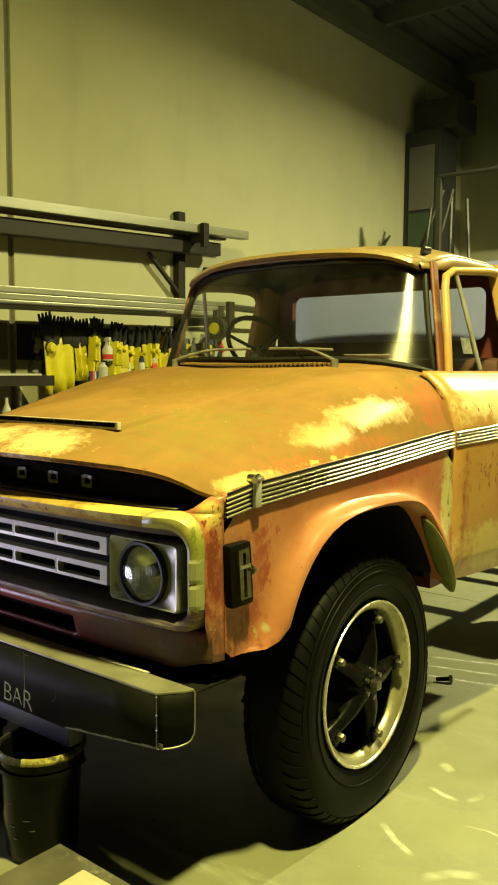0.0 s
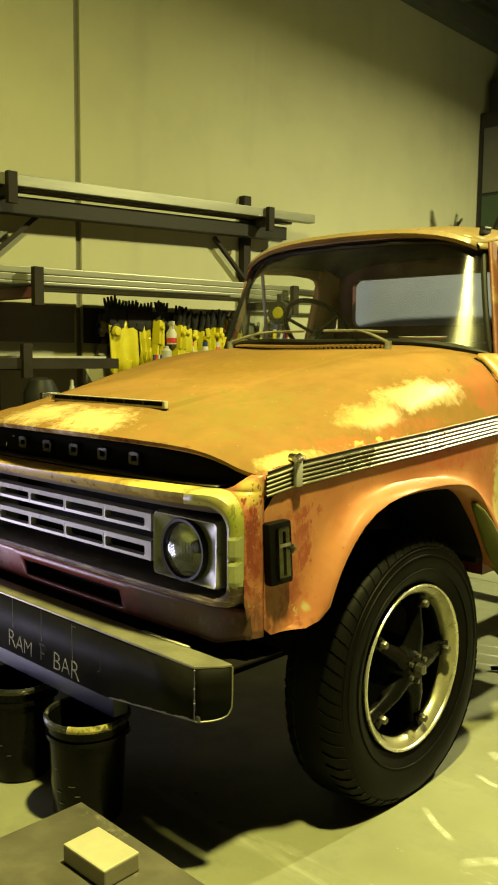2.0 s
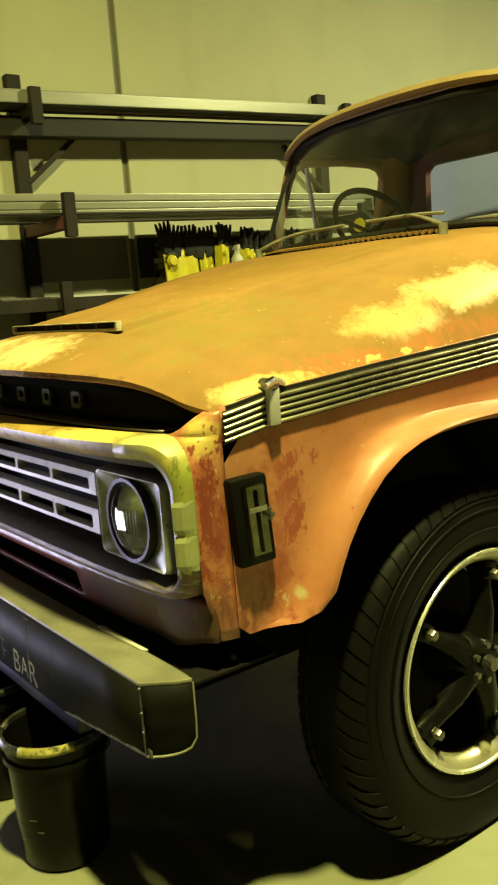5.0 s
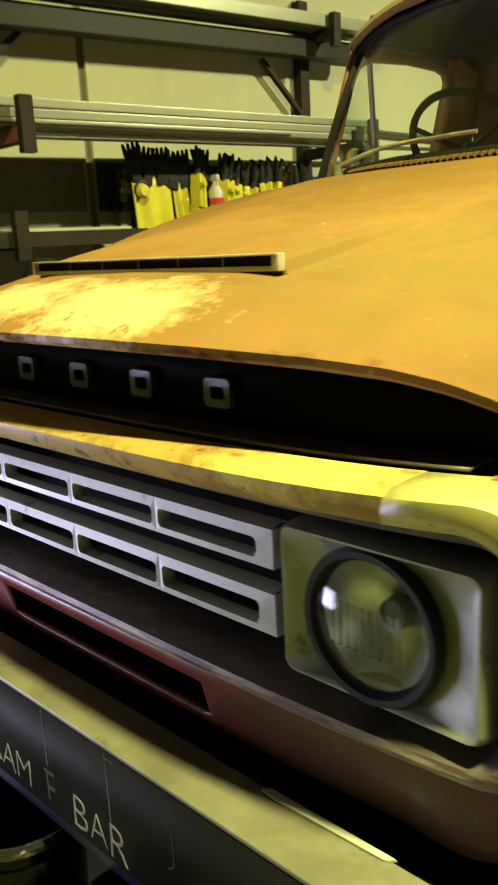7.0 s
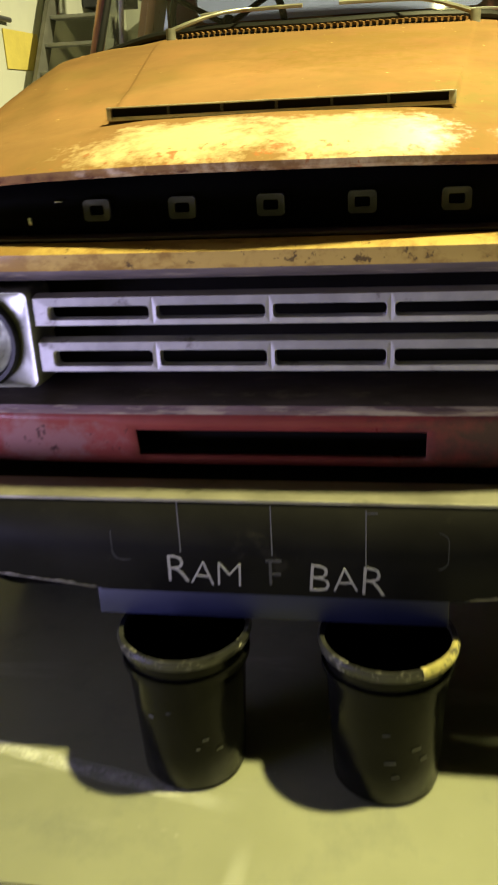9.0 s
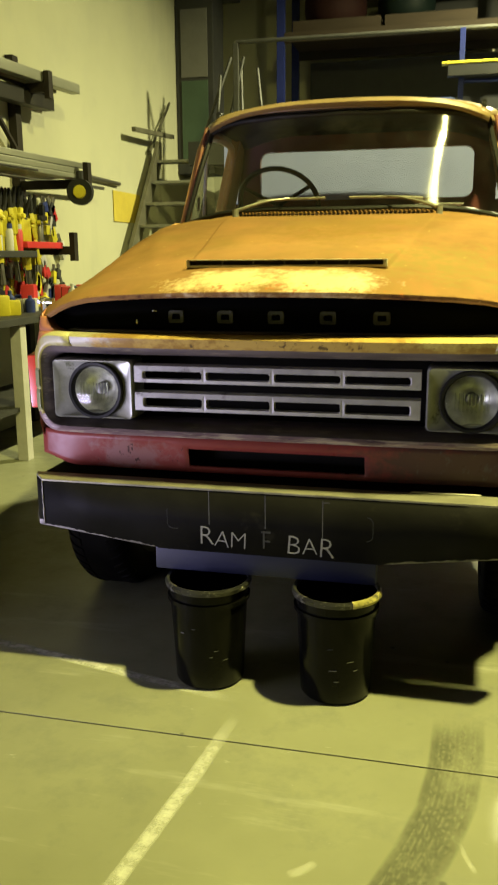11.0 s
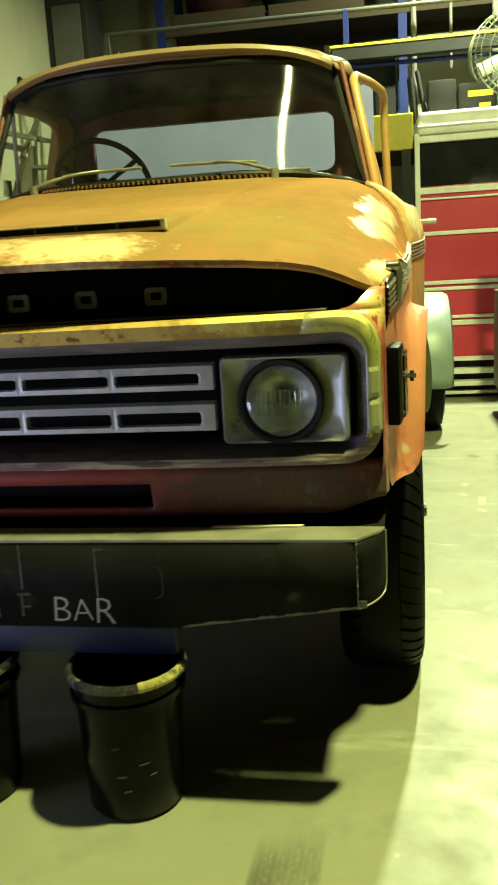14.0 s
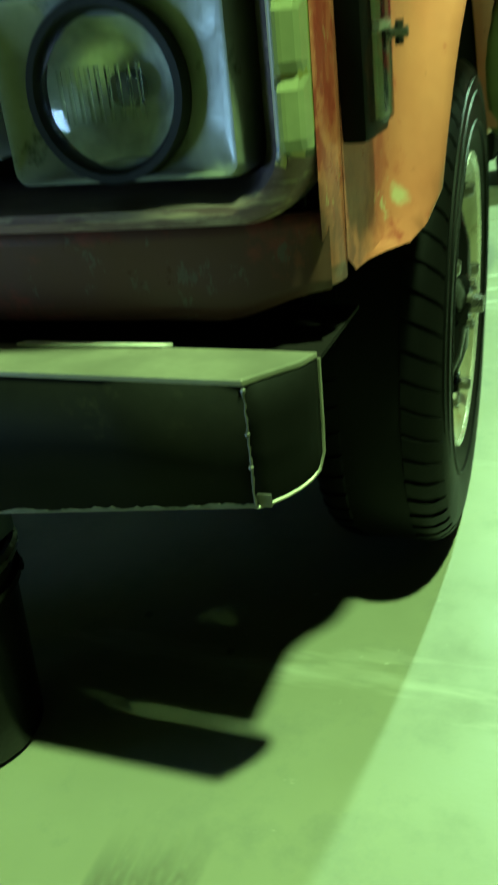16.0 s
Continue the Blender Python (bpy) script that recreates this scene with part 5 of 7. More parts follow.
# cab back with its window
bm = bmesh.new()
o, i = rounded(-0.74, 0.74, 1.2, 2.09, 0.10, 8), rounded(-0.60, 0.615, 1.712, 1.985, 0.05, 8)
sheet([[(p[0], 2.43, p[1]) for p in o], [(p[0], 2.425, p[1]) for p in i], [(p[0], 2.39, p[1]) for p in i], [(p[0], 2.385, p[1]) for p in rounded(-0.70, 0.70, 1.2, 2.07, 0.09, 8)]], bm, loop=True)
part("cab_back", bm, M_INNER, truck, "dark red inside of the cab back")
back = part("rear_window", sheet([[(-0.63, 2.41, 1.69), (0.63, 2.41, 1.69)], [(-0.63, 2.41, 2.0), (0.63, 2.41, 2.0)]]), M_GLASS2, truck, "plain rear window pane")
facing(back, (0, -1, 0))
part("cab_floor", boxes(((-0.84, 1.38, 0.66), (0.84, 2.45, 0.72)), ((-0.80, 2.44, 0.7), (0.80, 2.46, 1.70)), ((-0.76, 1.40, 1.25), (0.76, 1.43, 1.53))), M_INNER, truck, smooth=False)
bm = bmesh.new()
box(bm, (-0.76, 1.85, 0.9), (0.76, 2.30, 1.12), 0.05)
box(bm, (-0.76, 2.22, 1.05), (0.76, 2.37, 1.62), 0.05)
part("bench_seat", bm, M_SEAT, truck, "brown vinyl bench seat")
bm = bmesh.new()
xs = [-0.74 + 1.48 * k / 24 for k in range(25)]
rows = [[(x, lerp(GLASS_Y0, abs(x)) + d, lerp(GLASS_Z0, abs(x)) - h) for x in xs] for d, h in ((0.012, 0.012), (0.10, 0.006), (0.18, 0.012), (0.215, 0.04), (0.21, 0.20))]
part("dashboard", sheet(rows), M_INNER, truck, "dark red metal dashboard", thick=0.004)
# steering wheel (on the -x side) on its column
bm = bmesh.new()
turn = pose(-0.36, 1.78, 1.66, -52, 0, 0)
tube(bm, [turn @ Vector((0.205 * math.cos(a), 0.205 * math.sin(a), 0)) for a in (2 * math.pi * k / 36 for k in range(37))], 0.013, 8, caps=False)
for a in (90, 210, 330):
    tube(bm, [turn @ Vector((0, 0, -0.02)), turn @ Vector((0.2 * math.cos(radians(a)), 0.2 * math.sin(radians(a)), 0))], 0.010, 6)
tube(bm, [turn @ Vector((0, 0, 0.01)), turn @ Vector((0, 0, -0.42))], 0.024, 10)
part("steering_wheel", bm, M_SEAL, truck, "thin black steering wheel")
# pale disc standing in for a shine on the dashboard
part("dash_disc", revolve(bmesh.new(), [(0.0, 0.0), (0.09, 0.003), (0.12, 0.02)], pose(0.45, 1.50, 1.605) @ Matrix.Diagonal((1.0, 0.5, 1, 1)), 28), M_ALU, truck, "pale disc for the shine on the dashboard", thick=0.002)


# wipers
def wiper(px, tipx):
    s = 1 if tipx > px else -1
    base = Vector((px, cowl_y(px) + 0.055, hood_z(px, cowl_y(px)) + 0.028))

    def on(x, v):
        u = max(-1, min(1, x / 0.76))
        return screen_point(u, v) + Vector((0, -0.028, 0.006))
    mid = on(px + 0.24 * s, 0.10)
    bm = bmesh.new()
    tube(bm, [base.lerp(mid, k / 8) + Vector((0, -0.008, 0.010)) * math.sin(math.pi * k / 8) for k in range(9)], [0.0085 - 0.0007 * k for k in range(9)], 8)
    tube(bm, [base + Vector((0, 0, -0.03)), base + Vector((0, 0, 0.008))], 0.015, 12)
    w = part("wiper", bm, M_WIPER, truck, "dull metal windscreen wiper")
    bm = bmesh.new()
    tube(bm, [on(px + d * s, 0.07 + 0.03 * math.sin(3 * d)) for d in (0.08, 0.16, 0.24, 0.32, 0.40)], 0.006, 6)
    part("blade", bm, M_WIPER, w)


wiper(0.465, 0.0)
wiper(-0.445, 0.0)


# ---- wheels ----
def front_wheel(s):
    body = revolve(bmesh.new(), [(0.296, -0.0825), (0.298, -0.099), (0.325, -0.1144), (0.37, -0.121), (0.412, -0.1166), (0.436, -0.1056), (0.452, -0.0858), (0.459, -0.055), (0.461, 0.0), (0.459, 0.055), (0.452, 0.0858), (0.436, 0.1056), (0.412, 0.1166), (0.37, 0.121), (0.325, 0.1144), (0.298, 0.099), (0.296, 0.0825)], seg=72, closed=True)
    # the tyre sags: it bulges towards the ground and stands on a flat patch
    def sag(down):
        return 0.055 * smooth((down + 0.1) / 1.0)
    for v in body.verts:
        r = math.hypot(v.co.x, v.co.y)
        swell = sag(s * v.co.x / r) * smooth((r - 0.30) / 0.12)
        v.co.x, v.co.y, v.co.z = v.co.x * (1 + swell), v.co.y * (1 + swell), v.co.z * (1 + 0.9 * swell)
        v.co.x = s * min(s * v.co.x, 0.4615)
    w = part("wheel", body, M_RUBBER, truck, "worn black lug-tread tyre on a five-spoke hub")
    # shoulder lugs that follow the tyre's curve, with narrow slanted sipes between them
    shoulder = ((0.4594, 0.050), (0.4570, 0.070), (0.4505, 0.0885), (0.4375, 0.1040), (0.4250, 0.1115))
    for side in (1, -1):
        rows = []
        for up in (-0.004, 0.0030):
            grid = [[((r + up) * math.cos(a), (r + up) * math.sin(a), side * (h + 0.6 * up)) for a in (radians(-2.45 + 4.9 * q / 3 + 1.1 * n) for q in range(4))] for n, (r, h) in enumerate(shoulder)]
            rows.append(grid)
        low, top = rows
        bm = sheet(top)
        sheet([low[0], top[0]], bm)
        sheet([low[-1], top[-1]], bm)
        for q in (0, 3):
            sheet([[g[q] for g in low], [g[q] for g in top]], bm)
        bmesh.ops.remove_doubles(bm, verts=bm.verts, dist=1e-5)
        lug = part("tread_lug", bm, M_RUBBER, w)
        for k in range(60):
            down = s * math.cos(radians(6 * k))
            out = 0.455 * sag(down)
            if down > 0.5:
                out = min(out, 0.4612 / down - 0.4605)
            place = pose(0, 0, 0, 0, 0, 6 * k) @ Matrix.Translation((out, 0, side * 0.1 * sag(down)))
            if k:
                repeat("tread_lug", lug.data, w, place)
            else:
                lug.matrix_basis = place
    for r in (0.345, 0.396, 0.418):
        for h in (0.1175, -0.1175):
            part("sidewall_ring", tube(bmesh.new(), [(r * math.cos(a), r * math.sin(a), h * (1.01 if r < 0.4 else 0.975)) for a in (2 * math.pi * k / 64 for k in range(65))], 0.0035, 6, caps=False), M_RUBBER, w)
    rim = part("rim", revolve(bmesh.new(), [(0.282, 0.107), (0.270, 0.102), (0.259, 0.090), (0.251, 0.074), (0.249, 0.060), (0.262, 0.055), (0.274, 0.085)], seg=72, closed=True), M_RIM, w, "weathered olive-stained demountable rim")
    part("rim_lip", revolve(bmesh.new(), [(0.280, 0.100), (0.289, 0.100), (0.293, 0.107), (0.290, 0.113), (0.284, 0.112), (0.280, 0.106)], seg=72, closed=True), M_LIP, rim, "bright polished rim lip")
    # inner barrel split from the rim, in the near-black hub paint
    part("rim_barrel", revolve(bmesh.new(), [(0.2485, 0.058), (0.243, 0.050), (0.240, 0.03), (0.236, -0.06), (0.25, -0.10), (0.29, -0.108), (0.293, -0.10), (0.26, -0.07), (0.255, 0.03), (0.256, 0.052)], seg=72, closed=True), M_HUB, w, "dark inner rim barrel")
    for k in range(5):
        a = radians(72 * k + 20)
        d = Vector((math.cos(a), math.sin(a), 0))
        bm = bmesh.new()
        tube(bm, [d * 0.05 + Vector((0, 0, 0.075)), d * 0.12 + Vector((0, 0, 0.082)), d * 0.19 + Vector((0, 0, 0.066)), d * 0.232 + Vector((0, 0, 0.055))], [0.046, 0.032, 0.026, 0.034], 10, flat=0.8)
        part("spoke", bm, M_HUB, w)
    bm = bmesh.new()
    revolve(bm, [(0.0, 0.120), (0.05, 0.118), (0.062, 0.105), (0.075, 0.08), (0.09, 0.03), (0.10, -0.05), (0.0, -0.06)], seg=32)
    part("hub", bm, M_HUB, w, "greasy black five-spoke hub")
    part("drum", revolve(bmesh.new(), [(0.0, -0.03), (0.20, -0.03), (0.22, -0.05), (0.22, -0.12), (0.0, -0.13)], seg=36), M_DARK, w)
    for k in range(5):
        a = radians(72 * k + 20)
        d = Vector((math.cos(a), math.sin(a), 0))
        bm = bmesh.new()
        tube(bm, [d * 0.222 + Vector((0, 0, 0.05)), d * 0.222 + Vector((0, 0, 0.104))], 0.008, 8)
        box(bm, (0.205, -0.022, 0.075), (0.252, 0.022, 0.091), 0.004, pose(0, 0, 0, 0, 0, 72 * k + 20))
        clamp_lug = part("rim_clamp", bm, M_HUB, w, "greasy rim clamp and stud")
        part("wheel_nut", revolve(bmesh.new(), [(0.0, 0.116), (0.011, 0.115), (0.015, 0.110), (0.016, 0.092), (0.0, 0.09)], Matrix.Translation(d * 0.222), 6), M_NUT, w, "bright worn wheel nut")
    part("axle_nut", revolve(bmesh.new(), [(0.0, 0.146), (0.018, 0.144), (0.022, 0.12), (0.0, 0.118)], seg=8), M_NUT, w, "worn steel axle nut")
    for k in range(6):
        a = 2 * math.pi * k / 6
        part("hub_bolt", revolve(bmesh.new(), [(0.0, 0.128), (0.009, 0.127), (0.010, 0.115)], Matrix.Translation((0.046 * math.cos(a), 0.046 * math.sin(a), 0)), 6), M_NUT, w)
    w.matrix_basis = pose(s * 0.818, 0.758, 0.463, 0, 90 * s, 0)
    return w


for s in (1, -1):
    front_wheel(s)
    # rear pair under a pale green guard
    bm = bmesh.new()
    for c in (0.0, -0.27):
        revolve(bm, [(0.28, c - 0.10), (0.40, c - 0.115), (0.46, c - 0.10), (0.48, c - 0.05), (0.48, c + 0.05), (0.46, c + 0.10), (0.40, c + 0.115), (0.28, c + 0.10)], seg=48, closed=True)
    rw = part("rear_wheel", bm, M_RUBBER, truck, "dark rear dual tyres")
    rw.matrix_basis = pose(s * 1.13, 4.62, 0.48, 0, 90 * s, 0)
    part("rear_rim", revolve(bmesh.new(), [(0.0, -0.03), (0.2, -0.03), (0.26, 0.03), (0.285, 0.09), (0.285, -0.3), (0.0, -0.3)], seg=36), M_RIM, rw)
    rows = []
    for k in range(19):
        a = radians(-12 + 204 * k / 18)
        rows.append([(s * x, 4.62 - math.cos(a) * (0.56 - d), 0.48 + math.sin(a) * (0.54 - d)) for x, d in ((1.04, 0.0), (1.12, -0.004), (1.245, 0.0), (1.285, 0.02), (1.297, 0.06))])
    part("rear_guard", sheet(rows), M_TEAL, truck, "pale green rear mudguard", thick=0.004)
part("rear_axle", boxes(((-0.9, 4.55, 0.40), (0.9, 4.70, 0.55)), bev=0.04), M_DARK, truck)
for y in (2.7, 3.5, 4.3, 5.3):
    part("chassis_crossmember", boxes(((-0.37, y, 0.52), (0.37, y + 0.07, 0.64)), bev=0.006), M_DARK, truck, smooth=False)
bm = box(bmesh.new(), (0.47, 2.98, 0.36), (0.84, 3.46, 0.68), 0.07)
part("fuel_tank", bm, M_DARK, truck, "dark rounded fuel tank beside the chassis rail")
# board added to give the rear window its cool lavender view
part("headboard", boxes(((-0.92, 2.76, 0.95), (0.80, 2.80, 2.16))), M_LAVENDER, truck, "plain board added behind the cab, cool light in its blue", smooth=False)
for s in (1, -1):
    part("headboard_foot", boxes(((s * 0.41 - 0.03, 2.755, 0.655), (s * 0.41 + 0.03, 2.805, 0.952)), bev=0.004), M_DARK, truck, smooth=False)

# ---- buckets under the bumper ----
def bucket(x, y, turn, smear):
    b = thing("bucket", "grimy black plastic bucket with a smeared rim" if smear else "grimy black plastic bucket standing on the floor", "bucket", pose(x, y, 0, 0, 0, turn), "buckets under the bumper")
    part("body", revolve(bmesh.new(), [(0.0, 0.004), (0.108, 0.004), (0.114, 0.012), (0.118, 0.10), (0.123, 0.20), (0.128, 0.29), (0.137, 0.292), (0.137, 0.305), (0.130, 0.306), (0.132, 0.345), (0.129, 0.345), (0.115, 0.10), (0.108, 0.012), (0.0, 0.010)], seg=44), M_BUCKET, b)
    part("rim", revolve(bmesh.new(), [(0.131, 0.338), (0.142, 0.340), (0.144, 0.352), (0.139, 0.360), (0.130, 0.358)], seg=44, closed=True), M_BRIM, b, "grey rim with smears and painted highlights")
    if smear:
        rows = [[(r * math.cos(a), r * math.sin(a), h) for a in (radians(-62 + 58 * k / 14) for k in range(15))] for r, h in ((0.1455, 0.342), (0.1465, 0.352), (0.1405, 0.3625), (0.131, 0.3610))]
        part("paint_smear", sheet(rows), M_YELLOW, b, "dried yellow paint on the rim", thick=0.001)
    bm = bmesh.new()
    tube(bm, [(0.139 * math.cos(a), 0.139 * math.sin(a), 0.296 - 0.02 * math.sin((a - 0.5) * 1.2)) for a in (0.5 + 2.4 * k / 16 for k in range(17))], 0.0025, 6)
    part("wire_handle", bm, M_DARK, b)
    rnd = random.Random(int(100 + 50 * x))
    for k in range(5):
        a0, z = radians(rnd.uniform(-130, -40)), rnd.uniform(0.08, 0.27)
        r = 0.1165 + 0.034 * z + 0.0012
        rows = [[(r * math.cos(a0 + q), r * math.sin(a0 + q), z + h + 0.0015 * math.sin(9 * q)) for q in (0.02 * j for j in range(rnd.randint(5, 16)))] for h in (0.0, rnd.uniform(0.0015, 0.004))]
        n = min(len(rows[0]), len(rows[1]))
        part("scrape", sheet([rows[0][:n], rows[1][:n]]), M_FAINT, b, "pale scrape on the plastic")
    # near-black disc across the bucket part-way up
    part("inner_disc", revolve(bmesh.new(), [(0.0, 0.20), (0.122, 0.20)], seg=32), M_DARK, b)
    return b


bucket(-0.205, -0.115, 0, False)
bucket(0.222, -0.115, 0, True)

# ---- steel rack along the wall ----
M_RACK = plain("dark brown rack paint", (0.020, 0.016, 0.012), 0.6, vary=0.3)
M_GALV = plain("galvanised steel section", (0.25, 0.25, 0.19), 0.42, 0.6, 0.2, 5.0, stretch=(1, 0.1, 1))
M_BARSTEEL = plain("grey bar stock", (0.19, 0.18, 0.155), 0.40, 0.8, 0.3, 5.0, stretch=(1, 0.1, 1))
M_DARKBAR = plain("dark bar stock", (0.025, 0.023, 0.019), 0.5, 0.1, 0.3, stretch=(1, 0.1, 1))
M_PLUM = plain("plum red paint", (0.16, 0.045, 0.05), 0.5)
M_YEL = plain("bright yellow tool paint", (0.52, 0.45, 0.012), 0.45, vary=0.15)
M_BLK = plain("black tool plastic", (0.02, 0.02, 0.02), 0.5)
M_CHAR = plain("charcoal sheet", (0.038, 0.038, 0.037), 0.6)
M_PALE = plain("pale grey plastic", (0.42, 0.41, 0.38), 0.5)
M_RED = plain("red tool paint", (0.45, 0.03, 0.03), 0.4)
M_NAVY = plain("navy tool plastic", (0.02, 0.03, 0.14), 0.4)
# pine kept very dark: the shade up on the racking is in its colour
M_TIMBER = plain("shade-darkened pine", (0.036, 0.027, 0.018), 0.7, vary=0.2, stretch=(0.2, 1, 1))
M_VISE = plain("blue-grey cast iron", (0.09, 0.13, 0.13), 0.45, 0.3)
for dull in (M_RACK, M_DARKBAR, M_CHAR, M_BLK):
    dull.node_tree.nodes["Principled BSDF"].inputs["Specular IOR Level"].default_value = 0.18

for y, top in ((-1.2, 2.9), (1.37, 2.89), (3.95, 2.985)):
    rack = thing("cantilever_rack", "dark steel cantilever rack upright with braced arms at the wall", "rack", Matrix(), "rack uprights")
    part("post", boxes(((-3.045, y - 0.045, 0.0), (-2.975, y + 0.045, top)), bev=0.004), M_RACK, rack, smooth=False)
    for z, reach, lip in ((2.59 + 0.04 * (y - 1.37), 2.70, 2.75 + 0.04 * (y - 1.37)), (1.90 + 0.018 * (y - 1.37), 2.40, 2.10 + 0.018 * (y - 1.37)), (1.42, 2.55, 1.60)):
        arm = part("arm", boxes(((-2.98, y - 0.035, z), (-reach - 0.02, y + 0.035, z + 0.07)), bev=0.003), M_PLUM if 1.8 < z < 2.0 and y < 2 else M_RACK, rack, smooth=False)
        part("arm_lip", boxes(((-reach - 0.02, y - 0.035, z - 0.05), (-reach + 0.025, y + 0.035, lip)), bev=0.003), M_RACK, arm, smooth=False)
    for side in ((-1,) if y > 3 else (1,)):
        bm = bmesh.new()
        tube(bm, [(-2.985, y + side * 0.03, 2.24), (-2.985, y + side * 0.42, 2.57)], 0.022, 4)
        part("brace", bm, M_RACK, rack, smooth=False)

# bar stock on the arms
for name, lo, hi, mat, label in (
        ("steel_tube", (-2.82, -2.6, 2.665), (-2.73, 4.62, 2.745), M_GALV, "long galvanised box section on the upper rack arms"),
        ("steel_channel", (-2.96, -2.4, 2.50), (-2.85, 4.35, 2.62), M_DARKBAR, "dark steel channel on the upper rack arms"),
        ("steel_tube", (-2.95, -2.2, 2.655), (-2.87, 4.45, 2.70), M_BARSTEEL, "grey box section on the upper rack arms"),
        ("steel_flat", (-2.60, -2.5, 1.975), (-2.47, 4.02, 2.012), M_GALV, "bright flat bar in a stack on the lower arms"),
        ("steel_flat", (-2.602, -2.45, 2.0135), (-2.474, 3.97, 2.058), M_GALV, "bright flat bar in a stack on the lower arms"),
        ("steel_flat", (-2.60, -2.55, 2.0595), (-2.468, 4.05, 2.105), M_GALV, "bright flat bar in a stack on the lower arms"),
        ("steel_flat", (-2.76, -2.5, 1.975), (-2.62, 3.90, 2.06), M_BARSTEEL, "grey flat bar on the lower arms"),
        ("steel_rod", (-2.455, -1.5, 1.978), (-2.44, 3.2, 1.993), M_DARKBAR, "thin dark rod on the lower arms"),
        ("steel_rod", (-2.90, -1.0, 1.975), (-2.87, 5.4, 2.005), M_BARSTEEL, "long grey rod overhanging the lower arms")):
    bm = boxes((lo, hi), bev=0.006)
    for v in bm.verts:
        v.co.z += (0.040 if v.co.z > 2.4 else 0.018) * (v.co.y - 1.37)
    tagged(part(name, bm, mat, None, label, smooth=False), category="bar stock", group="bar stock")
# sheets at the wall coloured as the rack's shadow and cool-lit part, strip light ledge
tagged(part("rack_shade", boxes(((-3.045, 1.42, 1.62), (-3.03, 2.09, 1.895)), bev=0.002), plain("olive grey sheet", (0.13, 0.125, 0.10), 0.5), None, "olive grey sheet painted as the rack's shadow on the wall", smooth=False), category="panel", group="backing sheets")
tagged(part("rack_shade", boxes(((-3.045, -2.0, 1.60), (-3.03, 1.30, 1.885)), bev=0.002), plain("pale grey sheet", (0.36, 0.345, 0.38), 0.5), None, "pale grey sheet painted as cool-lit wall below the rack", smooth=False), category="panel", group="backing sheets")
tagged(part("rack_shade", boxes(((-3.045, 2.18, 1.62), (-3.03, 4.0, 1.895)), bev=0.002), M_CHAR, None, "charcoal sheet painted as the rack's shadow on the wall", smooth=False), category="panel", group="backing sheets")
# bench along the wall
bench = thing("workbench", "cluttered steel workbench along the wall under the rack", "workbench", Matrix())
part("top", boxes(((-3.03, -2.2, 0.95), (-2.30, 4.30, 1.0)), bev=0.005), M_CHAR, bench, smooth=False)
for y in (-2.0, 0.2, 2.6, 4.2):
    part("leg", boxes(((-2.40, y - 0.04, 0.0), (-2.32, y + 0.04, 0.95)), bev=0.004), M_PALE if y > 2 else M_RACK, bench, smooth=False)
    part("leg", boxes(((-3.0, y - 0.04, 0.0), (-2.92, y + 0.04, 0.95)), bev=0.004), M_RACK, bench, smooth=False)
part("lower_shelf", boxes(((-3.0, -2.1, 0.35), (-2.36, 4.2, 0.38))), M_CHAR, bench, smooth=False)
shelf = thing("wall_shelf", "dark steel shelf with offcuts lying on it", "shelf", Matrix())
part("board", boxes(((-3.03, -2.0, 1.46), (-2.56, 2.15, 1.49)), bev=0.003), M_CHAR, shelf, smooth=False)
part("front_edge", boxes(((-2.57, -2.0, 1.43), (-2.555, 2.15, 1.505)), bev=0.002), M_RACK, shelf, smooth=False)
rnd = random.Random(3)
for k in range(6):
    y0 = -0.6 + 0.4 * k
    y1 = y0 + rnd.uniform(0.5, 0.9)
    x = -2.95 + 0.065 * k
    tagged(part("offcut", boxes(((x, y0, 1.491), (x + 0.04, min(2.12, y1), 1.491 + rnd.uniform(0.012, 0.03))), bev=0.002), rnd.choice((M_PALE, M_BARSTEEL, M_DARKBAR)), None, "short steel offcut lying on the wall shelf", smooth=False), category="offcut", group="offcuts on the shelf")


# clamps hanging in a row
def clamp():
    c = thing("bar_clamp", "yellow bar clamp with a black handle hanging on its rail", "clamp", pose(0, 0, -5), "hanging clamps")
    part("jaw", boxes(((-0.034, -0.018, -0.20), (0.034, 0.018, -0.01)), ((-0.045, -0.015, -0.40), (0.018, 0.015, -0.18)), bev=0.007), M_YEL, c)
    bm = bmesh.new()
    tube(bm, [(0, 0, -0.02), (0.01, 0.008, 0.06), (0.02, 0.012, 0.13)], [0.022, 0.020, 0.012], 8)
    tube(bm, [(0.0, 0, 0.02), (0.02, -0.035, 0.10), (0.03, -0.045, 0.14)], [0.016, 0.014, 0.008], 8)
    part("handle", bm, M_BLK, c)
    part("bar", boxes(((-0.008, -0.004, -0.55), (0.014, 0.004, 0.06))), M_BARSTEEL, c, smooth=False)
    bm = bmesh.new()
    revolve(bm, [(0.0, -0.014), (0.016, -0.012), (0.019, 0.0), (0.016, 0.012), (0.0, 0.014)], pose(0.05, 0.0, -0.07, 0, 90, 0), 14)
    part("knob", bm, M_YEL, c)
    return c


base_clamp = clamp()
rail = tagged(part("clamp_rail", boxes(((-2.80, 2.15, 1.70), (-2.775, 3.95, 1.735))), M_RACK, None, "dark steel rail holding the clamps", smooth=False), category="rail")
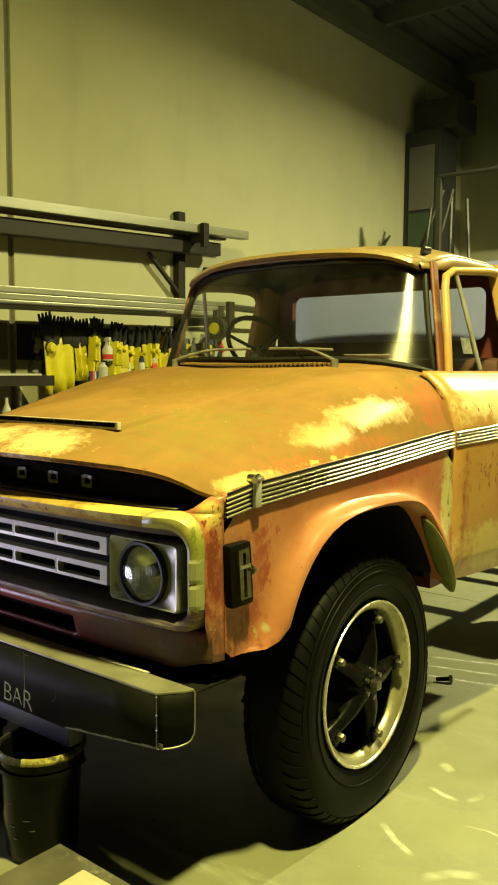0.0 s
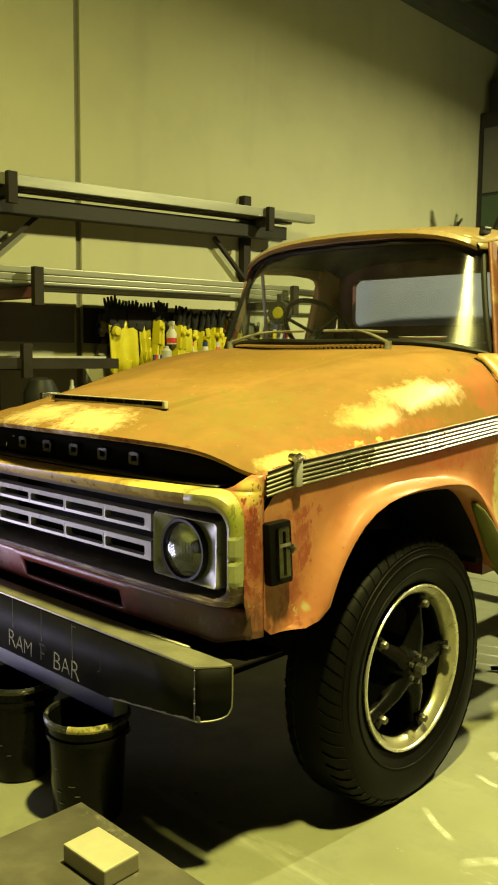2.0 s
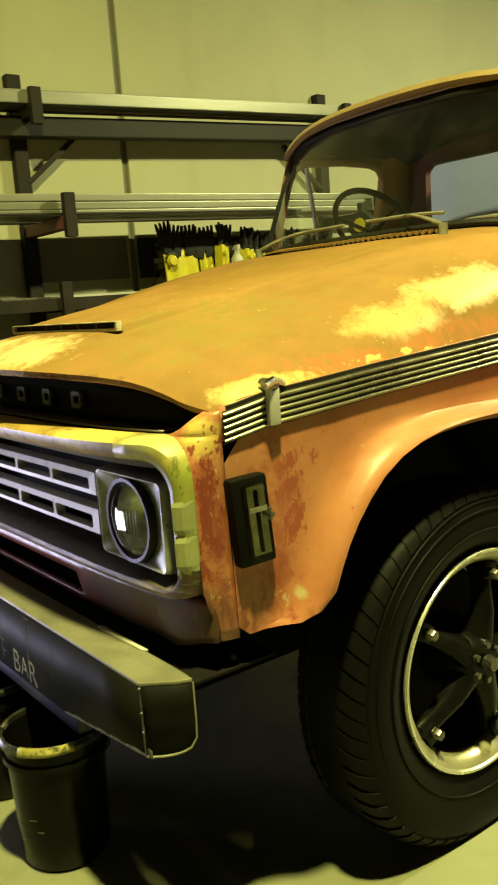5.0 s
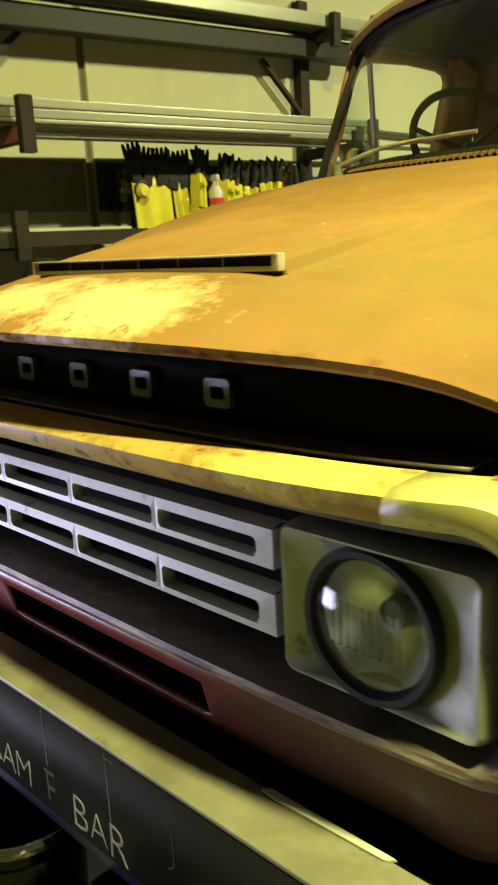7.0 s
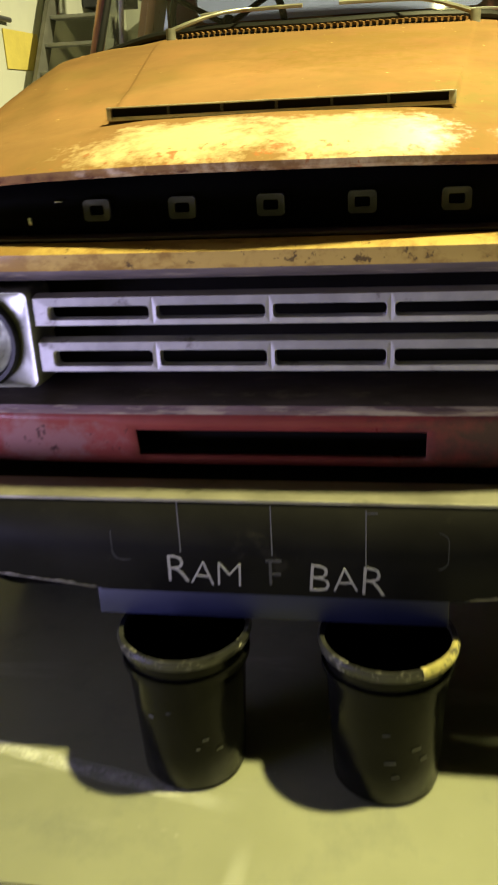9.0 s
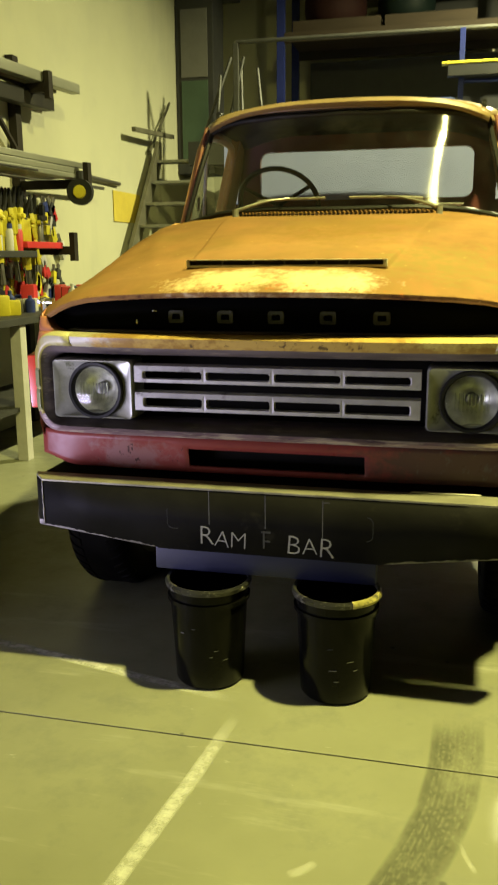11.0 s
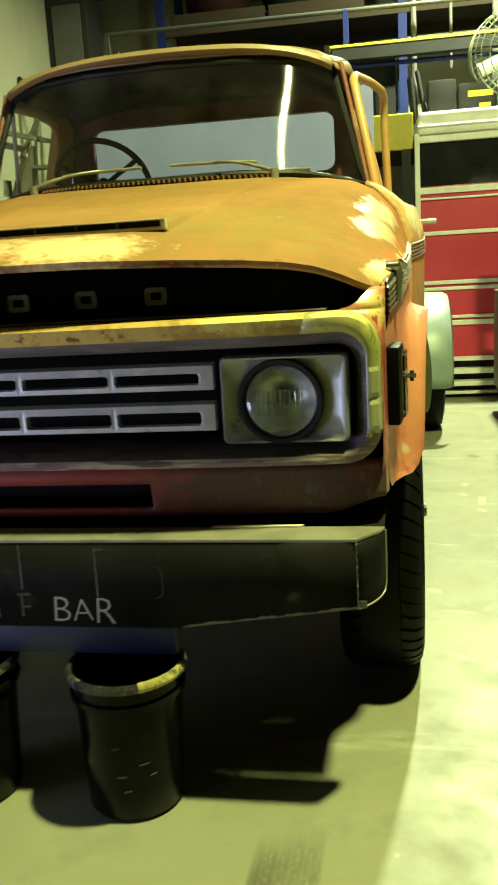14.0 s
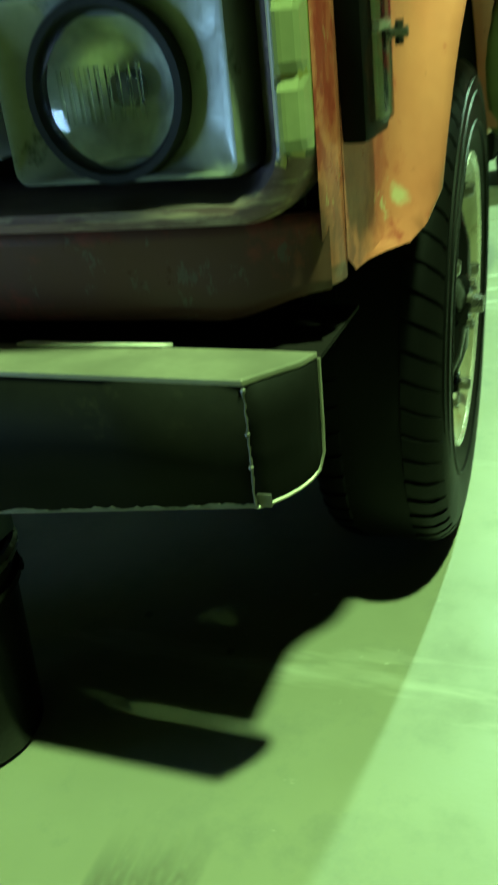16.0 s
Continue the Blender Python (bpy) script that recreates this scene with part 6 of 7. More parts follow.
for k, y in enumerate((2.64, 2.70, 2.85, 2.89, 2.95, 3.04, 3.12, 3.17, 3.22, 3.27, 3.32, 3.37, 3.43, 3.49)):
    c = copy_thing(base_clamp, pose(-2.70 + rnd.uniform(-0.02, 0.02), y, (1.80 if y < 3.0 else 1.75) + rnd.uniform(-0.05, 0.03), rnd.uniform(-6, 6), rnd.uniform(-5, 5), rnd.uniform(-60, 60)))
base_clamp.matrix_basis = pose(-2.70, 3.56, 1.74, 2, 3, 12)
# yellow aprons, gloves and small things hung on the rail
for y0, y1, z0, z1 in ((2.20, 2.47, 1.36, 1.80), (2.488, 2.60, 1.46, 1.79)):
    bm = bmesh.new()
    rows = []
    for k in range(13):
        f = k / 12
        rows.append([(-2.772 + 0.028 * math.sin(13 * f + 1.2 * g) * (1.1 - h) + 0.03, y0 + (y1 - y0) * f, z0 + (z1 - z0) * h) for g, h in ((0, 0.0), (1, 0.3), (2, 0.6), (3, 0.85), (4, 1.0))])
    tagged(part("leather_apron", sheet(rows), M_YEL, None, "bright yellow apron hanging from the tool rail", thick=0.012), category="apron", group="hanging aprons")


def glove(y, z, turn):
    g = thing("work_glove", "black work glove stuck on the tool rail", "glove", pose(-2.74, y, z, turn, 0, 0), "work gloves")
    bm = box(bmesh.new(), (-0.022, -0.05, -0.12), (0.022, 0.05, 0.02), 0.015)
    for k in range(4):
        tube(bm, [(0, -0.038 + 0.025 * k, 0.0), (0.006, -0.046 + 0.031 * k, 0.05), (0.01, -0.052 + 0.035 * k, 0.09)], [0.014, 0.013, 0.008], 8)
    tube(bm, [(0, 0.045, -0.06), (0.005, 0.075, -0.02)], [0.015, 0.010], 8)
    part("palm", bm, M_BLK, g)


for y, z, turn in ((2.22, 1.88, 14), (2.30, 1.86, -8), (2.41, 1.86, 5), (2.50, 1.84, -14), (2.57, 1.85, 10), (2.72, 1.86, 0), (2.91, 1.84, -6)):
    glove(y, z, turn)
muff = thing("ear_muffs", "yellow and black ear muffs hung on the rail", "ear muffs", pose(-2.70, 2.24, 1.71))
part("cup", revolve(bmesh.new(), [(0.0, 0.03), (0.03, 0.026), (0.042, 0.0), (0.036, -0.02), (0.0, -0.022)], pose(0, 0, 0, 0, 90, 0), 18), M_YEL, muff)
part("band", tube(bmesh.new(), [(0, 0.05 * math.cos(a), 0.05 * math.sin(a)) for a in (0.3 + 2.6 * k / 10 for k in range(11))], 0.009, 6), M_BLK, muff)
bot = thing("spray_bottle", "white spray bottle with a red label hung by its trigger", "bottle", pose(-2.70, 2.79, 1.62))
part("body", revolve(bmesh.new(), [(0.0, 0.0), (0.042, 0.0), (0.044, 0.09), (0.018, 0.13), (0.016, 0.15), (0.0, 0.15)], seg=18), M_PALE, bot)
part("label", revolve(bmesh.new(), [(0.0446, 0.012), (0.0448, 0.05)], seg=18), M_RED, bot, "red label")
part("trigger", boxes(((-0.05, -0.012, 0.15), (0.03, 0.012, 0.185)), ((0.01, -0.008, 0.115), (0.025, 0.008, 0.16)), bev=0.003), M_PALE, bot)
tagged(part("tool_tray", boxes(((-3.0, 2.54, 1.435), (-2.62, 2.84, 1.465)), bev=0.005), M_CHAR, None, "charcoal steel tool tray bracketed to the wall", smooth=False), category="tray")
jug = tagged(part("plastic_jug", revolve(bmesh.new(), [(0.0, 0.0), (0.042, 0.0), (0.043, 0.10), (0.02, 0.125), (0.02, 0.14), (0.0, 0.14)], pose(-2.68, 2.72, 1.466), 18), M_PALE, None, "white plastic jug standing on the tool tray"), category="jug")
for k, mat in enumerate((M_NAVY, M_RED, M_PALE, M_NAVY)):
    tagged(part("marker_pen", tube(bmesh.new(), [(-2.66, 2.575 + 0.024 * k, 1.466), (-2.665, 2.58 + 0.024 * k, 1.535)], 0.010, 8), mat, None, "fat marker pen standing on the tool tray"), category="marker", group="marker pens")
tape = thing("tape_roll", "cream roll of tape on a hook below the rail", "tape", pose(-2.72, 3.08, 1.60))
part("roll", revolve(bmesh.new(), [(0.026, -0.012), (0.044, -0.012), (0.044, 0.012), (0.026, 0.012)], pose(0, 0, 0, 0, 90, 20), 24, closed=True), M_PALE, tape)
part("hook", tube(bmesh.new(), [(-0.06, 0, 0.11), (0.0, 0, 0.09), (0.012, 0, 0.03)], 0.003, 6), M_BLK, tape)
# ratchet wheel on the end of the lower arm
wheel = thing("cable_reel", "black reel with a yellow hub hooked on the rack end", "reel", pose(-2.36, 3.72, 1.90, 90, 0, 10))
part("flange", revolve(bmesh.new(), [(0.0, -0.03), (0.10, -0.035), (0.10, 0.035), (0.0, 0.03)], seg=28), M_BLK, wheel)
part("hub", revolve(bmesh.new(), [(0.0, 0.052), (0.045, 0.048), (0.052, 0.034)], seg=20), M_YEL, wheel)
bm = bmesh.new()
tube(bm, [(0, 0.05, 0), (0, 0.16, 0)], 0.03, 8)
part("grip", bm, M_BLK, wheel)

# tools hanging behind the bench, further along
CL = (M_YEL, M_BLK, M_RED, M_PALE, M_NAVY, M_BARSTEEL)


def hand_tool(y, z, x, mat, h, w, turn):
    t = thing("hand_tool", "hand tool with a coloured grip hanging above the bench", "tool", pose(x, y, z, turn, 0, 0), "tools above the bench")
    part("grip", boxes(((-0.02, -w / 2, -h), (0.02, w / 2, -h * 0.35)), bev=0.008), mat, t)
    part("blade", boxes(((-0.008, -w * 0.3, -h * 0.36), (0.008, w * 0.3, 0.0)), bev=0.003), M_BARSTEEL, t)
    return t


for k in range(72):
    hand_tool(2.3 + rnd.uniform(0, 1.95), rnd.choice((1.28, 1.40, 1.52, 1.66, 1.76, 1.85)), -3.005, rnd.choice(CL), rnd.uniform(0.12, 0.24), rnd.uniform(0.03, 0.09), rnd.uniform(-25, 25))
for k in range(54):
    hand_tool(3.5 + rnd.uniform(0, 1.1), rnd.choice((1.22, 1.34, 1.46, 1.60, 1.72, 1.84, 1.92)), -2.999, rnd.choice((M_YEL, M_YEL, M_BLK, M_BLK, M_CHAR, M_PALE, M_RED, M_NAVY)), rnd.uniform(0.12, 0.26), rnd.uniform(0.04, 0.11), rnd.uniform(-35, 35))
for y, z, mat, lab in ((3.55, 1.47, M_RED, "red"), (3.1, 1.40, M_CHAR, "charcoal")):
    tagged(part("tool_tray", boxes(((-3.0, y - 0.25, z), (-2.62, y + 0.35, z + 0.05)), bev=0.006), mat, None, lab + " steel tool tray bracketed to the wall", smooth=False), category="tray")
for k in range(26):
    y, x = 2.15 + 0.08 * k, -2.40 - rnd.uniform(0, 0.45)
    h = rnd.uniform(0.08, 0.2)
    bm = bmesh.new()
    if k % 3 == 0:
        revolve(bm, [(0.0, 0.0), (0.035, 0.0), (0.036, h * 0.7), (0.014, h * 0.85), (0.014, h), (0.0, h)], pose(x, y, 1.0), 16)
        tagged(part("bottle", bm, rnd.choice((M_PALE, M_YEL, M_NAVY)), None, "plastic bottle standing on the workbench"), category="bottle", group="bench clutter")
    else:
        box(bm, (-0.05, -0.06, 0), (0.05, 0.06, h), 0.012, pose(x, y, 1.0, 0, 0, rnd.uniform(0, 60)))
        tagged(part("power_tool", bm, rnd.choice(CL), None, "small power tool lying on the workbench"), category="tool", group="bench clutter")
for y, mat, cap in ((2.98, M_PALE, M_RED), (3.14, M_PALE, M_NAVY), (3.28, M_RED, M_PALE), (3.62, M_BARSTEEL, M_BLK)):
    can = thing("spray_can", "spray can with a coloured cap on the tool tray", "can", pose(-2.68, y, 1.4505 if y < 3.4 else 1.5205), "cans on the trays")
    part("body", revolve(bmesh.new(), [(0.0, 0.0), (0.031, 0.0), (0.032, 0.14), (0.024, 0.16), (0.0, 0.16)], seg=18), mat, can)
    part("cap", revolve(bmesh.new(), [(0.026, 0.158), (0.026, 0.195), (0.0, 0.198)], seg=18), cap, can)
vise = thing("bench_vise", "blue-grey cast bench vise bolted to the workbench", "vise", pose(-2.40, 3.75, 1.0))
part("body", boxes(((-0.10, -0.08, 0.0), (0.10, 0.08, 0.05)), ((-0.06, -0.06, 0.05), (0.06, 0.06, 0.13)), bev=0.012), M_VISE, vise)
part("jaw", boxes(((-0.03, -0.09, 0.12), (0.02, 0.09, 0.17)), ((0.05, -0.09, 0.12), (0.10, 0.09, 0.17)), bev=0.008), M_VISE, vise)
bm = bmesh.new()
tube(bm, [(0.05, 0, 0.07), (0.24, 0, 0.07)], 0.016, 8)
tube(bm, [(0.23, -0.09, 0.07), (0.23, 0.09, 0.07)], 0.008, 8)
part("screw", bm, M_BARSTEEL, vise)
helmet = thing("welding_helmet", "black and silver welding helmet hanging from the rack", "helmet", pose(-2.45, 1.42, 1.22))
part("shell", revolve(bmesh.new(), [(0.02, 0.16), (0.08, 0.14), (0.12, 0.06), (0.125, -0.05), (0.10, -0.14), (0.06, -0.17)], Matrix.Diagonal((0.9, 1.0, 1, 1)), 20), M_BLK, helmet, thick=0.006)
part("visor", boxes(((0.085, -0.07, -0.02), (0.118, 0.07, 0.06)), bev=0.006), M_CHROME, helmet)
bm = bmesh.new()
revolve(bm, [(0.0, 0.0), (0.035, 0.0), (0.035, 0.12), (0.012, 0.18), (0.012, 0.22), (0.0, 0.22)], pose(-2.62, 1.78, 1.13), 16)
tagged(part("spray_bottle", bm, M_PALE, None, "pale spray bottle standing on the rack arm"), category="bottle")

# further along the wall
M_GREYDOOR = plain("grey cabinet door paint", (0.12, 0.117, 0.108), 0.6)
M_TREAD = plain("worn stair tread", (0.24, 0.24, 0.21), 0.5, 0.4)
tagged(part("yellow_sign", boxes(((WX + 0.003, 6.02, 1.775), (WX + 0.012, 6.80, 2.095)), bev=0.002), plain("faded yellow board", (0.46, 0.36, 0.04), 0.6), None, "blank faded yellow board on the wall", smooth=False), category="sign")
tagged(part("wall_pipe", tube(bmesh.new(), [(WX + 0.03, 4.0, 2.19), (WX + 0.03, 6.15, 2.165)], 0.022, 10), M_BARSTEEL, None, "thin grey pipe clipped along the wall"), category="pipe")
# steep steel stair up to the mezzanine along the wall
stair = thing("steel_stair", "steep steel stair with pale treads up to the mezzanine", "stair", Matrix())
M_STRING = plain("olive brown stringer paint", (0.085, 0.08, 0.05), 0.55, vary=0.3)
for x in (-2.93, -2.32):
    bm = bmesh.new()
    prism(bm, [(4.95, 0.0), (5.13, 0.0), (7.25, 2.50), (7.25, 2.72), (7.16, 2.72)], "x", x - 0.02, x + 0.02)
    part("stringer", bm, M_STRING, stair, smooth=False)
for k in range(10):
    z = 0.25 * (k + 1)
    y = 4.99 + 0.848 * z
    part("tread", boxes(((-2.909, y - 0.06, z - 0.03), (-2.341, y + 0.14, z)), bev=0.003), M_TREAD, stair, smooth=False)
for a, b, r, lab in (((-2.90, 6.32, 2.745), (-2.86, 7.50, 2.81), 0.032, "dark square tube lying over the stair head"), ((-2.99, 7.05, 2.60), (-2.99, 7.80, 3.25), 0.016, "dark square tube leaning on the wall")):
    tagged(part("steel_tube", tube(bmesh.new(), [a, b], r, 4), M_STRING, None, lab, smooth=False), category="bar stock", group="leaning tubes")
tower = thing("switch_cabinet", "tall dark cabinet with a pale grey door in the corner", "cabinet", Matrix())
part("body", boxes(((-3.04, 8.25, 2.45), (-2.55, 8.75, 4.62)), bev=0.01), M_CHAR, tower, smooth=False)
part("door", boxes(((-2.97, 8.235, 3.62), (-2.62, 8.249, 4.42)), bev=0.004), M_GREYDOOR, tower, smooth=False)
part("door", boxes(((-2.97, 8.235, 2.60), (-2.62, 8.249, 3.58)), bev=0.004), plain("dark green steel", (0.04, 0.07, 0.045), 0.5), tower, smooth=False)
tagged(part("duct_box", boxes(((-2.95, 8.3, 4.62), (-2.35, 8.9, 5.0)), bev=0.02), M_CHAR, None, "dark duct box on top of the cabinet", smooth=False), category="duct")

# ---- mezzanine with railing and pallet racking behind the truck ----
# upper-level rail, rack, tube and board colours include the dimness up there
M_RAIL = plain("grey galvanised rail", (0.075, 0.075, 0.068), 0.5, 0.3)
M_BLUEP = plain("blue rack paint", (0.014, 0.020, 0.105), 0.5)
M_TUBE = plain("shade-darkened tube", (0.085, 0.085, 0.078), 0.5, 0.1)
M_BOARD = plain("shade-darkened board", (0.038, 0.038, 0.038), 0.7)
deck = thing("mezzanine", "dark mezzanine floor on steel posts at the back", "mezzanine", Matrix())
part("floor_deck", boxes(((-2.5, 7.05, 2.52), (10.9, 9.95, 2.66))), M_CHAR, deck, smooth=False)
part("edge_beam", boxes(((-2.5, 6.98, 2.42), (10.9, 7.05, 2.68)), bev=0.004), M_CHAR, deck, smooth=False)
for x in (-2.4, 0.5, 3.6, 6.8, 10.0):
    part("post", boxes(((x - 0.05, 7.1, 0.0), (x + 0.05, 7.2, 2.52))), M_CHAR, deck, smooth=False)
railing = thing("railing", "grey tube railing along the mezzanine edge", "railing", Matrix())
part("top_rail", tube(bmesh.new(), [(-1.93, 7.0, 3.70), (10.9, 7.0, 3.62)], 0.022, 10), M_RAIL, railing)
part("mid_rail", tube(bmesh.new(), [(0.5, 7.0, 3.17), (10.9, 7.0, 3.14)], 0.022, 10), M_BLUEP, railing)
for x in (-1.93, 0.50, 3.1, 5.8, 8.5):
    part("post", boxes(((x - 0.028, 6.975, 2.66), (x + 0.028, 7.03, 3.69)), bev=0.004), M_BLUEP if x == 0.50 else M_RAIL, railing, smooth=False)
tagged(part("yellow_beam", boxes(((0.36, 6.86, 3.20), (4.4, 6.95, 3.32)), bev=0.006), M_BLK, None, "long dark beam with a yellow top edge on the railing", smooth=False), category="beam")
tagged(part("edge_strip", boxes(((0.30, 6.855, 3.3205), (4.4, 6.955, 3.345)), bev=0.003), M_YEL, None, "yellow angle strip lying on the beam", smooth=False), category="strip")
for a, b in (((-2.15, 7.25, 2.66), (-1.93, 7.35, 3.62)), ((-2.25, 7.25, 2.66), (-2.22, 7.4, 3.45)), ((-1.66, 7.25, 2.66), (-1.78, 7.4, 3.5)), ((-2.45, 7.3, 2.66), (-2.12, 7.5, 3.66)), ((-1.93, 7.3, 2.66), (-1.99, 7.45, 3.6))):
    tagged(part("pole", tube(bmesh.new(), [a, b], 0.020, 6), M_RAIL, None, "grey metal pole standing on the mezzanine"), category="pole", group="standing poles")
racking = thing("pallet_racking", "blue and brown pallet racking against the back wall", "racking", Matrix())
for x in (-1.75, 1.08, 3.9, 6.7):
    for y in (8.6, 9.6):
        part("upright", boxes(((x - 0.05, y - 0.04, 2.66), (x + 0.05, y + 0.04, 5.4)), bev=0.004), M_BLUEP, racking, smooth=False)
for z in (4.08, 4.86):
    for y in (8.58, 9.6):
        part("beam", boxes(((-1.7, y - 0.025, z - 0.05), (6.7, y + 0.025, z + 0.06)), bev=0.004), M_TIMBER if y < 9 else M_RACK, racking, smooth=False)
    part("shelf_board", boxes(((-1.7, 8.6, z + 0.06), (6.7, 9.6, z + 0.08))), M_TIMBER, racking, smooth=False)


# drum paints near black, with the racking's shade put into them
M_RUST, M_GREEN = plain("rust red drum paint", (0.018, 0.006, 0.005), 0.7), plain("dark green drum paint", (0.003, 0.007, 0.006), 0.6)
for dull in (M_RUST, M_GREEN, M_TIMBER, M_BOARD, M_TUBE, M_RAIL, M_BLUEP):
    dull.node_tree.nodes["Principled BSDF"].inputs["Specular IOR Level"].default_value = 0.12


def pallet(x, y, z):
    p = thing("pallet", "shade-darkened pine pallet lying on the racking", "pallet", pose(x, y, z), "pallets")
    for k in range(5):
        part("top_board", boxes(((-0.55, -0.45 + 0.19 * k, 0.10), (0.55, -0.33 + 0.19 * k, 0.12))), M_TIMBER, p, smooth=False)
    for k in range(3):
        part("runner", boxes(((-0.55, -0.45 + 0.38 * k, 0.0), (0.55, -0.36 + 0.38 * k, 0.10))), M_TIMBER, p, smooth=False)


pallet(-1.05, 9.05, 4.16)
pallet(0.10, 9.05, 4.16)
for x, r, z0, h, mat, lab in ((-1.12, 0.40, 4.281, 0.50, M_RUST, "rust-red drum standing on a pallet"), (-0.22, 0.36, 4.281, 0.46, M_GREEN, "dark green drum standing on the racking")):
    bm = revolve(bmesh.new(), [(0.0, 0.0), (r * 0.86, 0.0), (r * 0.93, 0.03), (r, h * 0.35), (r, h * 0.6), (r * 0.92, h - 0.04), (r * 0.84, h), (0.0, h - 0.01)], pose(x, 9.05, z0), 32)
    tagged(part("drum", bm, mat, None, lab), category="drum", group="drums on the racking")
tagged(part("stacked_board", boxes(((-1.55, 9.65, 2.67), (1.0, 9.72, 4.0))), M_BOARD, None, "large shade-darkened board leaning against the back wall", smooth=False), category="boards")
tagged(part("stacked_board", boxes(((0.05, 9.56, 4.161), (1.0, 9.60, 4.80))), M_BOARD, None, "shade-darkened board standing on the racking", smooth=False), category="boards")
tagged(part("blue_tarp", boxes(((-0.75, 7.3, 2.661), (0.45, 8.0, 3.08)), bev=0.05), plain("folded blue tarpaulin", (0.02, 0.04, 0.16), 0.6), None, "folded dark blue tarpaulin on the mezzanine"), category="tarpaulin")

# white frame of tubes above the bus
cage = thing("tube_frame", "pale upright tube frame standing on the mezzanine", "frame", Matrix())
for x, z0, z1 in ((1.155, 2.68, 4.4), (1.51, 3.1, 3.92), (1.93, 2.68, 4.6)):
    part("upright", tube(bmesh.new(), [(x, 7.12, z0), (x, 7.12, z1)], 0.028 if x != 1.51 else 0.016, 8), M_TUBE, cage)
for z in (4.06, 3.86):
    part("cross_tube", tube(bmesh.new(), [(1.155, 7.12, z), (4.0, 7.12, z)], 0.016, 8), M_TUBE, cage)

# ---- red bus behind the truck ----
M_BUSRED = plain("faded bus red", (0.54, 0.040, 0.075), 0.4, vary=0.15, scale=2.0)
M_CREAM = plain("cream bus trim", (0.84, 0.83, 0.78), 0.35)
M_BUSGLASS = plain("dark bus glass", (0.015, 0.015, 0.017), 0.12)
bus = thing("bus", "old red bus with cream mouldings and a dark window band", "bus", Matrix())
BX0, BX1, B0, B1 = 1.14, 9.6, 6.0, 6.85
part("body", boxes(((BX0, B0, 0.34), (BX1, B1, 1.90)), bev=0.02), M_BUSRED, bus, smooth=False)
part("window_band", boxes(((BX0 + 0.02, B0 + 0.03, 1.90), (BX1, B1 - 0.03, 2.27))), M_BUSGLASS, bus, smooth=False)
part("roof_rail", boxes(((BX0, B0 - 0.01, 2.27), (BX1, B1, 2.335)), bev=0.01), M_CREAM, bus, smooth=False)
part("roof", boxes(((BX0, B0 - 0.05, 2.335), (BX1, B1, 2.52)), bev=0.025), M_CREAM, bus, smooth=False)
part("roof_gutter", tube(bmesh.new(), [(BX0, B0 - 0.055, 2.40), (BX1, B0 - 0.055, 2.40)], 0.014, 8), M_CREAM, bus)
part("corner_post", boxes(((BX0 - 0.03, B0 - 0.03, 0.30), (BX0 + 0.015, B0 + 0.03, 2.35)), bev=0.006), M_CREAM, bus, smooth=False)
for z, h in ((1.86, 0.055), (1.79, 0.018), (1.49, 0.035), (1.055, 0.035), (1.00, 0.03), (0.745, 0.028), (0.69, 0.045), (0.36, 0.04)):
    part("moulding", boxes(((BX0, B0 - 0.022, z - h / 2), (BX1, B0 - 0.0005, z + h / 2)), bev=0.006), M_CREAM, bus, smooth=False)
for z, h, d in ((0.25, 0.05, 0.06), (0.14, 0.045, 0.10), (0.05, 0.03, 0.04)):
    part("step_rail", boxes(((BX0 + 0.1, B0 - d, z - h / 2), (BX1, B0 + 0.05, z + h / 2)), bev=0.008), M_CREAM, bus, smooth=False)
part("skirt", boxes(((BX0 + 0.1, B0 + 0.06, 0.0), (BX1, B0 + 0.2, 0.34))), M_BLK, bus, smooth=False)
tagged(part("yellow_board", boxes(((0.55, 6.1, 2.24), (1.105, 6.16, 2.55)), bev=0.01), M_YEL, None, "bright yellow board beside the bus roof", smooth=False), category="board")
tagged(part("board_stand", boxes(((0.6, 6.1, 0.0), (0.68, 6.16, 2.24)), ((1.0, 6.1, 0.0), (1.08, 6.16, 2.24))), M_BLK, None, "dark frame legs under the yellow board", smooth=False), category="stand")
# clutter on the bus roof
for x0, x1, y0, z1, mat, lab in ((1.25, 1.5, 6.4, 2.86, M_BLK, "black tool case on the bus roof"), (1.52, 1.85, 6.35, 2.80, M_BLK, "black case with a yellow label on the bus roof"), (1.86, 2.0, 6.3, 2.82, M_PALE, "pale plastic jug on the bus roof")):
    tagged(part("tool_case", boxes(((x0, y0, 2.52), (x1, y0 + 0.3, z1)), bev=0.02), mat, None, lab), category="case")
tagged(part("label_plate", boxes(((1.60, 6.338, 2.68), (1.82, 6.3485, 2.73)), ((1.70, 6.338, 2.57), (1.80, 6.3485, 2.62))), M_YEL, None, "yellow label bars on the black case", smooth=False), category="label")
bm = bmesh.new()
tube(bm, [(1.14, 6.55, 2.52), (1.10, 6.55, 2.92)], 0.035, 8)
tube(bm, [(1.24, 6.50, 2.52), (1.16, 6.55, 2.98)], 0.022, 8)
tagged(part("gas_strut", bm, M_BLK, None, "black strut standing on the bus roof"), category="strut")
fan = thing("industrial_fan", "big round green-caged industrial fan on the bus roof", "fan", pose(2.03, 6.45, 3.02, 90, 0, 8))
M_FAN = plain("pale green fan wire", (0.20, 0.22, 0.14), 0.45, 0.2)
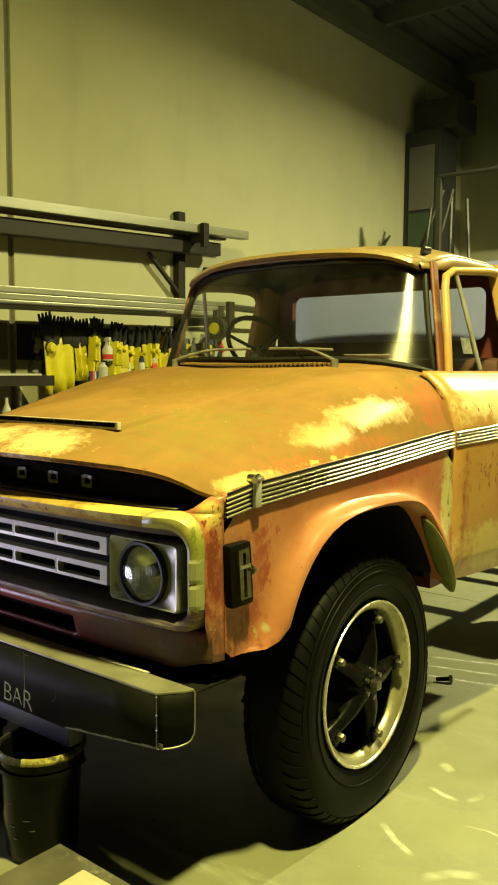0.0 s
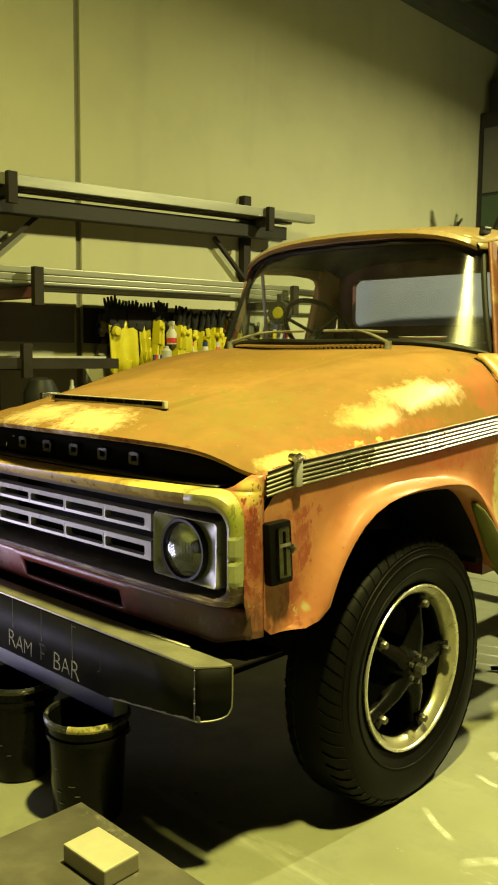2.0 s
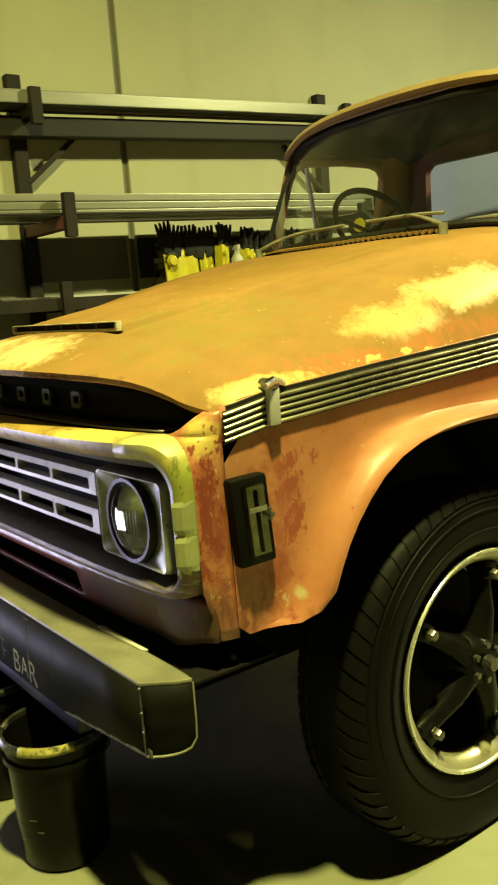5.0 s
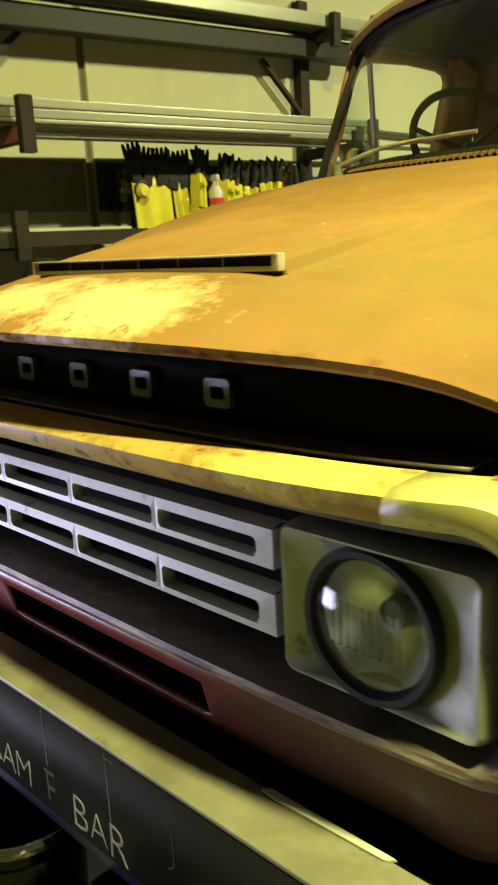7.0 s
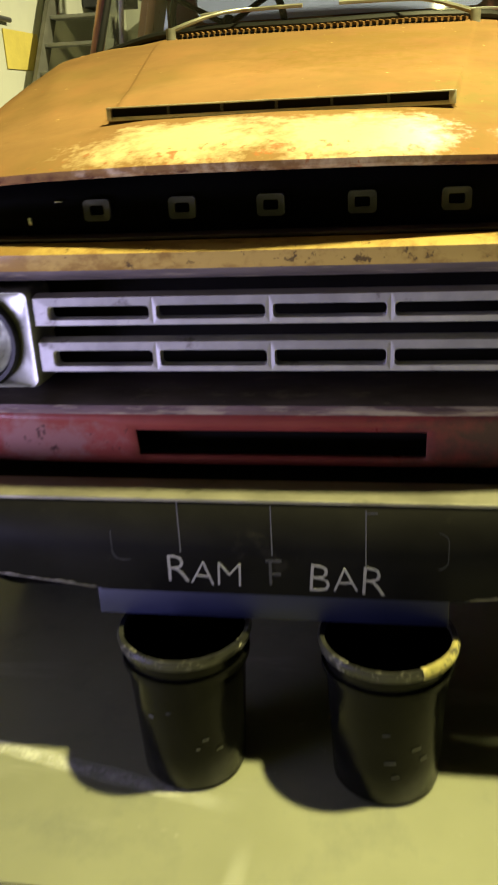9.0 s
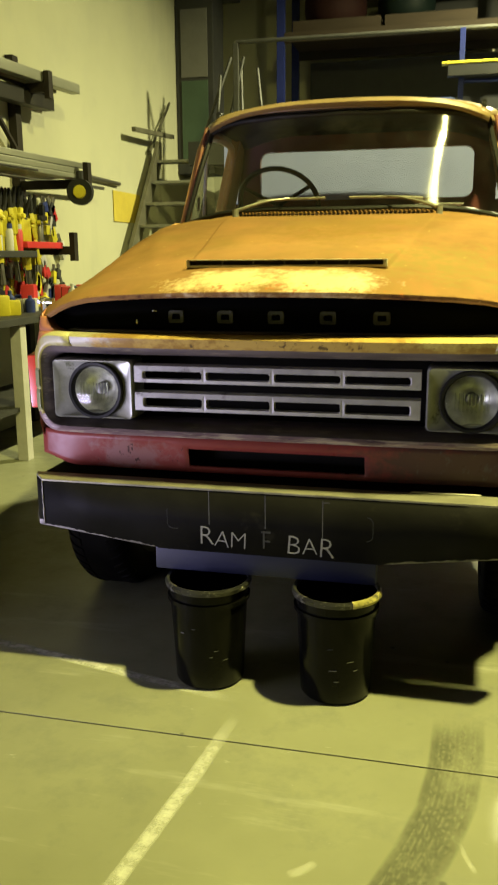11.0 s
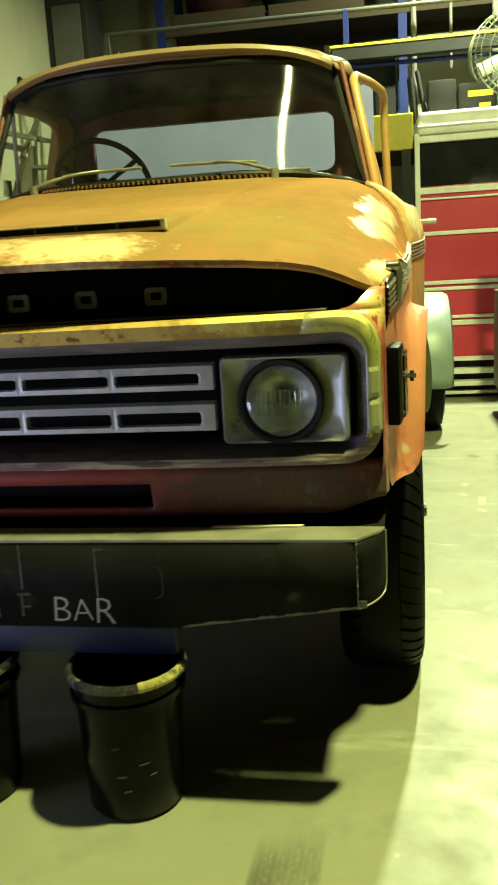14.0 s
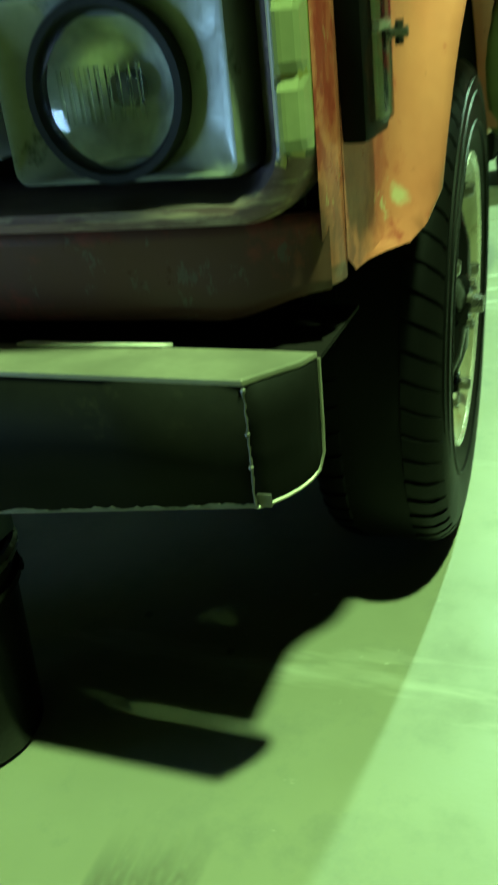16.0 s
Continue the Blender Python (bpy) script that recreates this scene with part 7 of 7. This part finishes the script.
for r, h in ((0.40, 0.0), (0.38, 0.08), (0.34, 0.12), (0.27, 0.15), (0.19, 0.165), (0.11, 0.17)):
    bm = tube(bmesh.new(), [(r * math.cos(a), r * math.sin(a), h) for a in (2 * math.pi * k / 40 for k in range(41))], 0.006, 5, caps=False)
    part("cage_ring", bm, M_FAN, fan)
wire = part("cage_wire", tube(bmesh.new(), [(r, 0, h) for r, h in ((0.40, 0.0), (0.38, 0.08), (0.27, 0.15), (0.10, 0.17))], 0.0035, 4), M_FAN, fan)
for k in range(1, 48):
    repeat("cage_wire", wire.data, fan, pose(0, 0, 0, 0, 0, 7.5 * k))
part("drum", revolve(bmesh.new(), [(0.405, 0.02), (0.41, -0.10), (0.405, -0.12), (0.40, -0.10)], seg=40), M_FAN, fan, thick=0.004)
for k in range(4):
    bm = bmesh.new()
    box(bm, (0.06, -0.07, -0.01), (0.35, 0.07, 0.0), 0.004, pose(0, 0, 0.03, 0, 0, 90 * k + 20) @ pose(0, 0, 0, 25, 0, 0))
    part("blade", bm, M_FAN, fan)
part("motor", revolve(bmesh.new(), [(0.0, 0.12), (0.07, 0.11), (0.08, 0.0), (0.08, -0.12), (0.0, -0.13)], seg=20), M_CHAR, fan)
part("stand", boxes(((-0.03, -0.50, -0.05), (0.03, -0.06, 0.02)), ((-0.25, -0.50, -0.15), (0.25, -0.46, 0.15))), M_CHAR, fan, smooth=False)

# trolley at the edge of the floor
M_CART = plain("brown-grey trolley paint", (0.13, 0.11, 0.08), 0.5)
cart = thing("tool_trolley", "brown steel trolley with a black post and pale lamp head", "trolley", pose(1.70, 4.35, 0.0))
part("cabinet", boxes(((0.0, 0.0, 0.22), (0.75, 0.9, 1.0)), bev=0.012), M_CART, cart, smooth=False)
for z in (0.30, 0.55, 0.78):
    part("drawer", boxes(((0.03, -0.014, z), (0.72, -0.001, z + 0.19)), bev=0.004), M_CART, cart, smooth=False)
for x in (0.08, 0.66):
    for y in (0.08, 0.82):
        part("castor", revolve(bmesh.new(), [(0.0, -0.03), (0.10, -0.03), (0.11, 0.0), (0.10, 0.03), (0.0, 0.03)], pose(x, y, 0.11, 0, 90, 0), 18), M_BLK, cart)
part("base", boxes(((0.02, 0.02, 0.17), (0.73, 0.88, 0.22))), M_BLK, cart, smooth=False)
part("post", tube(bmesh.new(), [(0.045, 0.12, 1.0), (0.045, 0.12, 1.80)], 0.020, 10), M_BLK, cart)
part("lamp_head", boxes(((0.0, 0.0, 1.78), (0.34, 0.22, 2.03)), bev=0.03), M_PALE, cart)

# ---- plate table and block by the camera ----
table = thing("plate_table", "low steel plate table with a scuffed dark top", "table", pose(1.268, -0.866, 0.0, 0, 0, -1))
part("top", boxes(((0.0, -0.62, 0.738), (0.9, 0.0, 0.75)), bev=0.002), M_TOP, table, smooth=False)
for x in (0.06, 0.84):
    for y in (-0.56, -0.06):
        part("leg", boxes(((x - 0.025, y - 0.025, 0.0), (x + 0.025, y + 0.025, 0.738)), bev=0.003), M_RACK, table, smooth=False)
tagged(part("block", boxes(((-0.0515, -0.034, 0.0), (0.0515, 0.034, 0.030)), bev=0.003), plain("pale planed block", (0.30, 0.28, 0.19), 0.55, second=(0.2, 0.18, 0.10), wear=0.02), None, "pale rectangular block lying on the plate table", smooth=False), category="block").matrix_basis = pose(1.446, -0.954, 0.7505, 0, 0, 1)

# marks on the floor: thin films that thin out towards their edges
def floor_mark(name, pts, width, mat, label, category="mark"):
    a = [Vector((x, y, 0.0)) for x, y in pts]
    dense = []
    for p, q in zip(a, a[1:]):
        dense += [p.lerp(q, k / 6) for k in range(6)]
    dense.append(a[-1])
    rows, fade = [], []
    n = len(dense)
    for k, p in enumerate(dense):
        d = (dense[min(k + 1, n - 1)] - dense[max(k - 1, 0)]).normalized()
        side = Vector((-d.y, d.x, 0)) * width / 2
        rows.append([p + side * u + Vector((0, 0, 0.0012)) for u in (-1.0, -0.6, 0.0, 0.6, 1.0)])
        end = smooth(min(k, n - 1 - k) / (0.22 * n))
        fade += [0.0, 0.75 * end, end, 0.75 * end, 0.0]
    ob = part(name, sheet(rows), mat, None, label, smooth=False)
    attr = ob.data.attributes.new("cover", "FLOAT", "POINT")
    attr.data.foreach_set("value", fade)
    ob.visible_shadow = False
    return tagged(ob, category=category, kind="structure")


def streaky(name, colour, cover, stretch, scale=7.0):
    m, nt, b = material(name)
    nt.nodes.remove(b)
    clear = nt.nodes.new("ShaderNodeBsdfTransparent")
    film = node(nt, "ShaderNodeBsdfDiffuse", Color=(*colour, 1))
    mx = nt.nodes.new("ShaderNodeMixShader")
    att = nt.nodes.new("ShaderNodeAttribute")
    att.attribute_name = "cover"
    worn = ramp(nt, noise_out(nt, scale, 7.0, 0.72, stretch), 0.30, 0.58, 0.0, 1.0)
    nt.links.new(maths(nt, "MULTIPLY", maths(nt, "MULTIPLY", worn, att.outputs["Fac"]), cover), mx.inputs[0])
    nt.links.new(clear.outputs[0], mx.inputs[1])
    nt.links.new(film.outputs[0], mx.inputs[2])
    nt.links.new(mx.outputs[0], nt.nodes["Material Output"].inputs[0])
    return m


M_SKID = streaky("rubbed tyre print", (0.055, 0.055, 0.042), 0.72, (1.0, 0.5, 1), 5.0)
for side in (-0.072, -0.043, -0.014, 0.015, 0.044):
    floor_mark("tyre_print", [(x + side, y + 0.3 * side) for x, y in ((0.635, -0.19), (0.63, -0.30), (0.625, -0.45), (0.60, -0.65), (0.555, -0.82), (0.50, -0.98), (0.38, -1.3), (0.2, -1.8))], 0.045, M_SKID, "dark tyre print rubbed into the concrete")
M_SCUFF = streaky("pale scuff", (0.50, 0.50, 0.45), 0.85, (1, 1, 1), 22.0)
floor_mark("paint_line", [(-0.05, -0.30), (-0.09, -0.70), (-0.14, -1.06), (-0.25, -1.9), (-0.4, -3.0)], 0.05, M_SCUFF, "worn pale line on the concrete")
floor_mark("paint_line", [(-1.2, -0.02), (-0.80, -0.10), (-0.45, -0.18), (-0.06, -0.27)], 0.05, M_SCUFF, "worn pale line on the concrete")
for a, b in (((0.30, 2.33), (1.05, 2.62)), ((0.33, 2.20), (1.05, 2.42)), ((0.42, 2.08), (1.0, 2.24)), ((1.02, 1.05), (1.16, 1.02)), ((1.00, 0.72), (1.19, 0.60))):
    floor_mark("paint_line", [a, ((a[0] + b[0]) / 2, (a[1] + b[1]) / 2 - 0.012), b], 0.028, M_SCUFF, "thin pale scrape along the concrete")
bolt = thing("loose_bolt", "greasy dark bolt lying on the concrete floor", "bolt", pose(0.60, 2.06, 0.018, 0, 84, 30))
part("shank", revolve(bmesh.new(), [(0.0, -0.045), (0.011, -0.045), (0.011, 0.02), (0.0, 0.02)], seg=12), M_HUB, bolt)
part("head", revolve(bmesh.new(), [(0.0, 0.02), (0.018, 0.02), (0.019, 0.036), (0.0, 0.038)], seg=6), M_NUT, bolt, "bright worn bolt head")
M_SMUDGE = streaky("soft pale smudge", (0.46, 0.46, 0.41), 0.6, (1, 1, 1), 13.0)
M_STAIN = streaky("oil stain", (0.05, 0.05, 0.038), 0.6, (1, 1, 1), 12.0)
rnd = random.Random(29)
for k in range(54):
    x, y = (rnd.uniform(1.0, 1.75), rnd.uniform(-0.4, 4.0)) if k < 34 else (rnd.uniform(-0.9, 1.1), rnd.uniform(-1.9, -0.55))
    a, ln = rnd.uniform(0, math.pi), rnd.uniform(0.05, 0.22) * (1.0 if k < 34 else 0.7)
    dx, dy = ln / 2 * math.cos(a), ln / 2 * math.sin(a)
    stain = k % 5 == 4
    bend = rnd.uniform(-0.02, 0.02)
    floor_mark("oil_stain" if stain else "scuff", [(x - dx, y - dy), (x + bend, y - bend), (x + dx, y + dy)], rnd.uniform(0.06, 0.14) if stain else rnd.choice((0.015, 0.03, 0.05, 0.09)), M_STAIN if stain else M_SMUDGE, "dark oil stain soaked into the concrete" if stain else "pale scuff on the concrete floor")
